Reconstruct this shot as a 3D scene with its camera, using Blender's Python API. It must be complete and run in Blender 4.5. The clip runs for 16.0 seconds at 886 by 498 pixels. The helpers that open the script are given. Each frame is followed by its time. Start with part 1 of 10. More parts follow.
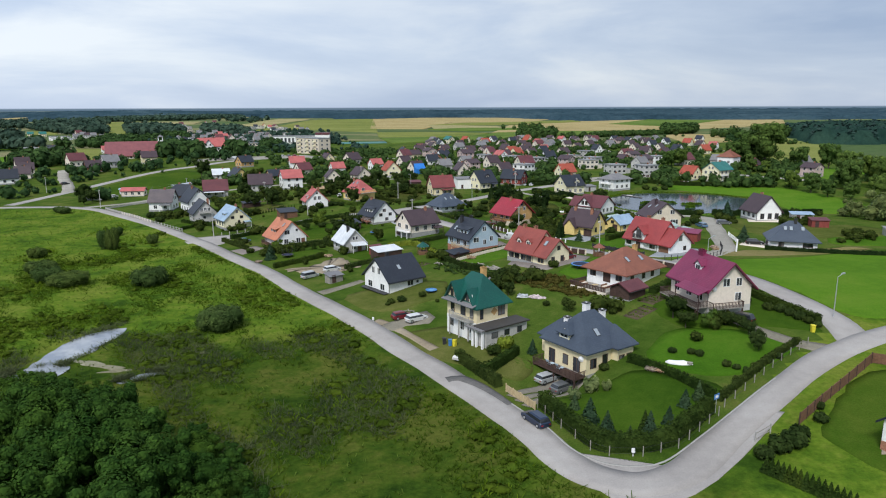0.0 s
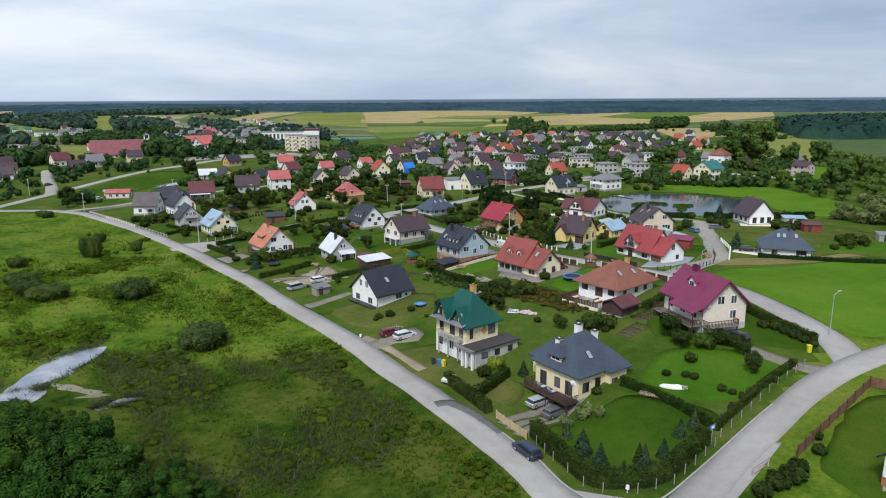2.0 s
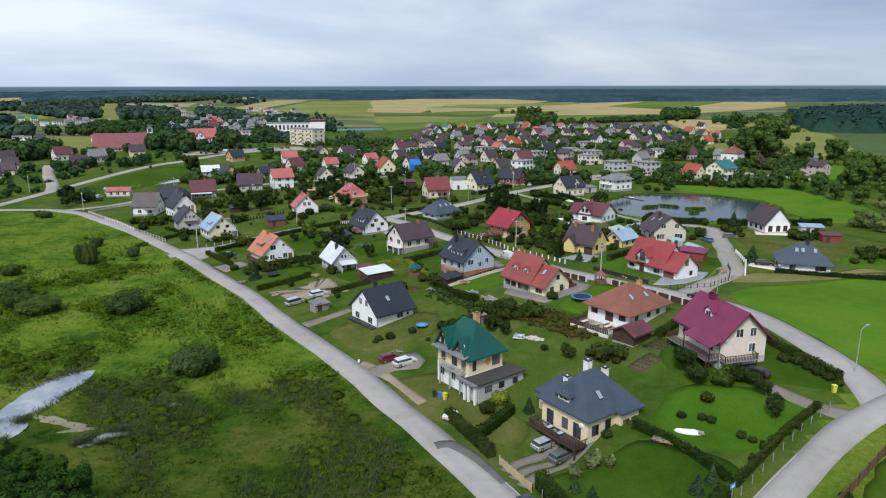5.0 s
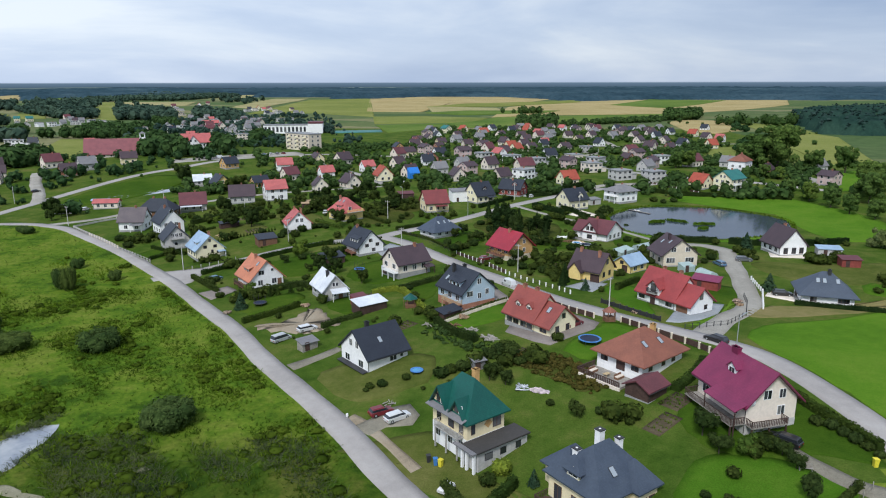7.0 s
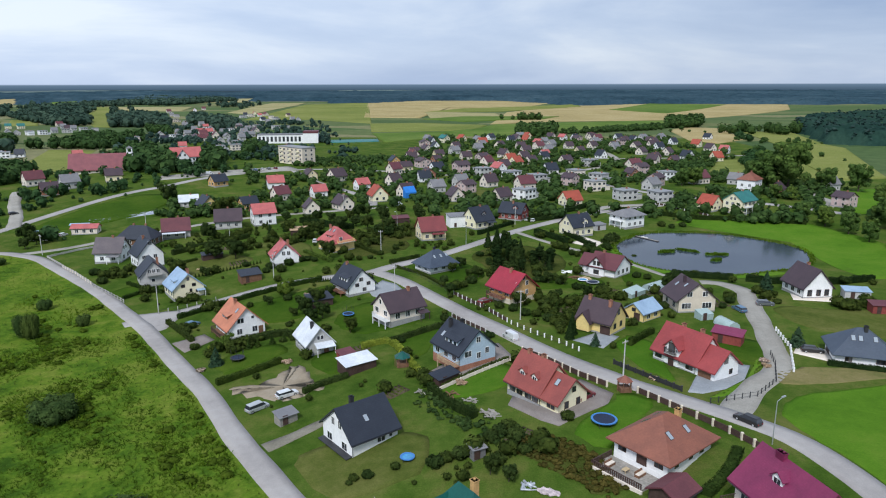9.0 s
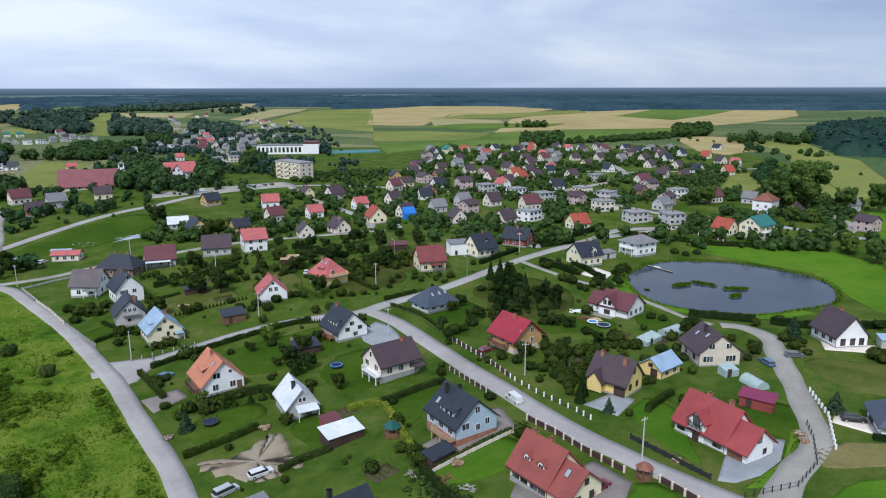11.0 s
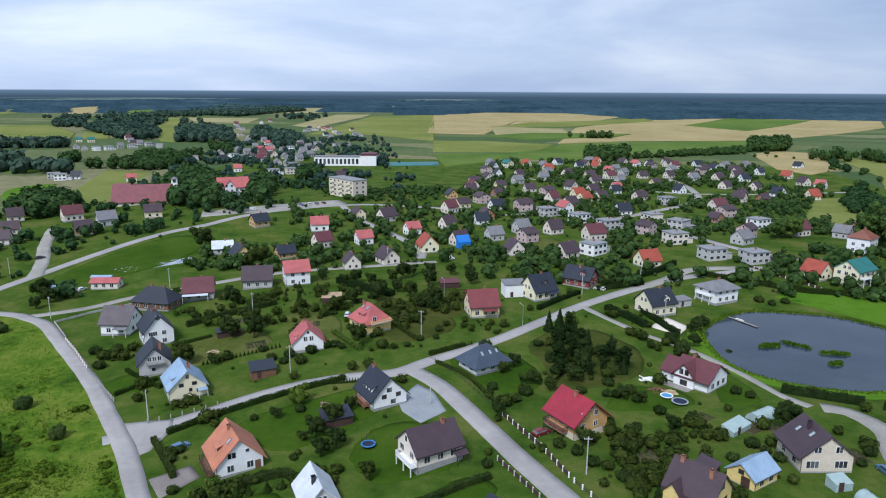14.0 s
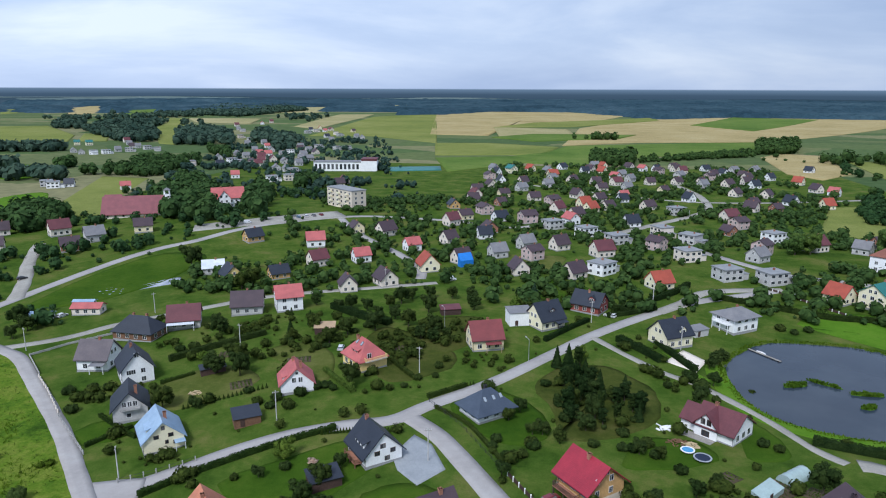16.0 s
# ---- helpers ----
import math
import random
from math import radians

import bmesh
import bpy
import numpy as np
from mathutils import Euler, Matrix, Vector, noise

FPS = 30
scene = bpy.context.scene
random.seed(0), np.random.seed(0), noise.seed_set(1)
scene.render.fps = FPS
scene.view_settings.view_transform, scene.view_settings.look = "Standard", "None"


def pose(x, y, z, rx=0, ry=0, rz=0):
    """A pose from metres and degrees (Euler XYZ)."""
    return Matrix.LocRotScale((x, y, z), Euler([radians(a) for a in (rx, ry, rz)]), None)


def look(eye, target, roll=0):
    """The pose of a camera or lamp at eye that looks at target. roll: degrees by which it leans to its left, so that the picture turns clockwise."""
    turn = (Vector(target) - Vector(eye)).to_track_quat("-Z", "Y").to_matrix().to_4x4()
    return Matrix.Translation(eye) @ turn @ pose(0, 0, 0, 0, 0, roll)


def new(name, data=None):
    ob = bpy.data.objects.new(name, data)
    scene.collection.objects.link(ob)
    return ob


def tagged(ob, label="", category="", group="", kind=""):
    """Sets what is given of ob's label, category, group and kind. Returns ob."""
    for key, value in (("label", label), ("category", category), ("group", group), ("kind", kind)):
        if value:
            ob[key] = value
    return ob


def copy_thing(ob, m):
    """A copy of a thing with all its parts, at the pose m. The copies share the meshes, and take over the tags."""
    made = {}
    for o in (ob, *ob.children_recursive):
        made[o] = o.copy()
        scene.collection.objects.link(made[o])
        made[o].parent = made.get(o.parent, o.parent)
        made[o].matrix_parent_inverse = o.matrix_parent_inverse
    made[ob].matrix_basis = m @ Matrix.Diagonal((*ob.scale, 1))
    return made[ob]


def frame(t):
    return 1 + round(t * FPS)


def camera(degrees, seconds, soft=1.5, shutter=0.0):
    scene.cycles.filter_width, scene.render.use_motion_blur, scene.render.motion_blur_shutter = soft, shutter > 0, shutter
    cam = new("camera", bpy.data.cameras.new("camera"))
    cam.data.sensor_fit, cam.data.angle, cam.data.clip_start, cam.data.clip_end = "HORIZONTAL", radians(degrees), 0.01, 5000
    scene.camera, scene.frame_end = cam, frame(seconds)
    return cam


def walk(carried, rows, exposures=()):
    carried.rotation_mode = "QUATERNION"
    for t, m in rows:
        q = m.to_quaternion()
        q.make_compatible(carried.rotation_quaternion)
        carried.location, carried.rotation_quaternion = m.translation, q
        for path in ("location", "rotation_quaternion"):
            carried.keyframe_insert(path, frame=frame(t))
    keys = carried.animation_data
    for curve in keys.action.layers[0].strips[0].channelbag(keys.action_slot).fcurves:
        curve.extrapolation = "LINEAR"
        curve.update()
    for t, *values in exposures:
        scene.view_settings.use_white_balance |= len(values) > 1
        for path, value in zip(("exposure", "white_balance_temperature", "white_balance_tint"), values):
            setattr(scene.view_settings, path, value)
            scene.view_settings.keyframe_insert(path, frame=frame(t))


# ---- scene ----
cam = camera(66.0, 16.0, soft=1.1)
PATH = [
    (0, (0.139, 37.938, 41.186), (0.001, 39.892, 40.78), -0.2),
    (0.5, (0.001, 39.028, 42.376), (-0.127, 40.981, 41.961), -0.3),
    (1, (0.131, 40.141, 43.143), (0.017, 42.094, 42.725), -0.3),
    (1.5, (0.168, 40.991, 43.716), (0.055, 42.943, 43.296), -0.2),
    (2, (0.365, 41.939, 44.819), (0.253, 43.889, 44.391), -0.3),
    (2.5, (0.504, 42.877, 45.727), (0.381, 44.826, 45.294), -0.3),
    (3, (0.665, 43.526, 46.799), (0.535, 45.473, 46.359), -0.3),
    (3.5, (0.787, 44.257, 47.575), (0.656, 46.203, 47.13), -0.2),
    (6, (0.76, 54.982, 51.709), (0.627, 56.921, 51.237), -0.1),
    (6.5, (0.651, 58.104, 53.1), (0.518, 60.042, 52.628), -0.1),
    (7, (0.679, 61.989, 54.93), (0.545, 63.928, 54.456), -0.1),
    (7.5, (0.557, 65.849, 56.665), (0.425, 67.788, 56.19), -0.1),
    (8, (0.425, 70.536, 58.576), (0.293, 72.474, 58.103), -0.1),
    (8.5, (0.28, 74.881, 60.293), (0.149, 76.82, 59.822), -0.1),
    (9, (0.187, 79.819, 62.113), (0.057, 81.759, 61.644), -0.1),
    (11.5, (0.963, 102.325, 69.753), (0.806, 104.266, 69.297), -0.1),
    (12, (0.993, 106.643, 71.307), (0.799, 108.581, 70.854), -0.0),
    (12.5, (0.947, 110.607, 73.143), (0.683, 112.537, 72.689), 0.2),
    (13, (0.999, 114.935, 74.18), (0.709, 116.861, 73.729), 0.2),
    (13.5, (0.916, 118.84, 75.045), (0.61, 120.765, 74.593), 0.2),
    (14, (0.427, 123.011, 76.179), (0.111, 124.934, 75.73), 0.3),
    (14.5, (0.139, 127.065, 78.143), (-0.18, 128.986, 77.69), 0.3),
    (15, (-0.318, 131.981, 79.121), (-0.641, 133.904, 78.674), 0.4),
    (15.5, (-0.651, 135.864, 80.471), (-0.978, 137.785, 80.021), 0.4),
    (16, (-1.392, 139.813, 82.255), (-1.717, 141.732, 81.799), 0.2),
]
walk(cam, [(t, look(eye, target, roll)) for t, eye, target, roll in PATH],
     [(0.0, 0.0, 6580.0, 7.5), (4.0, 0.0, 6480.0, 8.0), (8.5, 0.0, 6280.0, 8.5), (12.0, 0.0, 6020.0, 10.0), (16.0, 0.0, 5900.0, 10.0)])

# ---- sky and sun: a bright overcast summer day, soft light from behind the camera ----
SUN_AZ, SUN_EL = 255.0, 48.0   # degrees: azimuth from +x, height
world = bpy.data.worlds.new("overcast_sky")
scene.world = world
world.use_nodes = True
wn, wl = world.node_tree.nodes, world.node_tree.links
wn.clear()
w_out = wn.new("ShaderNodeOutputWorld")
w_bg = wn.new("ShaderNodeBackground")
w_sky = wn.new("ShaderNodeTexSky")
w_sky.sky_type = "NISHITA"
w_sky.sun_disc = False
w_sky.sun_elevation = radians(SUN_EL)
w_sky.sun_rotation = radians(90 - SUN_AZ)
w_scale = wn.new("ShaderNodeMix")
w_scale.data_type, w_scale.blend_type = "RGBA", "MULTIPLY"
w_scale.inputs[0].default_value = 1.0
w_scale.inputs[7].default_value = (0.085, 0.085, 0.085, 1)
w_tc = wn.new("ShaderNodeTexCoord")
w_map = wn.new("ShaderNodeMapping")
w_map.inputs["Scale"].default_value = (1.5, 1.5, 7.0)
w_map.inputs["Location"].default_value = (0.35, 0.1, 0.2)
w_noise = wn.new("ShaderNodeTexNoise")
w_noise.inputs["Scale"].default_value = 1.3
w_noise.inputs["Detail"].default_value = 7
w_noise.inputs["Roughness"].default_value = 0.55
w_noise.inputs["Distortion"].default_value = 0.35
w_ramp = wn.new("ShaderNodeValToRGB")
w_ramp.color_ramp.elements[0].position = 0.30
w_ramp.color_ramp.elements[0].color = (0.42, 0.53, 0.76, 1)
w_ramp.color_ramp.elements[1].position = 0.68
w_ramp.color_ramp.elements[1].color = (0.86, 0.92, 1.02, 1)
e_mid = w_ramp.color_ramp.elements.new(0.50)
e_mid.color = (0.605, 0.705, 0.90, 1)
w_mix = wn.new("ShaderNodeMix")
w_mix.data_type = "RGBA"
w_mix.inputs[0].default_value = 0.86
wl.new(w_tc.outputs["Generated"], w_map.inputs["Vector"])
wl.new(w_map.outputs["Vector"], w_noise.inputs["Vector"])
wl.new(w_noise.outputs["Fac"], w_ramp.inputs["Fac"])
wl.new(w_sky.outputs["Color"], w_scale.inputs[6])
wl.new(w_scale.outputs[2], w_mix.inputs[6])
wl.new(w_ramp.outputs["Color"], w_mix.inputs[7])
# thinner, brighter cloud towards the west
w_sep = wn.new("ShaderNodeSeparateXYZ")
wl.new(w_tc.outputs["Generated"], w_sep.inputs["Vector"])
w_west = wn.new("ShaderNodeMapRange")
for k, val in (("From Min", -0.6), ("From Max", 0.3), ("To Min", 1.22), ("To Max", 1.0)):
    w_west.inputs[k].default_value = val
wl.new(w_sep.outputs["X"], w_west.inputs["Value"])
w_glow = wn.new("ShaderNodeMix")
w_glow.data_type, w_glow.blend_type = "RGBA", "MULTIPLY"
w_glow.inputs[0].default_value = 1.0
wl.new(w_mix.outputs[2], w_glow.inputs[6])
wl.new(w_west.outputs["Result"], w_glow.inputs[7])
# the last hills, beyond the built land, painted into the sky with paling blue haze
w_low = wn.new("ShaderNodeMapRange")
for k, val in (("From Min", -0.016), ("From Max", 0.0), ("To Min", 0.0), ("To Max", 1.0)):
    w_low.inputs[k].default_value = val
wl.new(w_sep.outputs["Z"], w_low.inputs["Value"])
w_haze_hills = wn.new("ShaderNodeValToRGB")
w_haze_hills.color_ramp.elements[0].color = (0.050, 0.085, 0.125, 1)
w_haze_hills.color_ramp.elements[1].color = (0.165, 0.245, 0.345, 1)
w_haze_hills.color_ramp.elements.new(0.55).color = (0.070, 0.115, 0.170, 1)
wl.new(w_low.outputs["Result"], w_haze_hills.inputs["Fac"])
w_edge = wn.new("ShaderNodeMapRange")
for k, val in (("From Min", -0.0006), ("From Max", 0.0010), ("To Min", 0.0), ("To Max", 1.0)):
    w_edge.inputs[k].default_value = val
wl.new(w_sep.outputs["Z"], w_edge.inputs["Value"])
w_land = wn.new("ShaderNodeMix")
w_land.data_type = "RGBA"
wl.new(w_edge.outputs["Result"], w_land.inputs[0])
wl.new(w_haze_hills.outputs["Color"], w_land.inputs[6])
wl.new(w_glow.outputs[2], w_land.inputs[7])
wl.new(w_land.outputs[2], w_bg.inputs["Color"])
w_bg.inputs["Strength"].default_value = 0.90
wl.new(w_bg.outputs["Background"], w_out.inputs["Surface"])

sun_data = bpy.data.lights.new("sun", "SUN")
sun_data.energy, sun_data.angle, sun_data.color = 2.9, radians(14), (1.0, 0.975, 0.94)
sun = new("sun", sun_data)
_az, _el = radians(SUN_AZ), radians(SUN_EL)
sun.matrix_world = look((200 * math.cos(_az), 200 * math.sin(_az) + 200, 180),
                        (200 * math.cos(_az) - math.cos(_az) * math.cos(_el),
                         200 * math.sin(_az) + 200 - math.sin(_az) * math.cos(_el), 180 - math.sin(_el)))

# ---- materials ----
MATS = {}


def nodes_of(name, rough=0.8, metal=0.0, spec=0.3):
    m = bpy.data.materials.new(name)
    m.use_nodes = True
    nt = m.node_tree
    b = nt.nodes["Principled BSDF"]
    b.inputs["Roughness"].default_value = rough
    b.inputs["Metallic"].default_value = metal
    b.inputs["Specular IOR Level"].default_value = spec
    return m, nt, b


def ramp_of(nt, stops):
    r = nt.nodes.new("ShaderNodeValToRGB")
    els = r.color_ramp.elements
    els[0].position, els[0].color = stops[0][0], (*stops[0][1], 1)
    els[1].position, els[1].color = stops[-1][0], (*stops[-1][1], 1)
    for p, c in stops[1:-1]:
        e = els.new(p)
        e.color = (*c, 1)
    return r


def noise_of(nt, scale, detail=4, rough=0.55, world_space=True, stretch=None):
    n = nt.nodes.new("ShaderNodeTexNoise")
    n.inputs["Scale"].default_value = scale
    n.inputs["Detail"].default_value = detail
    n.inputs["Roughness"].default_value = rough
    if world_space:
        g = nt.nodes.new("ShaderNodeNewGeometry")
        src = g.outputs["Position"]
    else:
        g = nt.nodes.new("ShaderNodeTexCoord")
        src = g.outputs["Object"]
    if stretch:
        mp = nt.nodes.new("ShaderNodeMapping")
        mp.inputs["Scale"].default_value = stretch
        nt.links.new(src, mp.inputs["Vector"])
        src = mp.outputs["Vector"]
    nt.links.new(src, n.inputs["Vector"])
    return n


def mix_of(nt, a, b, fac, blend="MIX"):
    """Mixes two colours; each of a, b, fac is a socket or a value."""
    m = nt.nodes.new("ShaderNodeMix")
    m.data_type, m.blend_type = "RGBA", blend
    for sock, v in ((m.inputs[0], fac), (m.inputs[6], a), (m.inputs[7], b)):
        if hasattr(v, "is_linked"):
            nt.links.new(v, sock)
        elif isinstance(v, tuple):
            sock.default_value = (*v, 1)
        else:
            sock.default_value = v
    return m.outputs[2]


def bump_of(nt, b, height, strength, dist):
    bp = nt.nodes.new("ShaderNodeBump")
    bp.inputs["Strength"].default_value = strength
    bp.inputs["Distance"].default_value = dist
    nt.links.new(height, bp.inputs["Height"])
    nt.links.new(bp.outputs["Normal"], b.inputs["Normal"])


def plain(name, col, rough=0.75, metal=0.0, vary=0.18, scale=2.5, spec=0.3, bump=0.15):
    """A surface of one paint or stuff, with grain and broad stains."""
    if name in MATS:
        return MATS[name]
    m, nt, b = nodes_of(name, rough, metal, spec)
    n1, n2 = noise_of(nt, scale, 6), noise_of(nt, scale * 0.17, 3)
    lo, hi = tuple(c * (1 - vary) for c in col), tuple(min(1, c * (1 + vary)) for c in col)
    r1 = ramp_of(nt, [(0.3, lo), (0.7, hi)])
    nt.links.new(n1.outputs["Fac"], r1.inputs["Fac"])
    r2 = ramp_of(nt, [(0.35, (1 - vary * 0.9,) * 3), (0.6, (1, 1, 1))])
    nt.links.new(n2.outputs["Fac"], r2.inputs["Fac"])
    nt.links.new(mix_of(nt, r1.outputs["Color"], r2.outputs["Color"], 1.0, "MULTIPLY"), b.inputs["Base Color"])
    if bump:
        bump_of(nt, b, n1.outputs["Fac"], bump, 0.03)
    MATS[name] = m
    return m


def roofing(name, col, rough=0.5, course=0.36, spec=0.4):
    """Tiled or ribbed sheet roofing: level courses that follow the height, streaks and lichen."""
    if name in MATS:
        return MATS[name]
    m, nt, b = nodes_of(name, rough, 0.0, spec)
    g = nt.nodes.new("ShaderNodeNewGeometry")
    sep = nt.nodes.new("ShaderNodeSeparateXYZ")
    nt.links.new(g.outputs["Position"], sep.inputs["Vector"])
    mul = nt.nodes.new("ShaderNodeMath")
    mul.operation = "MULTIPLY"
    mul.inputs[1].default_value = 1 / (course * 0.6)
    nt.links.new(sep.outputs["Z"], mul.inputs[0])
    fr = nt.nodes.new("ShaderNodeMath")
    fr.operation = "FRACT"
    nt.links.new(mul.outputs[0], fr.inputs[0])
    n1, n2 = noise_of(nt, 3.0, 6), noise_of(nt, 0.35, 4)
    r1 = ramp_of(nt, [(0.3, tuple(c * 0.88 for c in col)), (0.7, tuple(min(1, c * 1.08) for c in col))])
    nt.links.new(n1.outputs["Fac"], r1.inputs["Fac"])
    r2 = ramp_of(nt, [(0.35, (0.84, 0.84, 0.86)), (0.65, (1.06, 1.04, 1.02))])
    nt.links.new(n2.outputs["Fac"], r2.inputs["Fac"])
    c1 = mix_of(nt, r1.outputs["Color"], r2.outputs["Color"], 1.0, "MULTIPLY")
    nt.links.new(c1, b.inputs["Base Color"])
    bump_of(nt, b, fr.outputs[0], 0.35, 0.05)
    MATS[name] = m
    return m


def leafy(name, dark, light, trans=0.25, broad=0.5):
    """Leaves: each clump has its own shade, each plant its own tone."""
    if name in MATS:
        return MATS[name]
    m, nt, b = nodes_of(name, 0.85, 0.0, 0.03)
    g = nt.nodes.new("ShaderNodeNewGeometry")
    low = tuple(0.75 * a + 0.25 * b for a, b in zip(dark, light))
    r = ramp_of(nt, [(0.0, low), (0.75, light), (1.0, tuple(c * 1.15 for c in light))])
    nt.links.new(g.outputs["Random Per Island"], r.inputs["Fac"])
    oi = nt.nodes.new("ShaderNodeObjectInfo")
    r2 = ramp_of(nt, [(0.0, (0.72, 0.80, 0.75)), (0.5, (1, 1, 1)), (1.0, (1.25, 1.12, 0.85))])
    nt.links.new(oi.outputs["Random"], r2.inputs["Fac"])
    n2 = noise_of(nt, broad, 4)
    r3 = ramp_of(nt, [(0.3, (0.58, 0.64, 0.60)), (0.7, (1.28, 1.2, 1.05))])
    nt.links.new(n2.outputs["Fac"], r3.inputs["Fac"])
    c = mix_of(nt, r.outputs["Color"], r2.outputs["Color"], 1.0, "MULTIPLY")
    c = mix_of(nt, c, r3.outputs["Color"], 1.0, "MULTIPLY")
    nt.links.new(c, b.inputs["Base Color"])
    tr = nt.nodes.new("ShaderNodeBsdfTranslucent")
    nt.links.new(c, tr.inputs["Color"])
    mx = nt.nodes.new("ShaderNodeMixShader")
    mx.inputs[0].default_value = trans
    out = nt.nodes["Material Output"]
    nt.links.new(b.outputs[0], mx.inputs[1])
    nt.links.new(tr.outputs[0], mx.inputs[2])
    nt.links.new(mx.outputs[0], out.inputs["Surface"])
    MATS[name] = m
    return m


def soil(name, stops, s1=0.05, s2=0.6, s3=4.0, bump=0.5, wet=None, grain=1.0):
    """Ground cover: colours by broad patches, tufts and fine grain."""
    if name in MATS:
        return MATS[name]
    m, nt, b = nodes_of(name, 0.95, 0.0, 0.02)
    n1, n2, n3 = noise_of(nt, s1, 6, 0.6), noise_of(nt, s2, 5, 0.65), noise_of(nt, s3, 4, 0.7)
    r = ramp_of(nt, stops)
    add = nt.nodes.new("ShaderNodeMath")
    add.operation = "MULTIPLY_ADD"
    add.inputs[1].default_value = 0.75 if wet else 0.45
    nt.links.new(n2.outputs["Fac"], add.inputs[0])
    sub = nt.nodes.new("ShaderNodeMath")
    sub.operation = "MULTIPLY_ADD"
    sub.inputs[1].default_value = 1.0
    sub.inputs[2].default_value = -0.37 if wet else -0.22
    nt.links.new(n1.outputs["Fac"], sub.inputs[0])
    nt.links.new(sub.outputs[0], add.inputs[2])
    nt.links.new(add.outputs[0], r.inputs["Fac"])
    r3 = ramp_of(nt, [(0.25, (1 - 0.34 * grain, 1 - 0.32 * grain, 1 - 0.34 * grain)), (0.75, (1 + 0.28 * grain, 1 + 0.25 * grain, 1 + 0.2 * grain))])
    nt.links.new(n3.outputs["Fac"], r3.inputs["Fac"])
    ground = r.outputs["Color"]
    if wet:
        # a damp hollow with its own growth: colours, centre and half widths
        stops2, cx, cy, rx, ry = wet
        rw = ramp_of(nt, stops2)
        nt.links.new(add.outputs[0], rw.inputs["Fac"])
        g = nt.nodes.new("ShaderNodeNewGeometry")
        mp = nt.nodes.new("ShaderNodeMapping")
        mp.inputs["Location"].default_value = (-cx / rx, -cy / ry, 0)
        mp.inputs["Scale"].default_value = (1 / rx, 1 / ry, 0)
        nt.links.new(g.outputs["Position"], mp.inputs["Vector"])
        ln = nt.nodes.new("ShaderNodeVectorMath")
        ln.operation = "LENGTH"
        nt.links.new(mp.outputs["Vector"], ln.inputs[0])
        nw = noise_of(nt, 0.07, 6, 0.65)
        sm = nt.nodes.new("ShaderNodeMath")
        sm.operation = "MULTIPLY_ADD"
        sm.inputs[1].default_value = 1.3
        nt.links.new(nw.outputs["Fac"], sm.inputs[0])
        nt.links.new(ln.outputs["Value"], sm.inputs[2])
        rm = ramp_of(nt, [(0.0, (1, 1, 1)), (0.66, (1, 1, 1)), (0.92, (0, 0, 0))])
        half = nt.nodes.new("ShaderNodeMath")
        half.operation = "MULTIPLY"
        half.inputs[1].default_value = 0.5
        nt.links.new(sm.outputs[0], half.inputs[0])
        nt.links.new(half.outputs[0], rm.inputs["Fac"])
        ground = mix_of(nt, ground, rw.outputs["Color"], rm.outputs["Color"])
    nt.links.new(mix_of(nt, ground, r3.outputs["Color"], 1.0, "MULTIPLY"), b.inputs["Base Color"])
    bump_of(nt, b, n3.outputs["Fac"], bump, 0.25)
    MATS[name] = m
    return m


GRASS = soil("garden_grass", [(0.25, (0.02694, 0.05559, 0.008232)), (0.40, (0.04714, 0.0898, 0.01235)), (0.54, (0.07297, 0.1133, 0.01941)), (0.68, (0.1123, 0.1282, 0.03293)), (0.9, (0.1684, 0.1476, 0.06467))], 0.07, 0.4)
MEADOW = soil("meadow_grass", [(0.29, (0.034, 0.074, 0.0088)), (0.41, (0.064, 0.124, 0.012)), (0.52, (0.096, 0.158, 0.016)), (0.66, (0.140, 0.182, 0.028))], 0.055, 0.34, 1.6, 0.8,
              wet=([(0.30, (0.01886, 0.04232, 0.005704)), (0.42, (0.03588, 0.06992, 0.00828)), (0.53, (0.0552, 0.08648, 0.0115)), (0.66, (0.08464, 0.1012, 0.01978))], -34.0, 118.0, 60.0, 46.0))
PASTURE = soil("bright_pasture", [(0.25, (0.059, 0.138, 0.0114)), (0.5, (0.084, 0.178, 0.015)), (0.8, (0.122, 0.198, 0.0249))], 0.06, 0.5, 5.0, 0.25)
LAWN = soil("mown_lawn", [(0.25, (0.0264, 0.06336, 0.00616)), (0.5, (0.044, 0.08888, 0.0088)), (0.8, (0.07744, 0.1144, 0.01584))], 0.06, 0.5, 5.0, 0.25)
VIVID = soil("vivid_mown_lawn", [(0.25, (0.03672, 0.09936, 0.00756)), (0.5, (0.05616, 0.1318, 0.0108)), (0.8, (0.09072, 0.1577, 0.01836))], 0.06, 0.5, 5.0, 0.25)
DRYLAWN = soil("dry_mown_lawn", [(0.25, (0.0515, 0.075, 0.0147)), (0.45, (0.08034, 0.101, 0.02257)), (0.65, (0.1185, 0.126, 0.0378)), (0.85, (0.1772, 0.16, 0.06615))], 0.09, 0.6, 5.0, 0.25)
DRYGRASS = soil("dry_grass", [(0.25, (0.10, 0.12, 0.035)), (0.5, (0.19, 0.17, 0.07)), (0.8, (0.26, 0.21, 0.11))], 0.08, 0.6, 4.0)
TRACK = soil("trodden_gravel", [(0.25, (0.15, 0.14, 0.115)), (0.5, (0.22, 0.205, 0.17)), (0.8, (0.28, 0.26, 0.22))], 0.15, 1.0, 6.0, 0.3)
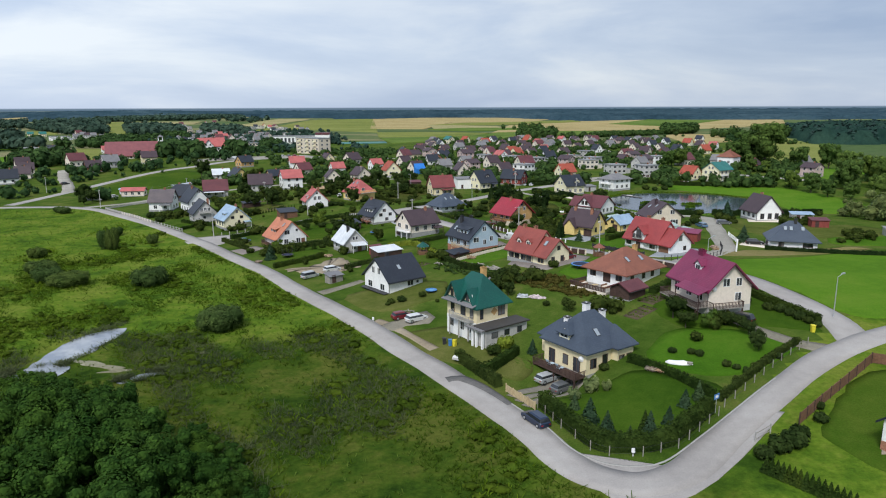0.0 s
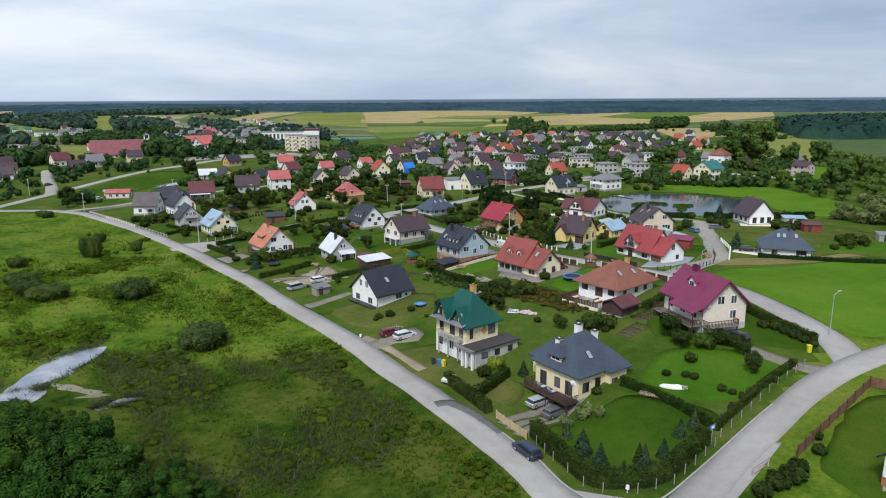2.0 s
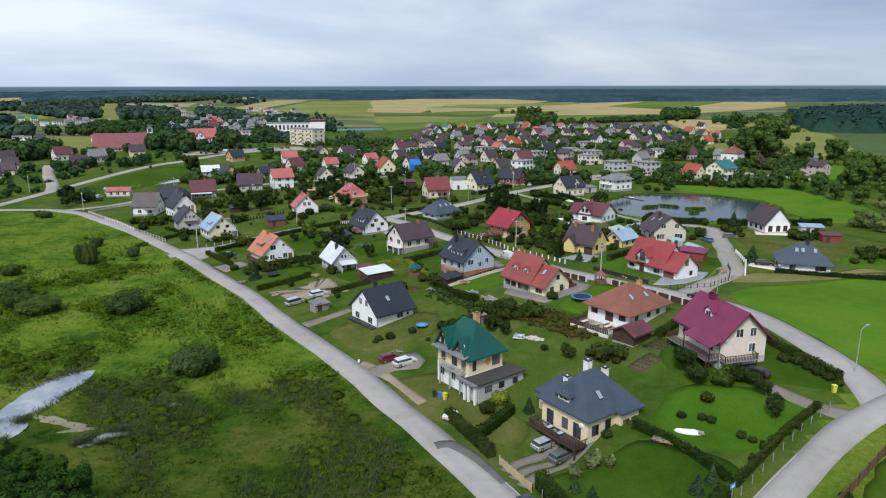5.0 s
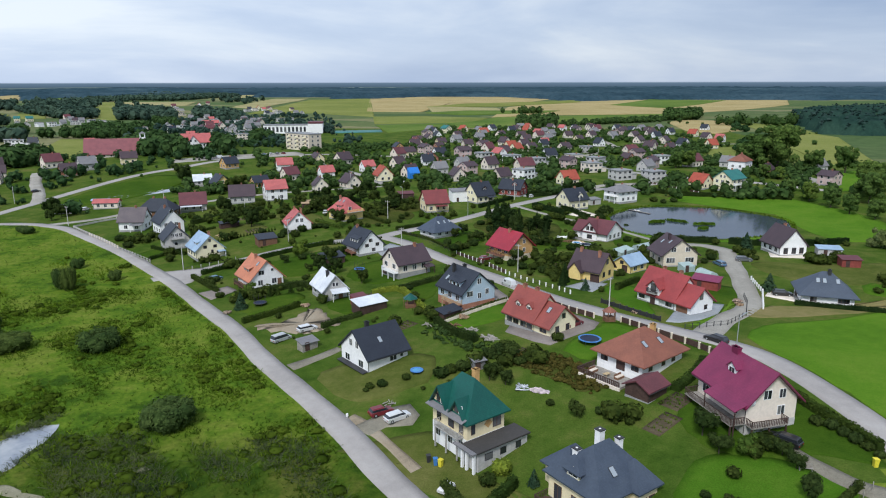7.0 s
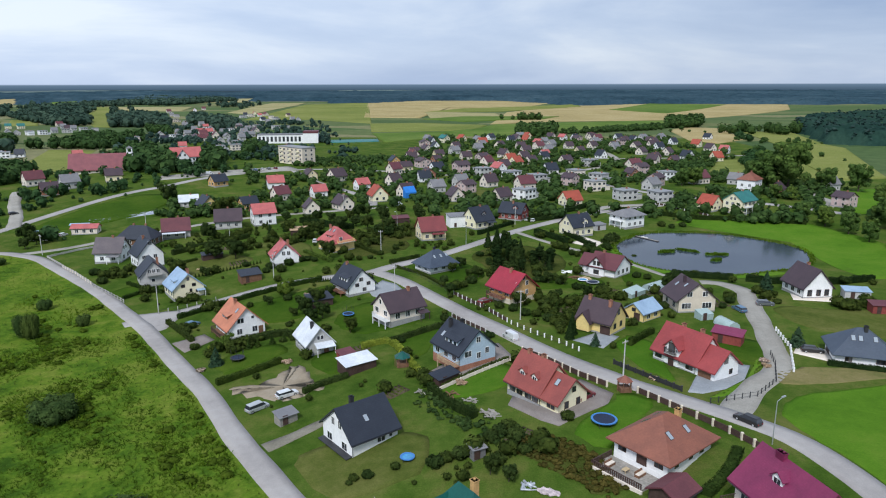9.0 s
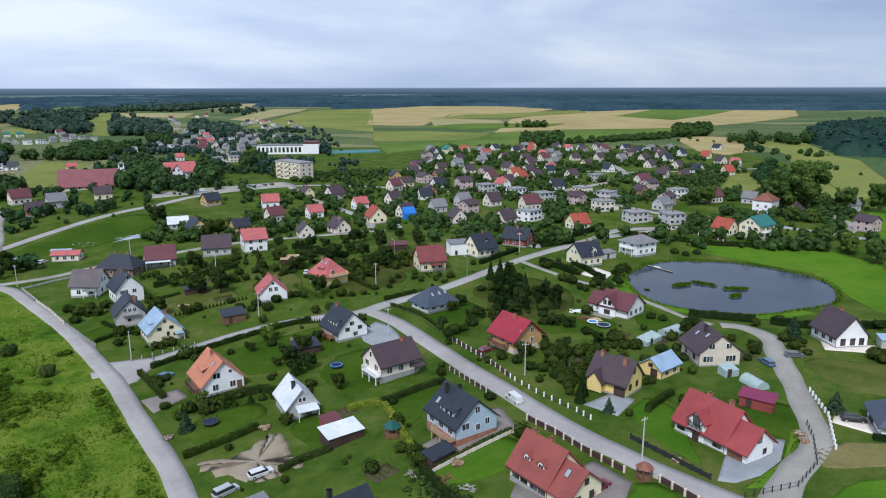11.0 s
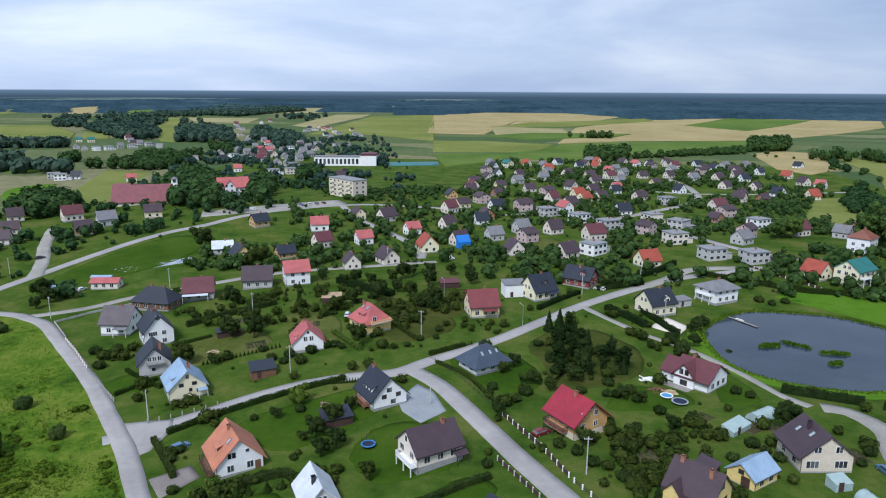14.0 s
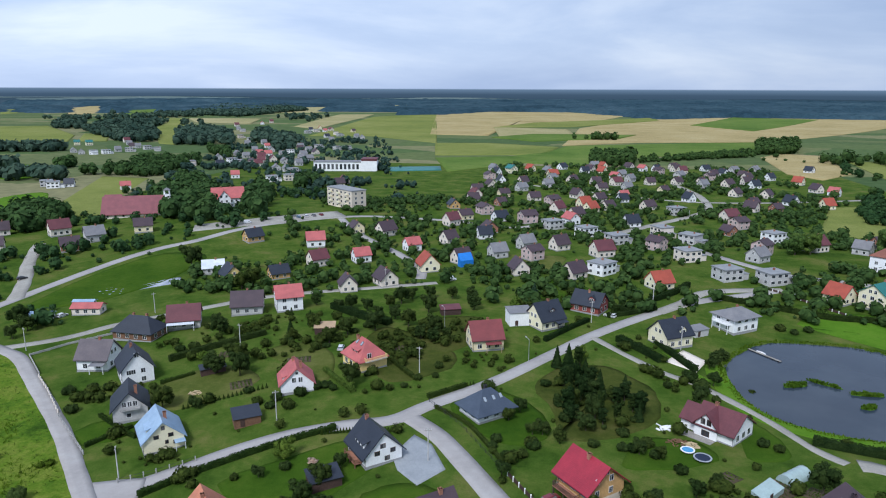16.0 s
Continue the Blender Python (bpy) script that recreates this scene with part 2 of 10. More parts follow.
DIRT = soil("bare_earth", [(0.25, (0.20, 0.165, 0.12)), (0.5, (0.30, 0.25, 0.19)), (0.8, (0.36, 0.32, 0.26))], 0.15, 1.0, 6.0, 0.3)
GRAVEL = soil("pale_gravel", [(0.2, (0.25, 0.235, 0.215)), (0.5, (0.33, 0.315, 0.29)), (0.8, (0.40, 0.385, 0.36))], 0.10, 0.9, 7.0, 0.2)
ASPHALT = soil("worn_asphalt", [(0.25, (0.275, 0.258, 0.252)), (0.5, (0.345, 0.325, 0.315)), (0.75, (0.40, 0.382, 0.372))], 0.07, 0.6, 6.0, 0.12, grain=0.35)
WETASPHALT = soil("patched_asphalt", [(0.2, (0.10, 0.10, 0.105)), (0.8, (0.17, 0.165, 0.165))], 0.3, 1.2, 6.0, 0.15)
PAVING = soil("grey_paving", [(0.2, (0.24, 0.26, 0.29)), (0.8, (0.36, 0.38, 0.41))], 0.2, 1.2, 8.0, 0.2)
DRIVE = soil("worn_drive_concrete", [(0.2, (0.17, 0.155, 0.13)), (0.8, (0.27, 0.25, 0.22))], 0.2, 1.2, 8.0, 0.2)
PINKPAVE = soil("pinkish_paving", [(0.2, (0.19, 0.165, 0.155)), (0.8, (0.28, 0.25, 0.24))], 0.2, 1.2, 8.0, 0.2)
WHEAT = soil("ripe_wheat", [(0.25, (0.27, 0.22, 0.10)), (0.5, (0.36, 0.29, 0.14)), (0.8, (0.42, 0.35, 0.19))], 0.01, 0.08, 1.0, 0.3)
STRAW = soil("pale_stubble", [(0.25, (0.25, 0.24, 0.11)), (0.5, (0.31, 0.28, 0.14)), (0.8, (0.36, 0.32, 0.18))], 0.01, 0.08, 1.0, 0.3)
CROP = soil("green_crop", [(0.25, (0.06, 0.115, 0.022)), (0.5, (0.105, 0.165, 0.035)), (0.8, (0.16, 0.205, 0.055))], 0.008, 0.06, 1.0, 0.3)
HAY = soil("yellow_green_hay", [(0.25, (0.12, 0.155, 0.038)), (0.5, (0.18, 0.205, 0.056)), (0.8, (0.24, 0.245, 0.085))], 0.008, 0.06, 1.0, 0.3)
MUD = soil("marsh_mud", [(0.25, (0.16, 0.15, 0.10)), (0.5, (0.26, 0.25, 0.18)), (0.8, (0.34, 0.33, 0.26))], 0.15, 0.9, 5.0, 0.3)



def patchwork(name, cell, cols, bump=0.3):
    """Farmland seen from afar: plots of grass, hay and stubble with uneven growth inside each."""
    m, nt, b = nodes_of(name, 0.95, 0.0, 0.02)
    g = nt.nodes.new("ShaderNodeNewGeometry")
    warp = noise_of(nt, 1.5 / cell, 3)
    off = mix_of(nt, g.outputs["Position"], warp.outputs["Color"], 0.0)
    add = nt.nodes.new("ShaderNodeVectorMath")
    add.operation = "MULTIPLY_ADD"
    add.inputs[1].default_value = (cell * 0.5, cell * 0.5, 0)
    nt.links.new(warp.outputs["Color"], add.inputs[0])
    nt.links.new(off, add.inputs[2])
    mp = nt.nodes.new("ShaderNodeMapping")
    mp.inputs["Scale"].default_value = (0.7 / cell, 1.4 / cell, 0)
    mp.inputs["Rotation"].default_value = (0, 0, 0.25)
    nt.links.new(add.outputs[0], mp.inputs["Vector"])
    vo = nt.nodes.new("ShaderNodeTexVoronoi")
    vo.inputs["Scale"].default_value = 1.0
    nt.links.new(mp.outputs["Vector"], vo.inputs["Vector"])
    sep = nt.nodes.new("ShaderNodeSeparateColor")
    nt.links.new(vo.outputs["Color"], sep.inputs["Color"])
    r = ramp_of(nt, [(i / (len(cols) - 1), c) for i, c in enumerate(cols)])
    nt.links.new(sep.outputs["Red"], r.inputs["Fac"])
    n2 = noise_of(nt, 12 / cell, 5, 0.65)
    r2 = ramp_of(nt, [(0.3, (0.72, 0.76, 0.74)), (0.7, (1.2, 1.17, 1.12))])
    nt.links.new(n2.outputs["Fac"], r2.inputs["Fac"])
    nt.links.new(mix_of(nt, r.outputs["Color"], r2.outputs["Color"], 1.0, "MULTIPLY"), b.inputs["Base Color"])
    bump_of(nt, b, n2.outputs["Fac"], bump, 0.4)
    MATS[name] = m
    return m


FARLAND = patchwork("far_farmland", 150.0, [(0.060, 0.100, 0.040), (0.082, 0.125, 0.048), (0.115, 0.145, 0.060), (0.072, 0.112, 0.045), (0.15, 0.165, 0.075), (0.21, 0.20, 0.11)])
# farthest land: its plots are coloured blue to stand in for haze
HAZE_LAND = patchwork("hazed_wooded_distance", 900.0, [(0.022, 0.044, 0.060), (0.030, 0.056, 0.076), (0.038, 0.064, 0.084), (0.026, 0.050, 0.068), (0.15, 0.19, 0.18), (0.10, 0.14, 0.14)])
WATER, _nt, _b = nodes_of("pond_water", 0.10, 0.0, 0.22)
_b.inputs["Base Color"].default_value = (0.035, 0.045, 0.055, 1)
_n = noise_of(_nt, 0.9, 3)
bump_of(_nt, _b, _n.outputs["Fac"], 0.06, 0.1)
_n2 = noise_of(_nt, 0.06, 3)
_r = ramp_of(_nt, [(0.35, (0.028, 0.040, 0.058)), (0.65, (0.042, 0.056, 0.074))])
_nt.links.new(_n2.outputs["Fac"], _r.inputs["Fac"])
_nt.links.new(_r.outputs["Color"], _b.inputs["Base Color"])

# silty water; the sky's reflection is also put into the pale base colour
SHALLOW, _nt, _b = nodes_of("silty_sky_water", 0.12, 0.0, 0.5)
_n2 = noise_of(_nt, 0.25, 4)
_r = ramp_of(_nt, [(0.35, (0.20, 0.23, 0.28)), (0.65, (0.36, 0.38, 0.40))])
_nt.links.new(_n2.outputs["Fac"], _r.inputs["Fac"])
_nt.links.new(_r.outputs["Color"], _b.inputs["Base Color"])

GLASS, _nt, _b = nodes_of("window_glass", 0.06, 0.0, 0.6)
_b.inputs["Base Color"].default_value = (0.035, 0.04, 0.05, 1)
_oi = _nt.nodes.new("ShaderNodeObjectInfo")
_r = ramp_of(_nt, [(0.0, (0.015, 0.018, 0.022)), (0.7, (0.05, 0.055, 0.065)), (1.0, (0.16, 0.16, 0.16))])
_nt.links.new(_oi.outputs["Random"], _r.inputs["Fac"])
_nt.links.new(_r.outputs["Color"], _b.inputs["Base Color"])

WHITE = plain("white_render", (0.84, 0.84, 0.84), 0.85, vary=0.07)
FRAME = plain("white_frame", (0.80, 0.80, 0.80), 0.5, vary=0.04, bump=0)
BROWNFRAME = plain("brown_frame", (0.10, 0.055, 0.035), 0.5)
CREAM = plain("cream_render", (0.76, 0.66, 0.43), 0.85, vary=0.07)
PALE = plain("pale_beige_render", (0.74, 0.66, 0.57), 0.85, vary=0.08)
BEIGE = plain("beige_render", (0.66, 0.58, 0.47), 0.85, vary=0.08)
YELLOW = plain("yellow_render", (0.78, 0.60, 0.24), 0.85, vary=0.08)
LEMON = plain("lemon_render", (0.80, 0.74, 0.52), 0.85, vary=0.06)
OCHRE = plain("ochre_wood", (0.56, 0.34, 0.14), 0.75, vary=0.15)
BLUEWALL = plain("pale_blue_render", (0.42, 0.53, 0.62), 0.85, vary=0.08)
GREYWALL = plain("grey_render", (0.50, 0.49, 0.48), 0.88, vary=0.12)
PINKWALL = plain("pink_render", (0.55, 0.42, 0.40), 0.88, vary=0.12)
CONCRETE = plain("bare_concrete", (0.40, 0.39, 0.37), 0.9, vary=0.2)
PLINTH = plain("grey_plinth", (0.33, 0.33, 0.33), 0.9, vary=0.15)
BRICK = plain("red_brick", (0.36, 0.17, 0.11), 0.88, vary=0.25, scale=5)
REDWOOD = plain("red_stained_wood", (0.26, 0.06, 0.05), 0.75, vary=0.2)
DARKWOOD = plain("dark_stained_wood", (0.075, 0.045, 0.038), 0.7, vary=0.25)
BROWNWOOD = plain("brown_wood", (0.19, 0.10, 0.06), 0.8, vary=0.25)
PALEWOOD = plain("pale_timber", (0.52, 0.40, 0.24), 0.8, vary=0.2)
GREYWOOD = plain("weathered_timber", (0.30, 0.28, 0.25), 0.9, vary=0.25)
STEEL = plain("galvanised_steel", (0.55, 0.57, 0.60), 0.4, 0.6, vary=0.1)
DARKMETAL = plain("dark_iron", (0.05, 0.05, 0.055), 0.5, 0.3, vary=0.1)
RUBBER = plain("tyre_rubber", (0.02, 0.02, 0.02), 0.9, vary=0.1)
WHITEPLAST = plain("white_plastic", (0.80, 0.80, 0.81), 0.45, vary=0.05, bump=0)
PINKSHEET = plain("faded_sheeting", (0.62, 0.52, 0.54), 0.6, vary=0.3)
BLUEPLAST = plain("blue_plastic", (0.06, 0.20, 0.48), 0.45, vary=0.1, bump=0)
GREENHOUSE = plain("milky_film", (0.36, 0.46, 0.45), 0.35, vary=0.1, bump=0)
BARK = plain("bark", (0.075, 0.062, 0.045), 0.95, vary=0.3)
KERB = plain("kerb_concrete", (0.36, 0.355, 0.34), 0.9, vary=0.15)
TARP = plain("blue_tarpaulin", (0.03, 0.20, 0.62), 0.5, vary=0.1)

# the haze over the far forest is put into its base colour
HAZE_CANOPY = soil("hazed_forest_canopy", [(0.28, (0.0175, 0.04, 0.0572)), (0.5, (0.0325, 0.065, 0.0884)), (0.75, (0.06, 0.1, 0.1248))], 0.003, 0.02, 0.09, 1.0)
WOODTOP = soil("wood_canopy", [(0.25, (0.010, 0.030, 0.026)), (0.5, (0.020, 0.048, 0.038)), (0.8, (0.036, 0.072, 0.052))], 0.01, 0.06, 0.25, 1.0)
ROUGH = soil("rough_wild_grass", [(0.25, (0.030, 0.048, 0.010)), (0.5, (0.060, 0.075, 0.016)), (0.8, (0.105, 0.100, 0.034))], 0.08, 0.5, 3.0, 0.8)
R_NAVY = roofing("dark_slate_blue_tiles", (0.024, 0.030, 0.044))
R_GREY = roofing("steel_grey_blue_tiles", (0.056, 0.075, 0.108))
R_GREEN = roofing("bottle_green_sheet", (0.006, 0.085, 0.068), 0.42)
R_MAG = roofing("magenta_red_sheet", (0.20, 0.026, 0.078), 0.42)
R_RED = roofing("bright_red_sheet", (0.32, 0.026, 0.045), 0.42)
R_CRIMSON = roofing("crimson_tiles", (0.31, 0.054, 0.055), 0.6)
R_BRICK = roofing("brick_red_tiles", (0.27, 0.068, 0.056), 0.6)
R_TERRA = roofing("terracotta_tiles", (0.235, 0.090, 0.060), 0.65)
R_ORANGE = roofing("orange_clay_tiles", (0.50, 0.195, 0.115), 0.7)
R_PINK = roofing("faded_coral_tiles", (0.46, 0.125, 0.120), 0.65)
R_BROWN = roofing("aubergine_brown_tiles", (0.066, 0.043, 0.052), 0.55)
R_MAUVE = roofing("mauve_red_sheets", (0.23, 0.075, 0.085), 0.6)
R_MAROON = roofing("maroon_tiles", (0.130, 0.040, 0.048), 0.6)
R_SILVER = roofing("bare_metal_sheet", (0.66, 0.70, 0.74), 0.4)
R_SKY = roofing("pale_blue_sheet", (0.30, 0.42, 0.56), 0.4)
R_TEAL = roofing("teal_sheet", (0.025, 0.165, 0.150), 0.5)
R_PLUM = roofing("weathered_plum_grey_tiles", (0.120, 0.100, 0.108), 0.65)
R_DULLRED = roofing("dull_red_tiles", (0.205, 0.048, 0.050), 0.6)
R_SCARLET = roofing("scarlet_clay_tiles", (0.36, 0.075, 0.045), 0.65)
R_LEAD = roofing("weathered_grey_sheet", (0.20, 0.20, 0.21), 0.7)
R_FELT = roofing("flat_roof_felt", (0.26, 0.27, 0.28), 0.9)
R_TARRED = roofing("tarred_terrace_felt", (0.055, 0.052, 0.050), 0.85)
R_TAN = roofing("tan_shingles", (0.44, 0.31, 0.19), 0.8)

L_OAK = leafy("deciduous_leaves", (0.0192, 0.0368, 0.0112), (0.0496, 0.0784, 0.024), 0.3)
L_ALDER = leafy("alder_leaves", (0.01792, 0.0512, 0.0128), (0.0512, 0.1126, 0.02304), 0.3, 0.35)
L_LIGHT = leafy("pale_green_leaves", (0.02975, 0.0595, 0.01084), (0.0935, 0.153, 0.03251))
L_ASH = leafy("ash_leaves", (0.052, 0.1014, 0.0286), (0.1196, 0.195, 0.0546), 0.3)
L_DARK = leafy("dark_leaves", (0.0112, 0.0272, 0.0096), (0.032, 0.0576, 0.0192), 0.3)
L_WILLOW = leafy("silvery_willow_leaves", (0.0495, 0.0825, 0.0385), (0.1485, 0.2035, 0.1045))
L_THUJA = leafy("thuja_foliage", (0.016, 0.0352, 0.0088), (0.0432, 0.0736, 0.0176))
L_SPRUCE = leafy("spruce_needles", (0.02041, 0.04752, 0.02527), (0.05443, 0.0972, 0.06026))
L_REED = leafy("reed_blades", (0.096, 0.12, 0.06), (0.16, 0.176, 0.104), 0.5, 0.1)
L_SEDGE = leafy("sedge_and_nettle_leaves", (0.03936, 0.07708, 0.01066), (0.07216, 0.123, 0.01804), 0.4, 0.06)
L_SALLOW = leafy("sallow_leaves", (0.034, 0.066, 0.020), (0.082, 0.128, 0.042), 0.3, 0.3)
L_WEED = leafy("coarse_weed_leaves", (0.060, 0.120, 0.012), (0.105, 0.190, 0.020), 0.5, 0.09)
L_DOCK = leafy("dock_and_seed_heads", (0.048, 0.062, 0.018), (0.105, 0.098, 0.036), 0.4, 0.35)
L_GRASS = leafy("tall_grass_blades", (0.0496, 0.0976, 0.0088), (0.0896, 0.152, 0.016), 0.5, 0.05)
L_YELLOW = leafy("yellow_green_leaves", (0.10, 0.14, 0.02), (0.26, 0.32, 0.05))
L_FLOWER = leafy("garden_flowers", (0.20, 0.10, 0.10), (0.55, 0.45, 0.40))
# far crowns: leaf green with distance haze mixed into the colour
L_HAZE_FOREST = leafy("hazed_forest_leaves", (0.020, 0.042, 0.046), (0.034, 0.062, 0.062), 0.15, 0.004)
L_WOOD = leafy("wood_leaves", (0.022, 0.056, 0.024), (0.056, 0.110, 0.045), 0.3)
# western woods: blue haze blended into the leaf colour
L_HAZE_WOOD = leafy("hazed_wood_leaves", (0.032, 0.070, 0.064), (0.066, 0.112, 0.094), 0.3, 0.02)

# ---- the lie of the land ----
NEAR_HILLS = [(-240, 290, -0.4), (-170, 150, -0.4), (-170, 220, -1.0), (-170, 290, -1.1), (-100, 80, 0.4), (-100, 150, 1.0), (-100, 220, -2.3), (-100, 290, -0.1), (-30, 80, -0.9), (-30, 150, -4.4), (-30, 220, 1.0), (-30, 290, -0.3), (40, 80, -1.6), (40, 150, 4.9), (40, 220, 3.5), (40, 290, -0.9), (110, 80, -0.5), (110, 150, 2.8), (110, 220, -1.5), (110, 290, 1.8), (180, 220, 2.9), (180, 290, 0.8)]
FAR_HILLS = [(-240, 360, -0.8), (-240, 430, 1.2), (-240, 500, 4.0), (-240, 570, 0.9), (-170, 360, -2.0), (-170, 430, 0.8), (-170, 500, 2.2), (-170, 570, 2.2), (-100, 360, 1.6), (-100, 430, -0.2), (-100, 500, 0.1), (-100, 570, 2.5), (-30, 360, 1.4), (-30, 430, -0.2), (-30, 500, 1.2), (40, 360, 0.6), (40, 430, 1.6), (40, 500, 0.6), (110, 360, -3.6), (110, 430, 2.1), (110, 500, 0.2), (180, 360, 1.0), (180, 430, 2.3), (180, 500, 1.3)]
KNOLLS = [(20, 178, 2.4), (47, 210, -1.6), (84, 214, -0.8), (96, 270, 1.3), (-60, 302, 1.7), (30, 237, 0.3), (44, 152, -0.6), (0, 150, -1.8), (14, 132, 0.3), (-60, 238, -0.4), (-95, 270, -0.6), (40, 292, -0.2)]
POND = (83.0, 336.0)
POND_LEVEL = 0.75


def smooth(a, b, x):
    t = np.clip((np.asarray(x, float) - a) / (b - a), 0, 1)
    return t * t * (3 - 2 * t)


def pond_radius(ang):
    return 34.5 + 1.6 * np.sin(2 * ang + 0.6) + 1.3 * np.sin(3 * ang + 2.0) + 0.5 * np.sin(7 * ang)


# two shallow pools in the marsh: centre, half length, half width, turn in degrees, level
POOLS = [(-75.2, 149.5, 14.0, 3.9, 84.0), (-74.6, 138.6, 5.2, 3.6, 60.0), (-56.6, 139.6, 3.6, 1.5, 40.0)]


def pool_depth(x, y):
    """0 at a pool's rim and outside, 1 in its middle."""
    d = np.zeros(np.shape(x))
    for cx, cy, a, b, ang in POOLS:
        c, s = math.cos(radians(ang)), math.sin(radians(ang))
        u, v = ((x - cx) * c + (y - cy) * s) / a, (-(x - cx) * s + (y - cy) * c) / b
        wob = 0.18 * np.sin(3 * np.arctan2(v, u) + cx) + 0.12 * np.sin(5 * np.arctan2(v, u))
        d = np.maximum(d, 1 - smooth(0.7, 1.15, np.hypot(u, v) + wob))
    return d


def land(x, y):
    """Height of the ground, for numbers or arrays."""
    x, y = np.asarray(x, float), np.asarray(y, float)
    z = np.full(x.shape, 1.0)
    for cx, cy, a in NEAR_HILLS + FAR_HILLS:
        z = z + a * np.exp(-((x - cx) ** 2 + (y - cy) ** 2) / 5408.0)
    for cx, cy, a in KNOLLS:
        z = z + a * np.exp(-((x - cx) ** 2 + (y - cy) ** 2) / 1152.0)
    r = np.hypot(x, y - 200)
    z = z + 21 * smooth(2500, 4700, r) + smooth(700, 1500, r) * (5 * np.sin(x * 0.0031 + 0.5) * np.sin(y * 0.0023) + 3 * np.sin(x * 0.0013 - y * 0.0017))
    ang = np.arctan2(y - POND[1], x - POND[0])
    d = np.hypot(x - POND[0], y - POND[1]) - pond_radius(ang)
    z = z + (1.0 - z) * (1 - smooth(0.5, 14, d))
    z = z - 1.3 * (1 - smooth(-4, 0.3, d))
    # the dug-out garage court of the corner villa
    z = z - 2.9 * np.exp(-((x - 11.0) ** 2 + (y - 137.0) ** 2) / 34.0)
    # the level plot of the terracotta-roofed bungalow
    z = z - 1.5 * np.exp(-((x - 24.5) ** 2 + (y - 174.5) ** 2) / 60.0)
    return z - 0.5 * pool_depth(x, y)


def zat(x, y):
    return float(land(x, y))


# ---- mesh helpers ----
def part(name, bm, material, parent=None, label="", m=None):
    """One mesh object from a bmesh, under a thing or part."""
    me = bpy.data.meshes.new(name)
    bm.to_mesh(me)
    bm.free()
    for mat in material if isinstance(material, (list, tuple)) else (material,):
        me.materials.append(mat)
    return placed(name, me, parent, m, label)


def placed(name, me, parent=None, m=None, label=""):
    ob = new(name, me)
    ob.parent = parent
    if m is not None:
        ob.matrix_basis = m
    if label:
        ob["label"] = label
    return ob


def thing(name, x, y, yaw=0.0, label="", category="", group="", z=None):
    ob = new(name)
    ob.empty_display_size = 0.5
    ob.matrix_basis = pose(x, y, zat(x, y) if z is None else z, 0, 0, yaw)
    return tagged(ob, label, category, group)


def box(bm, x0, y0, z0, x1, y1, z1, mi=0):
    v = [bm.verts.new(p) for p in ((x0, y0, z0), (x1, y0, z0), (x1, y1, z0), (x0, y1, z0), (x0, y0, z1), (x1, y0, z1), (x1, y1, z1), (x0, y1, z1))]
    for f in ((3, 2, 1, 0), (4, 5, 6, 7), (0, 1, 5, 4), (1, 2, 6, 5), (2, 3, 7, 6), (3, 0, 4, 7)):
        bm.faces.new([v[i] for i in f]).material_index = mi
    return v


def boxes(*specs):
    bm = bmesh.new()
    for s in specs:
        box(bm, *s)
    return bm


def prism(bm, poly, z0, z1, mi=0):
    """An upright prism over a plan outline (anticlockwise)."""
    lo = [bm.verts.new((x, y, z0)) for x, y in poly]
    hi = [bm.verts.new((x, y, z1)) for x, y in poly]
    bm.faces.new(lo[::-1]).material_index = mi
    bm.faces.new(hi).material_index = mi
    n = len(poly)
    for i in range(n):
        bm.faces.new((lo[i], lo[(i + 1) % n], hi[(i + 1) % n], hi[i])).material_index = mi


def hull(bm, points, faces, mi=0):
    v = [bm.verts.new(p) for p in points]
    for f in faces:
        bm.faces.new([v[i] for i in f]).material_index = mi


def tube(bm, p, q, r0, r1=None, n=8):
    """A tapered round bar from p to q."""
    p, q = Vector(p), Vector(q)
    r1 = r0 if r1 is None else r1
    m = (q - p).to_track_quat("Z", "Y").to_matrix()
    a = [bm.verts.new(p + m @ Vector((r0 * math.cos(i * 2 * math.pi / n), r0 * math.sin(i * 2 * math.pi / n), 0))) for i in range(n)]
    b = [bm.verts.new(q + m @ Vector((r1 * math.cos(i * 2 * math.pi / n), r1 * math.sin(i * 2 * math.pi / n), 0))) for i in range(n)]
    bm.faces.new(a[::-1])
    bm.faces.new(b)
    for i in range(n):
        bm.faces.new((a[i], a[(i + 1) % n], b[(i + 1) % n], b[i]))


def mesh_of(name, verts, faces, *mats):
    me = bpy.data.meshes.new(name)
    me.from_pydata(verts, [], faces)
    for mat in mats:
        me.materials.append(mat)
    return me


# ---- ground, roads, water ----
def graded(lo, hi, a, b, step, grow=1.16):
    mid = list(np.arange(a, b + 0.01, step))
    left, right, s = [], [], step
    x = a
    while x > lo:
        s *= grow
        x -= s
        left.append(max(x, lo))
    s, x = step, b
    while x < hi:
        s *= grow
        x += s
        right.append(min(x, hi))
    return np.array(left[::-1] + mid + right)


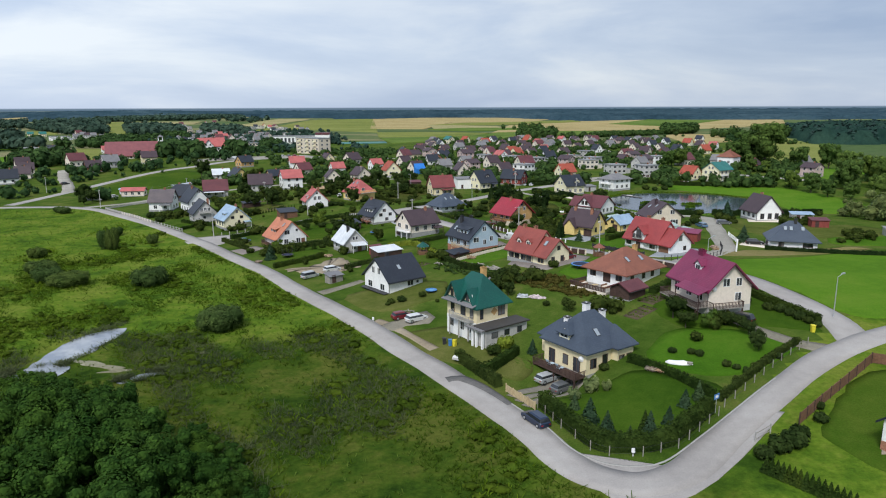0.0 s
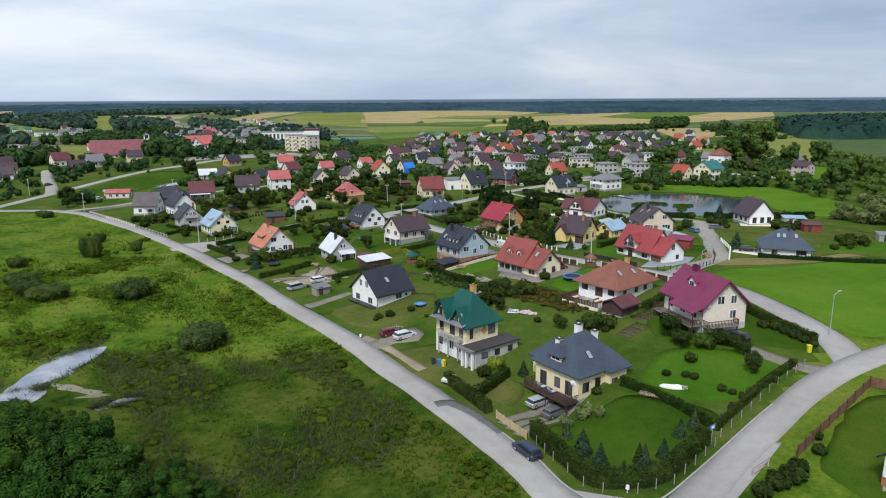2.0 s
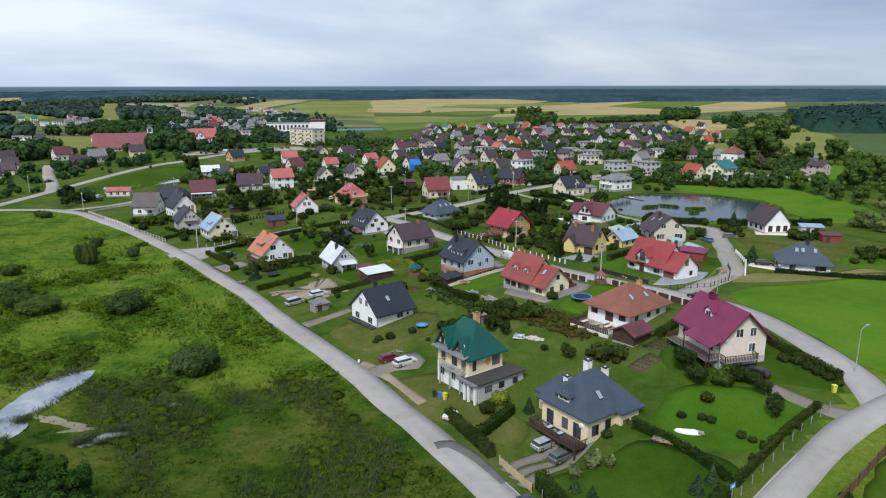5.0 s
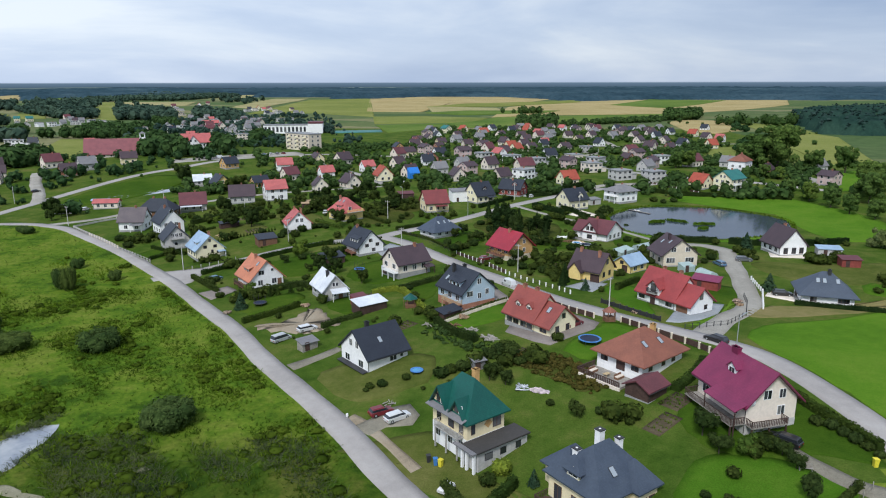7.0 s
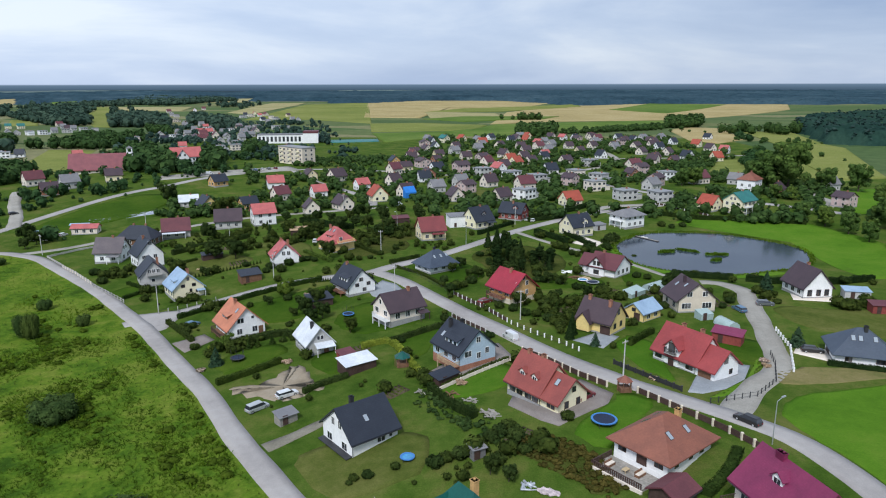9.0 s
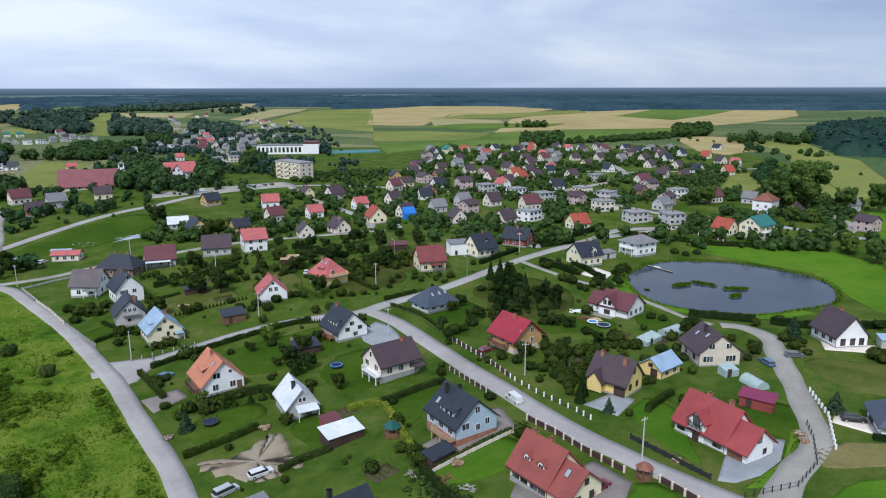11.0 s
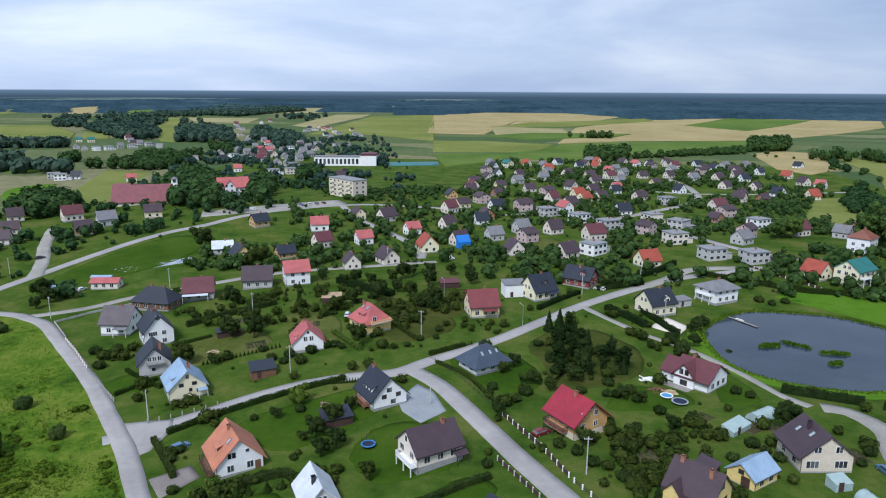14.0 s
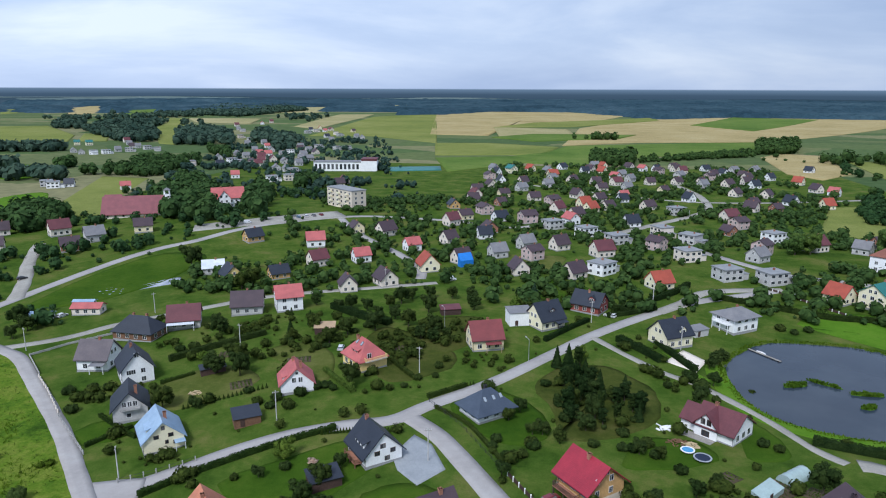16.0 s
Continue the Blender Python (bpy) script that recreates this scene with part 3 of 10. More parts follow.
def ground_sheet():
    xs, ys = graded(-4700, 4700, -272, 216, 3.0), graded(-1500, 4900, 60, 600, 3.0)
    xs, ys = np.union1d(xs, np.arange(0.5, 40, 1.0)), np.union1d(ys, np.concatenate([np.arange(125.5, 149, 1.0), np.arange(160.5, 192, 1.0)]))
    gx, gy = np.meshgrid(xs, ys)
    gz = land(gx, gy)
    gz = gz + 0.10 * np.sin(gx * 0.7 + gy * 0.3) * np.sin(gy * 0.9 - gx * 0.2) * (road_side(gx, gy) > 6) * (gx < 4)
    verts = np.stack([gx.ravel(), gy.ravel(), gz.ravel()], 1).tolist()
    w = len(xs)
    idx = np.arange(len(verts)).reshape(gx.shape)
    faces = np.stack([idx[:-1, :-1].ravel(), idx[:-1, 1:].ravel(), idx[1:, 1:].ravel(), idx[1:, :-1].ravel()], 1).tolist()
    me = mesh_of("ground", verts, faces, GRASS, MEADOW, FARLAND, HAZE_LAND)
    cx = np.array(verts)[np.array(faces)].mean(1)
    side = road_side(cx[:, 0], cx[:, 1])
    kind = (side > 1.0).astype(int)
    px, py = cx[:, 0], cx[:, 1]
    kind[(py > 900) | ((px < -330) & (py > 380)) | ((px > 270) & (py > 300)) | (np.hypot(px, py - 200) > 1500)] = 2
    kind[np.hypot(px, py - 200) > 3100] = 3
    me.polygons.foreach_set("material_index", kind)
    me.polygons.foreach_set("use_smooth", np.ones(len(faces), bool))
    return tagged(new("ground", me), "uneven green grassland and gardens reaching the horizon", "ground", kind="structure")


ROAD_MAIN = [(27.2, 114.5), (22.2, 109.1), (16.8, 106.9), (11.9, 109.0), (8.8, 113.0), (6.7, 117.6), (3.9, 122.8), (0.2, 129.0), (-4.0, 135.5), (-8.9, 143.2), (-14.4, 150.6), (-20.9, 160.0), (-28.1, 169.4), (-36.4, 179.5), (-45.9, 191.2), (-58.7, 208.9), (-71.5, 223.8), (-88.3, 243.9), (-94.2, 250.4), (-105.5, 261.8), (-119, 275.2), (-133.6, 288.2), (-151.6, 303.6), (-167.8, 317.4), (-178, 322.5), (-188, 325.5), (-205, 324), (-232, 316), (-280, 300)]


def spline(pts, step=2.0):
    """Evenly spaced points on a smooth curve through pts."""
    p = np.array([pts[0], *pts, pts[-1]], float)
    out = []
    for i in range(1, len(p) - 2):
        n = max(2, int(np.hypot(*(p[i + 1] - p[i])) / step))
        t = np.arange(n)[:, None] / n
        out.append(0.5 * (2 * p[i] + (p[i + 1] - p[i - 1]) * t + (2 * p[i - 1] - 5 * p[i] + 4 * p[i + 1] - p[i + 2]) * t**2 + (3 * p[i] - p[i - 1] - 3 * p[i + 1] + p[i + 2]) * t**3))
    return np.concatenate(out + [p[-1:]])


MAIN_LINE = spline(ROAD_MAIN, 4.0)


def road_side(x, y):
    """Metres to the left (meadow) side of the main road; negative on the village side."""
    x, y = np.asarray(x, float), np.asarray(y, float)
    best = np.full(x.shape, 1e9)
    sign = np.zeros(x.shape)
    for (ax, ay), (bx, by) in zip(MAIN_LINE[:-1], MAIN_LINE[1:]):
        dx, dy = bx - ax, by - ay
        l2 = dx * dx + dy * dy + 1e-9
        t = np.clip(((x - ax) * dx + (y - ay) * dy) / l2, 0, 1)
        d = np.hypot(x - ax - t * dx, y - ay - t * dy)
        s = np.where(dx * (y - ay) - dy * (x - ax) > 0, 1.0, -1.0)
        sign = np.where(d < best, s, sign)
        best = np.minimum(best, d)
    return best * sign


def strip(name, pts, width, mat, lift=0.05, label="", kind="structure", category="", step=2.0, wobble=0.0, cross=3):
    """A band draped on the land along a smooth line: roads, paths, verges. width may be a pair (start, end)."""
    line = spline(pts, step)
    if name in ("road", "drive"):
        ROAD_LINES.append((line[::2], max(width) if isinstance(width, tuple) else width))
    d = np.gradient(line, axis=0)
    d /= np.hypot(d[:, 0], d[:, 1])[:, None] + 1e-9
    nrm = np.stack([-d[:, 1], d[:, 0]], 1)
    n = len(line)
    ws = np.linspace(width[0], width[1], n) if isinstance(width, tuple) else np.full(n, float(width))
    ws = ws + wobble * np.sin(np.arange(n) * 0.9) + wobble * 0.7 * np.sin(np.arange(n) * 0.37 + 1)
    verts, faces = [], []
    for k in range(cross + 1):
        p = line + nrm * (ws * (k / cross - 0.5))[:, None]
        verts.append(np.column_stack([p, land(p[:, 0], p[:, 1]) + lift]))
    edge_l = verts[0].copy()
    edge_r = verts[-1].copy()
    edge_l[:, 2] -= lift + 0.1
    edge_r[:, 2] -= lift + 0.1
    verts = [edge_l] + verts + [edge_r]
    rows = len(verts)
    for k in range(rows - 1):
        for i in range(n - 1):
            faces.append((k * n + i, (k + 1) * n + i, (k + 1) * n + i + 1, k * n + i + 1)[::-1])
    me = mesh_of(name, np.concatenate(verts).tolist(), faces, mat)
    me.polygons.foreach_set("use_smooth", np.ones(len(faces), bool))
    return tagged(new(name, me), label, category or name.replace("_", " "), kind=kind)


def in_poly(x, y, poly):
    inside = np.zeros(np.shape(x), bool)
    j = len(poly) - 1
    for i in range(len(poly)):
        (xi, yi), (xj, yj) = poly[i], poly[j]
        hit = ((yi > y) != (yj > y)) & (x < (xj - xi) * (y - yi) / (yj - yi + 1e-12) + xi)
        inside ^= hit
        j = i
    return inside


def patch(name, poly, mat, lift=0.04, label="", category="", step=2.0, kind="structure"):
    """A piece of ground cover over a plan outline (convex or nearly so), draped on the land."""
    if mat in (LAWN, VIVID, DRYLAWN, PASTURE, DRYGRASS, ROUGH, DIRT) and len(poly) < 20:
        # grown and trodden edges: rounded corners, uneven outline
        q = np.array(poly, float)
        for _ in range(2):
            nx = np.roll(q, -1, axis=0)
            q = np.stack([q * 0.8 + nx * 0.2, q * 0.2 + nx * 0.8], 1).reshape(-1, 2)
        wob = 0.5 if mat in (DRYGRASS, ROUGH, DIRT) else 0.22
        q += wob * np.column_stack([np.sin(q[:, 1] * 1.9) + np.sin(q[:, 0] * 3.7 + 1), np.sin(q[:, 0] * 2.1) + np.sin(q[:, 1] * 3.3 + 2)])
        poly = [tuple(p) for p in q]
    c = np.mean(poly, axis=0)
    ring = []
    for (ax, ay), (bx, by) in zip(poly, list(poly[1:]) + [poly[0]]):
        n = max(1, int(math.hypot(bx - ax, by - ay) / step))
        ring += [(ax + (bx - ax) * i / n, ay + (by - ay) * i / n) for i in range(n)]
    ring = np.array(ring)
    far = np.max(np.hypot(*(ring - c).T))
    m = max(2, int(far / step))
    verts, n = [], len(ring)
    for k in range(m, 0, -1):
        p = c + (ring - c) * (k / m)
        verts.append(np.column_stack([p, land(p[:, 0], p[:, 1]) + lift]))
    skirt = verts[0].copy()
    skirt[:, 2] -= lift + 0.1
    verts = [skirt] + verts
    faces = []
    for k in range(len(verts) - 1):
        for i in range(n):
            j = (i + 1) % n
            faces.append((k * n + i, k * n + j, (k + 1) * n + j, (k + 1) * n + i))
    last = (len(verts) - 1) * n
    vs = np.concatenate(verts).tolist() + [(c[0], c[1], zat(*c) + lift)]
    faces += [(last + i, last + (i + 1) % n, len(vs) - 1) for i in range(n)]
    me = mesh_of(name, vs, faces, mat)
    me.polygons.foreach_set("use_smooth", np.ones(len(faces), bool))
    return tagged(new(name, me), label, category or name.replace("_", " "), kind=kind)


ground_sheet()
PLACES, ROAD_LINES, PAVED = [], [], []

ROAD_CORNER = [(25.6, 112.9), (27.2, 114.5), (36.4, 124.0), (47.0, 134.4), (55.0, 140.4), (62.8, 145.1), (80, 154), (120, 172), (200, 205)]
STREET = [(56.3, 141.5), (57.4, 149), (56.9, 155.6), (55.2, 164), (52.6, 174.3), (49.1, 182.8), (42.8, 189.6), (35.3, 196.6), (28.2, 203.4), (24.4, 208.0), (18.2, 215.4), (11.0, 225.9), (3.6, 238.1), (-4.0, 249.9), (-12.6, 264.0), (-20.0, 275.4), (-27.0, 285.0), (-35, 292)]
CROSS = [(-99.0, 250.2), (-92.6, 255.2), (-85.4, 261.5), (-75.2, 271.2), (-64.5, 279.1), (-50.9, 285.7), (-39.4, 290.3), (-31.7, 299.8), (-17.1, 317.1), (-2.2, 339), (13.6, 362.0), (34.2, 386.0), (52, 402.5), (72, 414), (90, 424)]
strip("road", [(27.2, 114.5), (22.2, 109.1), (16.8, 106.9), (11.9, 109.0), (8.8, 113.0), (6.7, 117.6), (3.9, 122.8), (1.6, 126.8)], (4.8, 4.5), ASPHALT, 0.066, "pale worn asphalt bend with a low kerb", step=1.0)
patch("road", [(6.1, 114.6), (9.6, 109.6), (12.2, 106.1), (13.4, 104.4), (15.0, 103.2), (17.2, 102.8), (19.2, 103.3), (22.0, 104.8), (25.1, 107.3), (29.0, 111.3), (32.6, 115.4), (37.6, 121.2), (35.6, 121.8), (27.4, 115.4), (22.1, 111.6), (18.4, 109.6), (15.3, 109.7), (12.4, 111.4), (10.1, 114.2)], ASPHALT, 0.05, "pale worn asphalt widening at the bend", step=1)
strip("road", ROAD_MAIN[6:], 4.5, ASPHALT, 0.07, "pale worn asphalt road with ragged grass edges", wobble=0.12)
strip("road", ROAD_CORNER, 4.4, ASPHALT, 0.062, "pale worn asphalt road climbing past the corner garden", wobble=0.12)
strip("road", STREET, 5.3, ASPHALT, 0.054, "grey village street between fenced gardens", wobble=0.06)
strip("road", CROSS, 4.6, ASPHALT, 0.046, "grey village street crossing towards the pond", wobble=0.06)
strip("road", [(43.6, 192.0), (48.6, 200.0), (53.4, 207.0), (58.8, 213.4), (62.7, 220.6), (65.6, 232.7), (68.4, 245.6), (72.0, 263.4), (74.6, 276.0), (71.0, 285.6), (66, 287.4)], (5.2, 5.4), GRAVEL, 0.05, "pale gravel lane leading to the pond", wobble=0.3)
strip("road", [(63.7, 287.7), (59.4, 293.7), (53.6, 308.2), (41.3, 326.2), (32.0, 333.7), (21.4, 345.5), (12, 358)], 2.6, GRAVEL, 0.048, "narrow pale gravel path beside the pond", wobble=0.2)
strip("road", [(-216, 328), (-215.5, 350.5), (-214.0, 367.3), (-210.1, 394.8), (-203.1, 423.9), (-195.0, 443.2), (-184.5, 459.5), (-175.1, 483.1), (-160, 506), (-120, 540), (-60, 545)], 5.0, ASPHALT, 0.05, "village road rising past the church", wobble=0.1)
strip("road", [(-213.4, 368), (-226, 388), (-241, 408), (-254, 428), (-262.6, 441.9)], 6.0, GRAVEL, 0.055, "pale side road among farmyards", wobble=0.3)
strip("road", [(-182, 323), (-169.0, 332.5), (-162.7, 339.0), (-155.3, 349.3), (-140, 362), (-112, 384), (-80, 398), (-50, 412)], 4.2, GRAVEL, 0.058, "grey lane with a low concrete kerb", wobble=0.1)
strip("road", [(-58, 417), (-62, 436), (-75.4, 456.8), (-86, 470), (-112, 500), (-130, 530)], 4.6, ASPHALT, 0.05, "grey village street between white houses")
strip("road", [(-60, 545), (-29.0, 534.6), (-9.8, 547), (6.9, 543.0), (32, 531), (60, 505), (85, 462), (99.0, 445.0), (112, 440), (124, 436), (135, 427), (146, 418), (156, 409.5), (166, 401)], 5.0, ASPHALT, 0.05, "grey village street among many houses")
strip("road", [(156, 410), (166, 419), (172, 431), (171.5, 446), (175, 464), (181, 486), (196, 524)], 5.0, GRAVEL, 0.058, "pale lane rising past tall trees")
strip("road", [(32, 531), (60, 570), (90, 610), (104, 640), (108, 700), (100, 760)], 6.0, GRAVEL, 0.05, "pale street between distant houses")
strip("road", [(-33, 742), (30, 700), (90, 668), (150, 672), (230, 700)], 5.0, GRAVEL, 0.05, "pale street in the far estate")
strip("road", [(36.5, 388), (47, 400), (57, 414), (70, 420), (90, 424)], 5.0, GRAVEL, 0.06, "pale gravel turning beside white houses")
patch("road_mouth", [(-97.5, 254.6), (-95.0, 248.6), (-88.0, 243.6), (-85.4, 247.4), (-85.6, 256.4), (-88.0, 261.6), (-93.0, 260.4), (-99.0, 258.4)], ASPHALT, 0.05, "asphalt mouth of the village street", "road")
# darker repair across the road
strip("road_patch", [(-6.4, 138.0), (-4.4, 138.3), (-1.4, 135.4), (1.2, 131.6), (3.2, 128.0)], (2.0, 0.9), WETASPHALT, 0.085, "dark damp patch of repaired asphalt", step=0.7)
# kerb round the corner garden
strip("kerb", [(3.4, 128.2), (6.0, 123.6), (7.8, 120.5), (10.0, 115.4), (12.0, 112.6), (14.2, 111.0), (17.0, 110.4), (20.4, 111.2), (25.8, 116.2), (35.1, 125.6), (40.0, 130.4)], 0.18, KERB, 0.12, "low concrete kerb along the road edge", step=1.0, cross=1)

# drives, yards, lawns
for u in (-2.1, 0.0, 2.1):
    strip("drive", [(4.3 - u * 0.48, 129.0 + u * 0.88), (6.6 - u * 0.55, 131.8 + u * 0.84), (9.4 - u * 0.63, 135.2 + u * 0.78), (13.2 - u * 0.63, 139.4 + u * 0.78)], (1.5, 1.4), DRIVE, 0.07, "worn concrete drive strip between grass strips", step=0.7)
strip("drive", [(52.4, 138.6), (49.6, 140.2), (46.6, 142.9), (43.6, 147.6), (41.4, 151.8)], (3.4, 2.2), TRACK, 0.06, "gravel driveway to the magenta-roofed house", wobble=0.2, step=1.0)
strip("drive", [(-38.6, 186.3), (-34.0, 190.4), (-30.2, 194.5)], (3.2, 2.4), TRACK, 0.07, "gravel driveway to the white house", wobble=0.15, step=1.0)
PAVED.append([(-55.0, 210.3), (-48.6, 211.4), (-44.8, 217.7), (-42.4, 222.3), (-39.7, 219.1), (-36.4, 212.2), (-33.5, 208.9), (-35.9, 207.1), (-37.9, 204.4), (-40.8, 203.2), (-45.3, 205.4), (-50.1, 207.1)])
patch("yard", PAVED[-1], DIRT, 0.05, "bare sandy yard with parked cars")
PAVED.append([(-21.6, 163.2), (-18.1, 160.6), (-15.7, 162.7), (-11.3, 162.8), (-10.4, 165.6), (-12.5, 169.4), (-16.4, 168.6), (-18.2, 166.0)])
patch("yard", PAVED[-1], TRACK, 0.06, "worn earth beside the road with parked cars")
PAVED.append([(-73.0, 230.8), (-68.8, 239.0), (-73.1, 243.0), (-79.1, 236.9)])
patch("yard", PAVED[-1], PINKPAVE, 0.05, "paved forecourt beside the orange-roofed house")
PAVED.append([(4.3, 195.2), (9.8, 188.4), (12.7, 186.0), (22.1, 193.6), (23.9, 198.3), (18.8, 205.8), (15.3, 202.0), (5.3, 198.8)])
patch("terrace", PAVED[-1], PINKPAVE, 0.06, "pinkish paved terrace round the house")
PAVED.append([(37.9, 200.2), (42.2, 209.6), (46.8, 212.6), (52.4, 218.0), (55.6, 217.4), (51.5, 209.1), (45.8, 203.0), (40.6, 199.8)])
patch("terrace", PAVED[-1], PAVING, 0.065, "grey paved forecourt with white edging")
PAVED.append([(-33.3, 269.5), (-27.8, 264.3), (-22.9, 271.1), (-27.8, 281.0), (-32.7, 284.5), (-35.8, 275.0)])
patch("terrace", PAVED[-1], PAVING, 0.06, "grey paved forecourt with a curved edge")
PAVED.append([(-11.9, 213.4), (-4.0, 209.3), (6.5, 218.3), (3.0, 228.6), (-2.5, 225.6)])
patch("terrace", PAVED[-1], PINKPAVE, 0.05, "brick-red paving round the blue house")
PAVED.append([(23.1, 170.1), (19.6, 175.9), (23.5, 178.8), (29.5, 172.5)])
patch("terrace", PAVED[-1], PALE, 0.10, "pale terrace slab behind the house")
PAVED.append([(20.1, 229.5), (26.2, 224.3), (31.3, 232.7), (27.2, 236.0)])
patch("yard", PAVED[-1], PAVING, 0.05, "grey paved garage ramp")
PAVED.append([(68.0, 225.9), (74.3, 221.0), (79.9, 225.9), (71.5, 231.7)])
patch("yard", PAVED[-1], PALE, 0.05, "pale paved forecourt")
PAVED.append([(84.6, 265.5), (95.3, 263.3), (99.1, 269.1), (86.5, 272.2)])
patch("yard", PAVED[-1], PALE, 0.05, "pale terrace in front of the white house")
PAVED.append([(33.0, 343.1), (41.0, 337.1), (46, 347), (40, 354)])
patch("yard", PAVED[-1], PALE, 0.05, "pale paved drive beside the white house")
patch("car_park", [(-196, 474), (-166, 500), (-128, 536), (-140, 552), (-172, 520), (-202, 488)], GRAVEL, 0.06, "pale paved car park before the block of flats", step=5)

LAWNS = [
    ([(6.9, 127.8), (9.1, 120.8), (13.6, 115.1), (19.1, 115.0), (28.2, 121.9), (33.8, 129.0), (22.2, 136.5), (15.7, 132.7)], "mown garden lawn inside the hedge"),
    ([(22.7, 137.6), (34.6, 129.8), (49.3, 141.7), (40.7, 148.0), (30.1, 150.2)], "mown orchard lawn behind the house"),
    ([(-10.9, 204.2), (-6.4, 199.2), (3.0, 202.1), (8.9, 210.2), (2.0, 217.7), (-4.0, 209.9)], "bright mown lawn behind a hedge"),
    ([(13.7, 184.0), (19.1, 178.2), (26.5, 187.0), (31.3, 195.5), (25.8, 199.8), (22.6, 193.6)], "bright mown lawn with a trampoline"),
    ([(28.5, 227.0), (34.0, 235.0), (39.0, 229.0), (37.2, 217.3), (37.4, 204.0), (32.4, 211.7)], "bright mown front lawn"),
    ([(40.2, 197.4), (49.0, 200.6), (57.6, 211.6), (60.6, 224.0), (57.4, 220.0), (52.4, 208.6), (46.4, 202.2)], "bright mown lawn inside the corner railing"),
    ([(48.2, 228.2), (55.4, 217.4), (62.7, 219.6), (65.7, 230.3), (59.2, 235.5)], "mown lawn beside the lane"),
    ([(49.5, 199.5), (56.4, 207.3), (60.9, 219.1), (56.1, 216.4), (52.3, 206.3)], "mown verge along the lane"),
    ([(61.0, 151.2), (58.2, 164.6), (55.8, 175.2), (52.2, 184.8), (51.2, 190.6), (53.6, 196.5), (60, 203), (74.4, 207.2), (96.7, 218.5), (130, 214), (137, 190), (92.5, 166.0), (72, 153)], "wide bright green pasture beside the street"),
    ([(29.5, 159), (32.2, 165.3), (36.5, 170), (41, 174), (46.6, 172), (50.2, 164), (53.2, 156), (54.2, 149), (52.8, 145.2), (47, 148.5), (42, 147.5), (35, 148.5), (30.5, 152)], "mown lawn round the magenta-roofed house"),
    ([(-31.1, 238.5), (-24.0, 241.3), (-16.0, 247.0), (-21.0, 261.9), (-28.9, 265.7), (-38.0, 261.8), (-41.1, 250.3), (-37.1, 243.7)], "mown lawn between two white houses"),
    ([(-63.3, 252.6), (-55.3, 249.0), (-46.0, 257.1), (-38.9, 267.5), (-37.1, 282.4), (-45.5, 281.1), (-59.7, 271.2), (-72.2, 261.4)], "mown garden lawn inside a low hedge"),
    ([(-21.0, 224.5), (-14.0, 221.7), (-12.0, 231.9), (-7.0, 237.8), (-12.0, 244.0), (-19.5, 239.2)], "mown lawn behind the blue house"),
    ([(-57.3, 216.8), (-52.3, 222.9), (-46.3, 230.0), (-51.4, 236.2), (-60.5, 231.3), (-63.4, 223.0)], "mown lawn with a round trampoline"),
    ([(-40.2, 221.6), (-33.1, 214.2), (-27.0, 222.2), (-33.1, 229.5), (-38.2, 229.7)], "mown lawn before a timber shed"),
    ([(-27.7, 301.8), (-22.4, 291.0), (-8.0, 281.8), (1.0, 291.0), (-5.0, 305.8), (-16.9, 314.2)], "mown lawn round the bungalow"),
    ([(13.0, 276.1), (28.0, 279.2), (38.1, 285.3), (33.1, 294.4), (20.0, 293.3)], "mown lawn with an empty paddling pool"),
    ([(42.1, 284.2), (54.0, 287.9), (52.0, 303.2), (46.6, 311.3), (44.1, 300.3)], "mown lawn beside the pond path"),
    ([(75.2, 260.5), (94.7, 256.0), (118.7, 260.4), (121.3, 242.9), (92.5, 234.9), (76.2, 243.5)], "rough yellow-green garden beyond the lane"),
    ([(93.2, 228.1), (106.8, 225.2), (124.7, 235.6), (117.1, 244.6), (96.0, 238.0)], "bright mown lawn beside the bungalow"),
    ([(-118.5, 274.7), (-108.1, 271.9), (-100.3, 281.5), (-106.3, 287.4), (-116.4, 282.6)], "mown front lawn behind a low wall"),
    ([(-112.1, 296.2), (-100.1, 288.2), (-85.2, 298.4), (-81.0, 309.6), (-96.6, 319.1), (-109.9, 309.8)], "yellowish mown lawn with a row of bushes"),
    ([(-24.4, 156.7), (-17.3, 155.0), (-6.1, 144.3), (4.7, 136.3), (8.1, 142.7), (-0.0, 148.1), (-7.1, 158.6), (-8.1, 161.4)], "rough mown verge beside the road"),
    ([(-33.1, 182.2), (-24.2, 170.9), (-17.1, 172.4), (-9.0, 176.6), (-8.9, 186.9), (-13.9, 189.2), (-16.9, 185.6), (-28.0, 187.0)], "rough mown yard of the white house"),
]
for pts, text in LAWNS:
    patch("lawn", pts, PASTURE if "pasture" in text or "railing" in text else VIVID if "bright" in text or "orchard" in text else DRYLAWN if "rough" in text or "yellowish" in text else LAWN, 0.035, text)
patch("pond_bank", [(117.8, 315.6), (126.0, 329.9), (126, 352), (118, 372), (100, 384), (82, 384), (92, 400), (135, 400), (158, 350), (146, 300), (119.0, 290.5)], PASTURE, 0.03, "bright green bank beyond the pond", step=4)
near_bank = [(POND[0] + (pond_radius(a) + k) * math.cos(a), POND[1] + (pond_radius(a) + k) * math.sin(a)) for k, turns in ((0.6, np.linspace(2.9, 5.2, 24)), (5.0, np.linspace(5.2, 2.9, 24))) for a in turns]
patch("pond_bank", near_bank, PASTURE, 0.04, "bright green grassy shore of the pond", step=2)
patch("pond_bank", [(30, 356), (44.0, 333.1), (48.1, 318.2), (42.0, 331.1)], PASTURE, 0.03, "bright green bank of the pond")
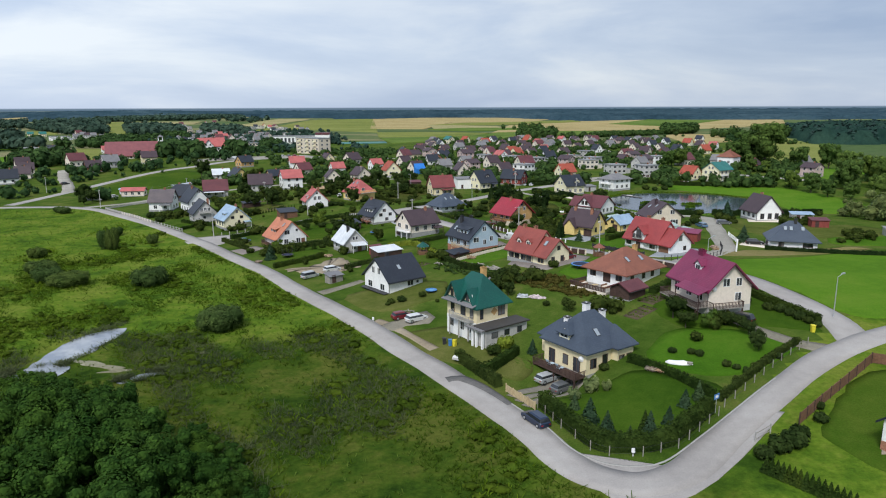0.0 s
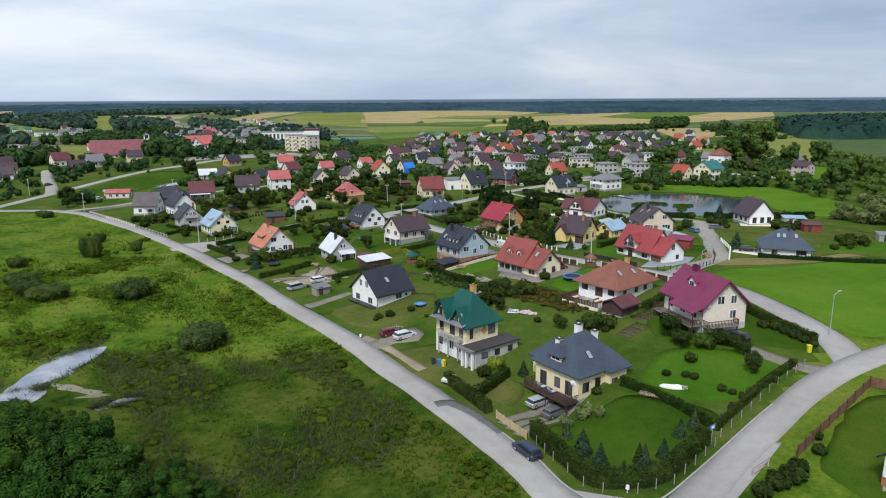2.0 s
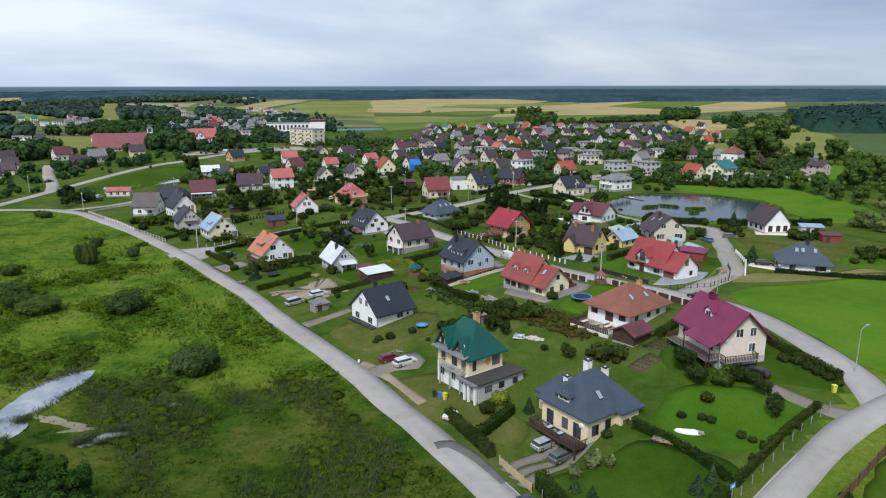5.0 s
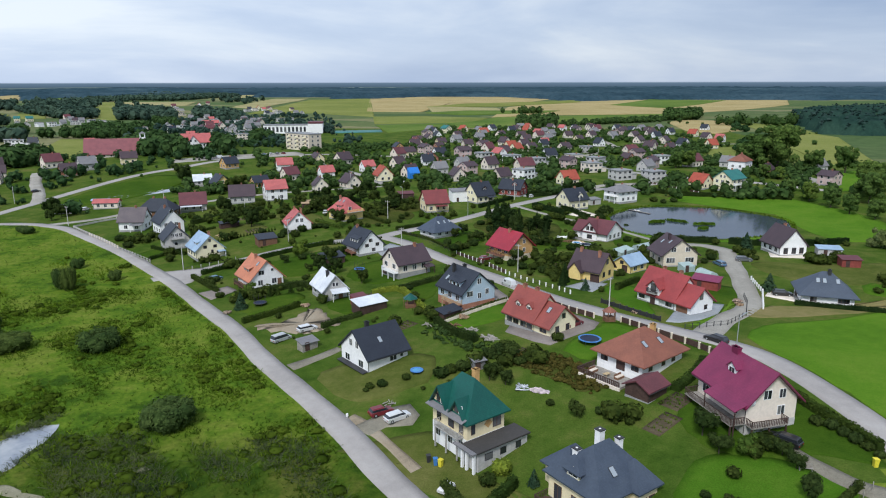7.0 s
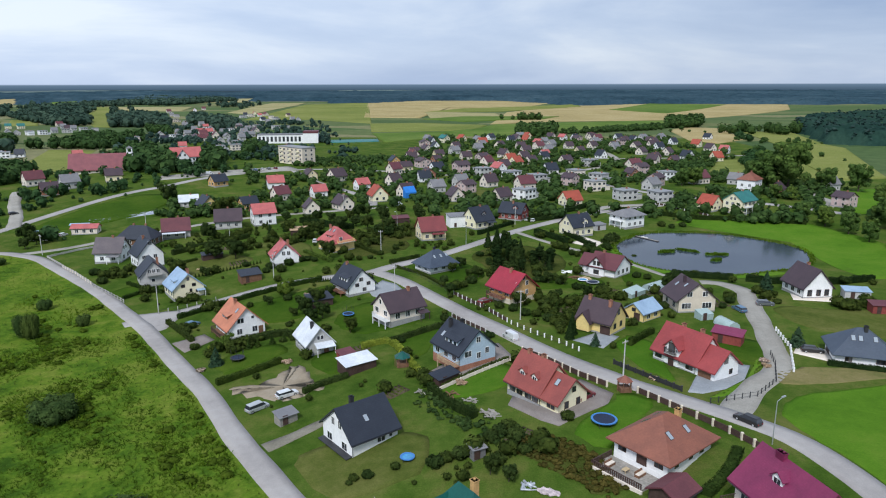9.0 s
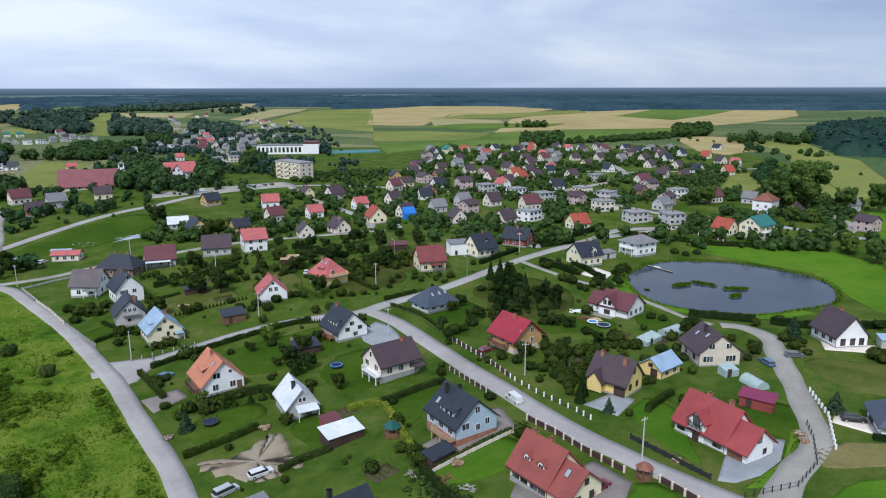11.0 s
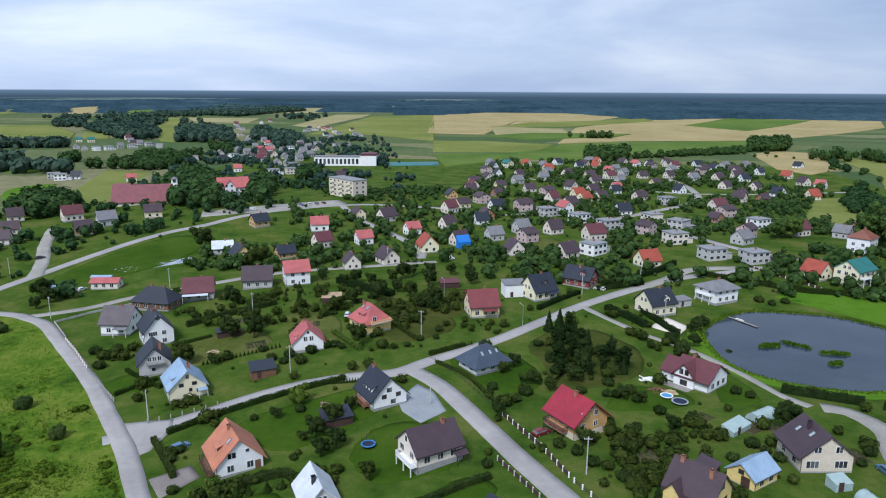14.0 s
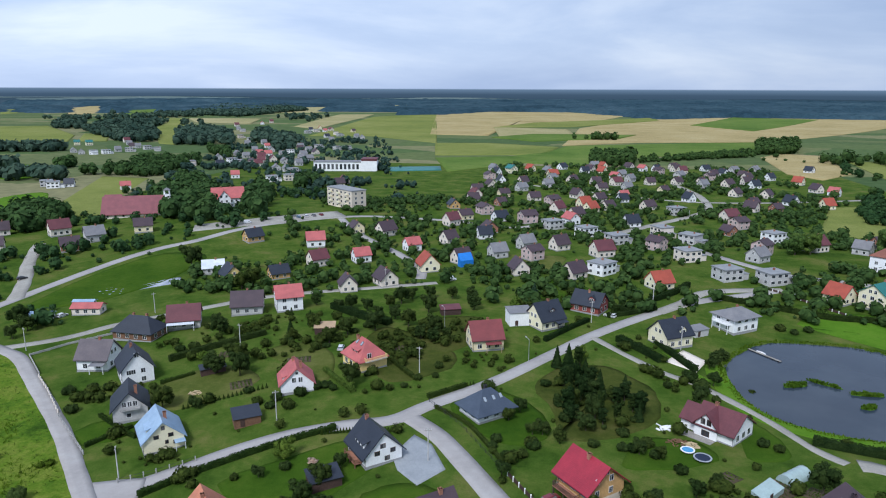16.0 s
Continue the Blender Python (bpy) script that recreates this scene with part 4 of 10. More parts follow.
patch("weeds", [(-7, 318), (4, 336), (18, 335), (29, 319), (24, 299), (10, 289), (0, 287), (1, 302)], ROUGH, 0.04, "rough wild grass of an overgrown plot")
patch("weeds", [(-52, 338), (-36, 330), (-20, 356), (-26, 372), (-44, 366)], ROUGH, 0.04, "rough uncut grass between gardens")
patch("weeds", [(5.0, 179.0), (10.5, 174.0), (17.2, 167.0), (21.5, 170.0), (17.5, 177.2), (12.2, 182.2), (8.3, 184.3)], ROUGH, 0.12, "brown uncut weeds between gardens")
patch("weeds", [(-62.3, 341.7), (-57.3, 358), (-25, 332), (-42.4, 308), (-51, 316)], ROUGH, 0.04, "rough brownish grass of an uncut plot")
patch("weeds", [(-91.9, 329.3), (-77.1, 340.0), (-63.5, 321.9), (-62, 306.0), (-72.9, 314.0)], DRYLAWN, 0.04, "dry yellowish grass round the coral-roofed house")
patch("lawn", [(-20.1, 448), (-8, 468), (6, 466), (-4.4, 430.1)], DRYLAWN, 0.04, "dry yellowish lawn between far gardens")
patch("lawn", [(-14, 416), (0.5, 427), (24, 401), (8, 400), (-2, 388)], LAWN, 0.04, "mown lawn behind the red timber house")
strip("track", [(-22.5, 166.6), (-18.0, 162.2), (-13.6, 156.6), (-9.4, 150.8)], 1.8, DIRT, 0.05, "worn earth track along the verge", wobble=0.3)
patch("weeds", [(55.8, 206.7), (74.6, 210.1), (101.3, 220.1), (99.1, 225.8), (77.4, 217.9), (62.2, 216.6)], DRYGRASS, 0.05, "uncut yellow grass along the lane")


def water_sheet(name, ring, z, label, mat=None):
    c = np.mean(ring, axis=0)
    bm = bmesh.new()
    vs = [bm.verts.new((x, y, z)) for x, y in ring]
    mid = bm.verts.new((c[0], c[1], z))
    for i in range(len(vs)):
        bm.faces.new((vs[i], vs[(i + 1) % len(vs)], mid))
    ob = part(name, bm, mat or WATER)
    return tagged(ob, label, "water", kind="structure")


water_sheet("water", [(POND[0] + (pond_radius(a) + 1.5) * math.cos(a), POND[1] + (pond_radius(a) + 1.5) * math.sin(a)) for a in np.linspace(0, 2 * math.pi, 72, endpoint=False)], POND_LEVEL, "dark still pond reflecting the overcast sky")
for cx, cy, a, b, ang in POOLS:
    co, si = math.cos(radians(ang)), math.sin(radians(ang))
    ring = [(cx + a * 1.1 * math.cos(t) * co - b * 1.1 * math.sin(t) * si, cy + a * 1.1 * math.cos(t) * si + b * 1.1 * math.sin(t) * co) for t in np.linspace(0, 2 * math.pi, 36, endpoint=False)]
    level = zat(cx, cy) if a < 5 else zat(*POOLS[0][:2]) - (0.02 if a < 10 else 0.0)
    water_sheet("water", ring, level + 0.33, "shallow marsh pool with the pale sky reflection in its colour", SHALLOW)
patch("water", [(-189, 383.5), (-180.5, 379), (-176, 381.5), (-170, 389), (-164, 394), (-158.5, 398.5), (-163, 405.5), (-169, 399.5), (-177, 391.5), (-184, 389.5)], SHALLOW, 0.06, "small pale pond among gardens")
# pale silt at the pools' edges
for sx, sy, sa, sb, turn in ((-66.5, 143.6, 5.2, 1.1, -12), (-61.6, 141.4, 2.4, 0.6, 18), (-52.5, 150.5, 2.6, 0.8, 30), (-55.8, 147.0, 1.4, 0.7, 0), (-77.0, 135.5, 4.6, 2.4, 8)):
    ring = []
    for t in np.linspace(0, 2 * math.pi, 40, endpoint=False):
        q = 1 + 0.26 * math.sin(2 * t + sx) + 0.17 * math.sin(5 * t + sy) + 0.10 * math.sin(9 * t + sa * 3)
        u, v = sa * q * math.cos(t), sb * q * math.sin(t)
        ring.append((sx + u * math.cos(radians(turn)) - v * math.sin(radians(turn)), sy + u * math.sin(radians(turn)) + v * math.cos(radians(turn))))
    patch("silt", ring, MUD, 0.05, "pale dried silt at the pool's edge", step=1)

# far fields
FIELDS = []


def field(mat, text, *pts, lift=None):
    far = pts[0][1] > 700
    FIELDS.append((list(pts), mat, text))
    patch("field", list(pts), mat, lift or (0.6 if far else 0.06), text, "field", step=16 if far else 5)


field(WHEAT, "ripe wheat field", (-371, 2200), (-249, 2600), (21, 2640), (198, 2420), (60, 1960), (-120, 1670), (-131, 1390), (-240, 1400))
field(WHEAT, "ripe wheat field", (200, 2200), (520, 2420), (915, 2290), (770, 1920), (513, 1577), (323, 1330), (119, 1271), (2, 1177), (12, 1301), (40, 1707))
field(HAY, "yellow-green streak of hay between wheat", (-145, 1643), (-69, 1892), (276, 2342), (271, 2173), (28, 1757), lift=1.4)
field(CROP, "green crop field", (318, 1951), (522, 2408), (732, 2298), (593, 2042), (409, 1722), lift=1.4)
field(CROP, "long dark green strip of crop", (-120, 1344), (-51, 1454), (140, 1485), (99, 1358), (-43, 1258), lift=1.4)
field(HAY, "yellow-green hay field", (-193, 1195), (-112, 1214), (-2, 1153), (-19, 1020), (-156, 990))
field(STRAW, "pale stubble strip", (-147, 1664), (14, 1652), (24, 1481), (-108, 1364), lift=1.0)
field(CROP, "green crop field behind the estate", (11, 1179), (314, 1328), (272, 1163), (85, 995), (34, 901), (-55, 920))
field(CROP, "green crop field behind the estate", (-150, 958), (-61, 994), (10, 1102), (-40, 915), (-112, 818))
field(WHEAT, "bare sandy-yellow slope beside the estate", (243, 1038), (286, 1107), (327, 1081), (288, 877), (240, 819), (222, 863), lift=0.4)
field(HAY, "pale green hay field on a rise", (-443, 1310), (-506, 1982), (-379, 2250), (-191, 1196), (-330, 1330))
field(STRAW, "pale stubble field", (-561, 1540), (-639, 2094), (-548, 2138), (-516, 1905), (-492, 1489))
field(HAY, "pale hay field between woods", (-607, 1107), (-573, 1096), (-700, 1400), (-838, 1564), (-949, 1807), (-1013, 1816), (-900, 1620), (-798, 1398))
field(STRAW, "pale stubble field beyond the old village", (-688, 1600), (-839, 1633), (-957, 1808), (-750, 1801))
field(WHEAT, "ripe wheat field between woods", (-1382, 1895), (-1950, 2647), (-2033, 2978), (-1647, 2445))
field(HAY, "distant hay field", (-2054, 2411), (-2098, 2563), (-1819, 2220), (-1794, 2120))
field(CROP, "green field between woods", (-1239, 1930), (-1649, 2550), (-1564, 2680), (-1172, 2019))
field(HAY, "pale meadow among far farms", (-1157, 1408), (-1079, 1451), (-851, 1238), (-716, 1032), (-789, 996))
field(HAY, "pale meadow among far farms", (-763, 1129), (-862, 1278), (-802, 1266), (-718, 1139))
field(STRAW, "distant pale field between woods", (-969, 2156), (-1131, 2988), (-1010, 3241), (-758, 2234))
field(STRAW, "distant pale field between woods", (-834, 3510), (-714, 3698), (-641, 3268), (-722, 3054))
field(PASTURE, "bright green meadow beyond the church", (-607, 792), (-570, 799), (-520, 770), (-466, 726), (-493, 665))
field(PASTURE, "bright green meadow beyond the church", (-422, 586), (-408, 628), (-361, 568), (-346, 500))
field(HAY, "rough yellowish grass slope", (-351, 563), (-426, 720), (-376, 716), (-327, 596), (-282, 516), (-310, 522))
field(HAY, "rough yellowish grass slope", (150, 560), (200, 500), (260, 560), (250, 680), (190, 660))
field(HAY, "rough yellow-green hillside", (262, 717), (246, 629), (223, 531), (262, 545), (345, 770), (345, 815), (392, 1010), (330, 1010), (297, 813))
field(PASTURE, "bright green meadow beside the lane", (165, 405), (185, 395), (250, 450), (240, 500), (195, 470))
field(LAWN, "rough green slope below the road", (-205, 355), (-205, 395), (-192, 438), (-165, 440), (-165, 400), (-180, 370))


# ---- houses ----
def gable_body(bm, L, W, eave, ridge, z0=0.0, mi=0):
    h, w = L / 2, W / 2
    hull(bm, [(-h, -w, z0), (h, -w, z0), (h, w, z0), (-h, w, z0), (-h, -w, eave), (h, -w, eave), (h, w, eave), (-h, w, eave), (-h, 0, ridge), (h, 0, ridge)],
         [(3, 2, 1, 0), (0, 1, 5, 4), (2, 3, 7, 6), (1, 2, 6, 9, 5), (3, 0, 4, 8, 7), (4, 5, 9, 8), (6, 7, 8, 9)], mi)


def gable_roof(bm, L, W, eave, ridge, over=0.6, gover=0.5, th=0.2, x0=None, x1=None):
    """Two slabs that meet at the ridge, with overhangs; top ends a little above the walls."""
    s = (ridge - eave) / (W / 2)
    a, b = (-L / 2 - gover if x0 is None else x0), (L / 2 + gover if x1 is None else x1)
    y, ze, zr = W / 2 + over, eave - over * s + 0.03, ridge + 0.03
    t = th * math.sqrt(1 + s * s)
    pts = []
    for x in (a, b):
        pts += [(x, -y, ze), (x, 0, zr), (x, y, ze), (x, y, ze + t), (x, 0, zr + t), (x, -y, ze + t)]
    hull(bm, pts, [(0, 1, 4, 5), (1, 2, 3, 4), (6, 11, 10, 7), (7, 10, 9, 8), (5, 4, 10, 11), (4, 3, 9, 10), (0, 6, 7, 1), (1, 7, 8, 2), (0, 5, 11, 6), (2, 8, 9, 3)])


def hip_roof(bm, L, W, eave, ridge, ridge_len, over=0.7, th=0.2):
    s = (ridge - eave) / (W / 2)
    x, y, r = L / 2 + over, W / 2 + over, ridge_len / 2
    ze, zr = eave - over * s * 0.8 + 0.03, ridge + 0.03
    hull(bm, [(-x, -y, ze), (x, -y, ze), (x, y, ze), (-x, y, ze), (-x, -y, ze + th), (x, -y, ze + th), (x, y, ze + th), (-x, y, ze + th), (-r, 0, zr + th), (r, 0, zr + th)],
         [(3, 2, 1, 0), (0, 1, 5, 4), (1, 2, 6, 5), (2, 3, 7, 6), (3, 0, 4, 7), (4, 5, 9, 8), (6, 7, 8, 9), (5, 6, 9), (7, 4, 8)])


CACHE = {}
MERGED = [False]   # far houses: frame and glass of a window in one mesh


def window_meshes(w, h, bars, frame_mat, key):
    """A frame slab and the mesh of one light, shared by all windows of that size."""
    k = (round(w, 2), round(h, 2), bars, key)
    if k not in CACHE:
        f = 0.09
        me = bpy.data.meshes.new("window")
        bm = boxes((-w / 2 - f, -0.05, -f, w / 2 + f, 0.02, h + f))
        bm.to_mesh(me)
        bm.free()
        me.materials.append(frame_mat)
        pw = (w - 0.09 * bars) / (bars + 1)
        bm = boxes((-pw / 2, -0.056, 0, pw / 2, -0.03, h))
        pm = bpy.data.meshes.new("pane")
        bm.to_mesh(pm)
        bm.free()
        pm.materials.append(GLASS)
        CACHE[k] = (me, pm, [-w / 2 + pw / 2 + i * (pw + 0.09) for i in range(bars + 1)])
    return CACHE[k]


def window_at(parent, m, w, h, bars=1, frame_mat=None, key="w"):
    me, pm, xs = window_meshes(w, h, bars, frame_mat or FRAME, key)
    if parent.parent is not None:
        m, parent = parent.matrix_basis @ m, parent.parent
    if MERGED[0]:
        k = ("merged", me.name, pm.name)
        if k not in CACHE:
            bm = bmesh.new()
            bm.from_mesh(me)
            cut = len(bm.faces)
            for x in xs:
                n0 = len(bm.verts)
                bm.from_mesh(pm)
                bm.verts.ensure_lookup_table()
                for v in bm.verts[n0:]:
                    v.co.x += x
            for i, f in enumerate(bm.faces):
                f.material_index = int(i >= cut)
            CACHE[k] = bpy.data.meshes.new("window")
            bm.to_mesh(CACHE[k])
            bm.free()
            CACHE[k].materials.append(me.materials[0])
            CACHE[k].materials.append(GLASS)
        return placed("window", CACHE[k], parent, m)
    ob = placed("window", me, parent, m)
    for x in xs:
        placed("pane", pm, ob, pose(x, 0, 0))
    return ob


def window(parent, side, u, z, L, W, w=1.2, h=1.3, bars=1, frame_mat=None, key="w", off=0.0):
    """A window on a wall: side f, b (long walls at -y, +y), l, r (gables at -x, +x); u along the wall."""
    m = {"f": lambda: pose(u, -W / 2 - 0.005 - off, z), "b": lambda: pose(-u, W / 2 + 0.005 + off, z, 0, 0, 180),
         "l": lambda: pose(-L / 2 - 0.005 - off, -u, z, 0, 0, -90), "r": lambda: pose(L / 2 + 0.005 + off, u, z, 0, 0, 90)}[side]()
    return window_at(parent, m, w, h, bars, frame_mat, key)


def door(parent, side, u, L, W, w=1.0, h=2.05, mat=None, z=0.1, name="door"):
    k = ("door", name, round(w, 2), round(h, 2), (mat or BROWNWOOD).name)
    if k not in CACHE:
        bm = boxes((-w / 2 - 0.08, -0.07, 0, w / 2 + 0.08, 0.02, h + 0.08), (-w / 2 + 0.1, -0.09, 0.15, w / 2 - 0.1, -0.06, h * 0.45), (-w / 2 + 0.1, -0.09, h * 0.52, w / 2 - 0.1, -0.06, h - 0.12))
        me = bpy.data.meshes.new(name)
        bm.to_mesh(me)
        bm.free()
        me.materials.append(mat or BROWNWOOD)
        CACHE[k] = me
    m = {"f": lambda: pose(u, -W / 2 - 0.005, z), "b": lambda: pose(-u, W / 2 + 0.005, z, 0, 0, 180),
         "l": lambda: pose(-L / 2 - 0.005, -u, z, 0, 0, -90), "r": lambda: pose(L / 2 + 0.005, u, z, 0, 0, 90)}[side]()
    return placed(name, CACHE[k], parent, m)


def chimney(parent, x, y, z0, z1, mat, s=0.35, label=""):
    bm = boxes((x - s, y - s, z0, x + s, y + s, z1), (x - s - 0.08, y - s - 0.08, z1 - 0.12, x + s + 0.08, y + s + 0.08, z1))
    box(bm, x - 0.12, y - 0.12, z1, x + 0.12, y + 0.12, z1 + 0.18)
    return part("chimney", bm, mat, parent, label)


def skylight(parent, x, t, side, W, eave, ridge, th=0.2):
    """A roof window lying on the slope; t from eave (0) to ridge (1)."""
    s = (ridge - eave) / (W / 2)
    y = (W / 2) * (1 - t)
    z = eave + s * (W / 2) * t + th * math.sqrt(1 + s * s) + 0.06
    ang = math.degrees(math.atan(s))
    m = pose(x, -y if side == "f" else y, z, ang if side == "f" else -ang, 0, 0)
    bm = boxes((-0.45, -0.7, -0.06, 0.45, 0.7, 0.04))
    ob = part("skylight", bm, DARKMETAL, parent, "", m)
    part("pane", boxes((-0.37, -0.62, 0.03, 0.37, 0.62, 0.055)), MATS["sky_pane"], ob)
    return ob


MATS["sky_pane"], _nt, _b = nodes_of("skylight_glass", 0.05, 0.0, 1.0)
_b.inputs["Base Color"].default_value = (0.30, 0.34, 0.38, 1)


def dormer(parent, x, side, W, eave, ridge, wall, roof, w=1.6, h=1.3, t0=0.25, depth=2.4, label="", n=1, gover=0.25):
    """A small gabled dormer whose front stands t0 of the way up the slope."""
    s = (ridge - eave) / (W / 2)
    y0 = (W / 2) * (1 - t0)
    zb = eave + s * (W / 2) * t0
    m = pose(x, -y0, zb) if side == "f" else pose(x, y0, zb, 0, 0, 180)
    top = h + w * 0.42
    bm = bmesh.new()
    d = depth
    hull(bm, [(-w / 2, 0, -0.2), (w / 2, 0, -0.2), (w / 2, 0, h), (0, 0, top), (-w / 2, 0, h), (-w / 2, d, -0.2), (w / 2, d, -0.2), (w / 2, d, h), (0, d, top), (-w / 2, d, h)],
         [(0, 1, 2, 3, 4), (5, 9, 8, 7, 6), (0, 4, 9, 5), (1, 6, 7, 2), (2, 7, 8, 3), (3, 8, 9, 4), (0, 5, 6, 1)])
    ob = part("dormer", bm, wall, parent, label, m)
    bm = bmesh.new()
    e = 0.28
    zs = h - e * (top - h) / (w / 2)
    pts = []
    for y in (-gover, d + 0.6):
        pts += [(-w / 2 - e, y, zs + 0.03), (0, y, top + 0.03), (w / 2 + e, y, zs + 0.03), (w / 2 + e, y, zs + 0.17), (0, y, top + 0.18), (-w / 2 - e, y, zs + 0.17)]
    hull(bm, pts, [(0, 5, 4, 1), (1, 4, 3, 2), (6, 7, 10, 11), (7, 8, 9, 10), (5, 11, 10, 4), (4, 10, 9, 3), (0, 1, 7, 6), (1, 2, 8, 7), (0, 6, 11, 5), (2, 3, 9, 8)])
    part("dormer_roof", bm, roof, ob)
    window_at(parent, m @ pose(0, -0.005, 0.12), w * 0.62, h * 0.78, 1)
    return ob


def shed_dormer(parent, x, side, W, eave, ridge, wall, roof, w=4.0, h=1.1, t0=0.2, label="", n=2):
    """A wide dormer with a single flatter slope."""
    s = (ridge - eave) / (W / 2)
    y0 = (W / 2) * (1 - t0)
    zb = eave + s * (W / 2) * t0
    m = pose(x, -y0, zb) if side == "f" else pose(x, y0, zb, 0, 0, 180)
    d = y0 * 0.86
    zt = min(h + 0.30 * d, s * d + 0.1)
    bm = bmesh.new()
    hull(bm, [(-w / 2, 0, -0.2), (w / 2, 0, -0.2), (w / 2, 0, h), (-w / 2, 0, h), (-w / 2, d, -0.2), (w / 2, d, -0.2), (w / 2, d, zt), (-w / 2, d, zt)],
         [(0, 1, 2, 3), (4, 7, 6, 5), (0, 3, 7, 4), (1, 5, 6, 2), (3, 2, 6, 7), (0, 4, 5, 1)])
    ob = part("dormer", bm, wall, parent, label, m)
    bm = bmesh.new()
    g = (zt - h) / d
    pts = [(-w / 2 - 0.3, -0.35, h - 0.35 * g + 0.03), (w / 2 + 0.3, -0.35, h - 0.35 * g + 0.03), (w / 2 + 0.3, d + 0.2, zt + 0.05), (-w / 2 - 0.3, d + 0.2, zt + 0.05)]
    hull(bm, pts + [(px, py, pz + 0.16) for px, py, pz in pts], [(3, 2, 1, 0), (4, 5, 6, 7), (0, 1, 5, 4), (1, 2, 6, 5), (2, 3, 7, 6), (3, 0, 4, 7)])
    part("dormer_roof", bm, roof, ob)
    for i in range(n):
        window_at(parent, m @ pose(-w / 2 + w * (i + 0.5) / n, -0.005, 0.15), 0.9, h * 0.66, 0)
    return ob


def balcony(parent, side, u, z, L, W, w, d, rail_mat, floor_mat=None, posts=False, drop=None):
    """A slab with a railing of posts, rails and bars; posts: legs down to the ground."""
    m = {"f": lambda: pose(u, -W / 2, z), "b": lambda: pose(-u, W / 2, z, 0, 0, 180), "l": lambda: pose(-L / 2, -u, z, 0, 0, -90), "r": lambda: pose(L / 2, u, z, 0, 0, 90)}[side]()
    ob = part("balcony", boxes((-w / 2, -d, -0.18, w / 2, 0, 0)), floor_mat or CONCRETE, parent, "", m)
    bm = boxes((-w / 2, -d, 0.92, w / 2, -d + 0.08, 1.0), (-w / 2, -d, 0.92, -w / 2 + 0.08, 0, 1.0), (w / 2 - 0.08, -d, 0.92, w / 2, 0, 1.0))
    n = int(w / 0.28)
    for i in range(n + 1):
        x = -w / 2 + 0.04 + (w - 0.08) * i / n
        box(bm, x - 0.05, -d + 0.02, 0, x + 0.05, -d + 0.06, 0.92)
    for i in range(int(d / 0.28)):
        for sx in (-1, 1):
            box(bm, sx * (w / 2 - 0.04) - 0.02, -d + 0.15 + i * 0.28, 0, sx * (w / 2 - 0.04) + 0.02, -d + 0.25 + i * 0.28, 0.92)
    part("railing", bm, rail_mat, ob)
    if posts:
        for x in (-w / 2 + 0.15, 0, w / 2 - 0.15):
            part("post", boxes((x - 0.1, -d + 0.05, -(drop or z + 0.3), x + 0.1, -d + 0.25, -0.18)), rail_mat, ob)
    return ob


def canopy(parent, side, u, z, L, W, w, d, mat, post_mat=None, drop=0.5, th=0.12):
    """A lean-to roof on posts over a door or terrace."""
    m = {"f": lambda: pose(u, -W / 2, z), "b": lambda: pose(-u, W / 2, z, 0, 0, 180), "l": lambda: pose(-L / 2, -u, z, 0, 0, -90), "r": lambda: pose(L / 2, u, z, 0, 0, 90)}[side]()
    pts = [(-w / 2, -d, -drop), (w / 2, -d, -drop), (w / 2, 0, 0), (-w / 2, 0, 0)]
    bm = bmesh.new()
    hull(bm, pts + [(px, py, pz + th) for px, py, pz in pts], [(3, 2, 1, 0), (4, 5, 6, 7), (0, 1, 5, 4), (1, 2, 6, 5), (2, 3, 7, 6), (3, 0, 4, 7)])
    ob = part("canopy", bm, mat, parent, "", m)
    if post_mat:
        for x in (-w / 2 + 0.15, w / 2 - 0.15):
            part("post", boxes((x - 0.07, -d + 0.12, -z - 0.2, x + 0.07, -d + 0.26, -drop)), post_mat, ob)
    return ob


def gutter(parent, L, W, eave, ridge, over, mat):
    s = (ridge - eave) / (W / 2)
    for sy in (-1, 1):
        bm = bmesh.new()
        y, z = sy * (W / 2 + over + 0.06), eave - over * s + 0.05
        tube(bm, (-L / 2 - 0.4, y, z), (L / 2 + 0.4, y, z), 0.07, n=6)
        tube(bm, (-L / 2 + 0.1, sy * (W / 2 + 0.06), z), (-L / 2 + 0.1, sy * (W / 2 + 0.06), 0.1), 0.05, n=6)
        part("gutter", bm, mat, parent)


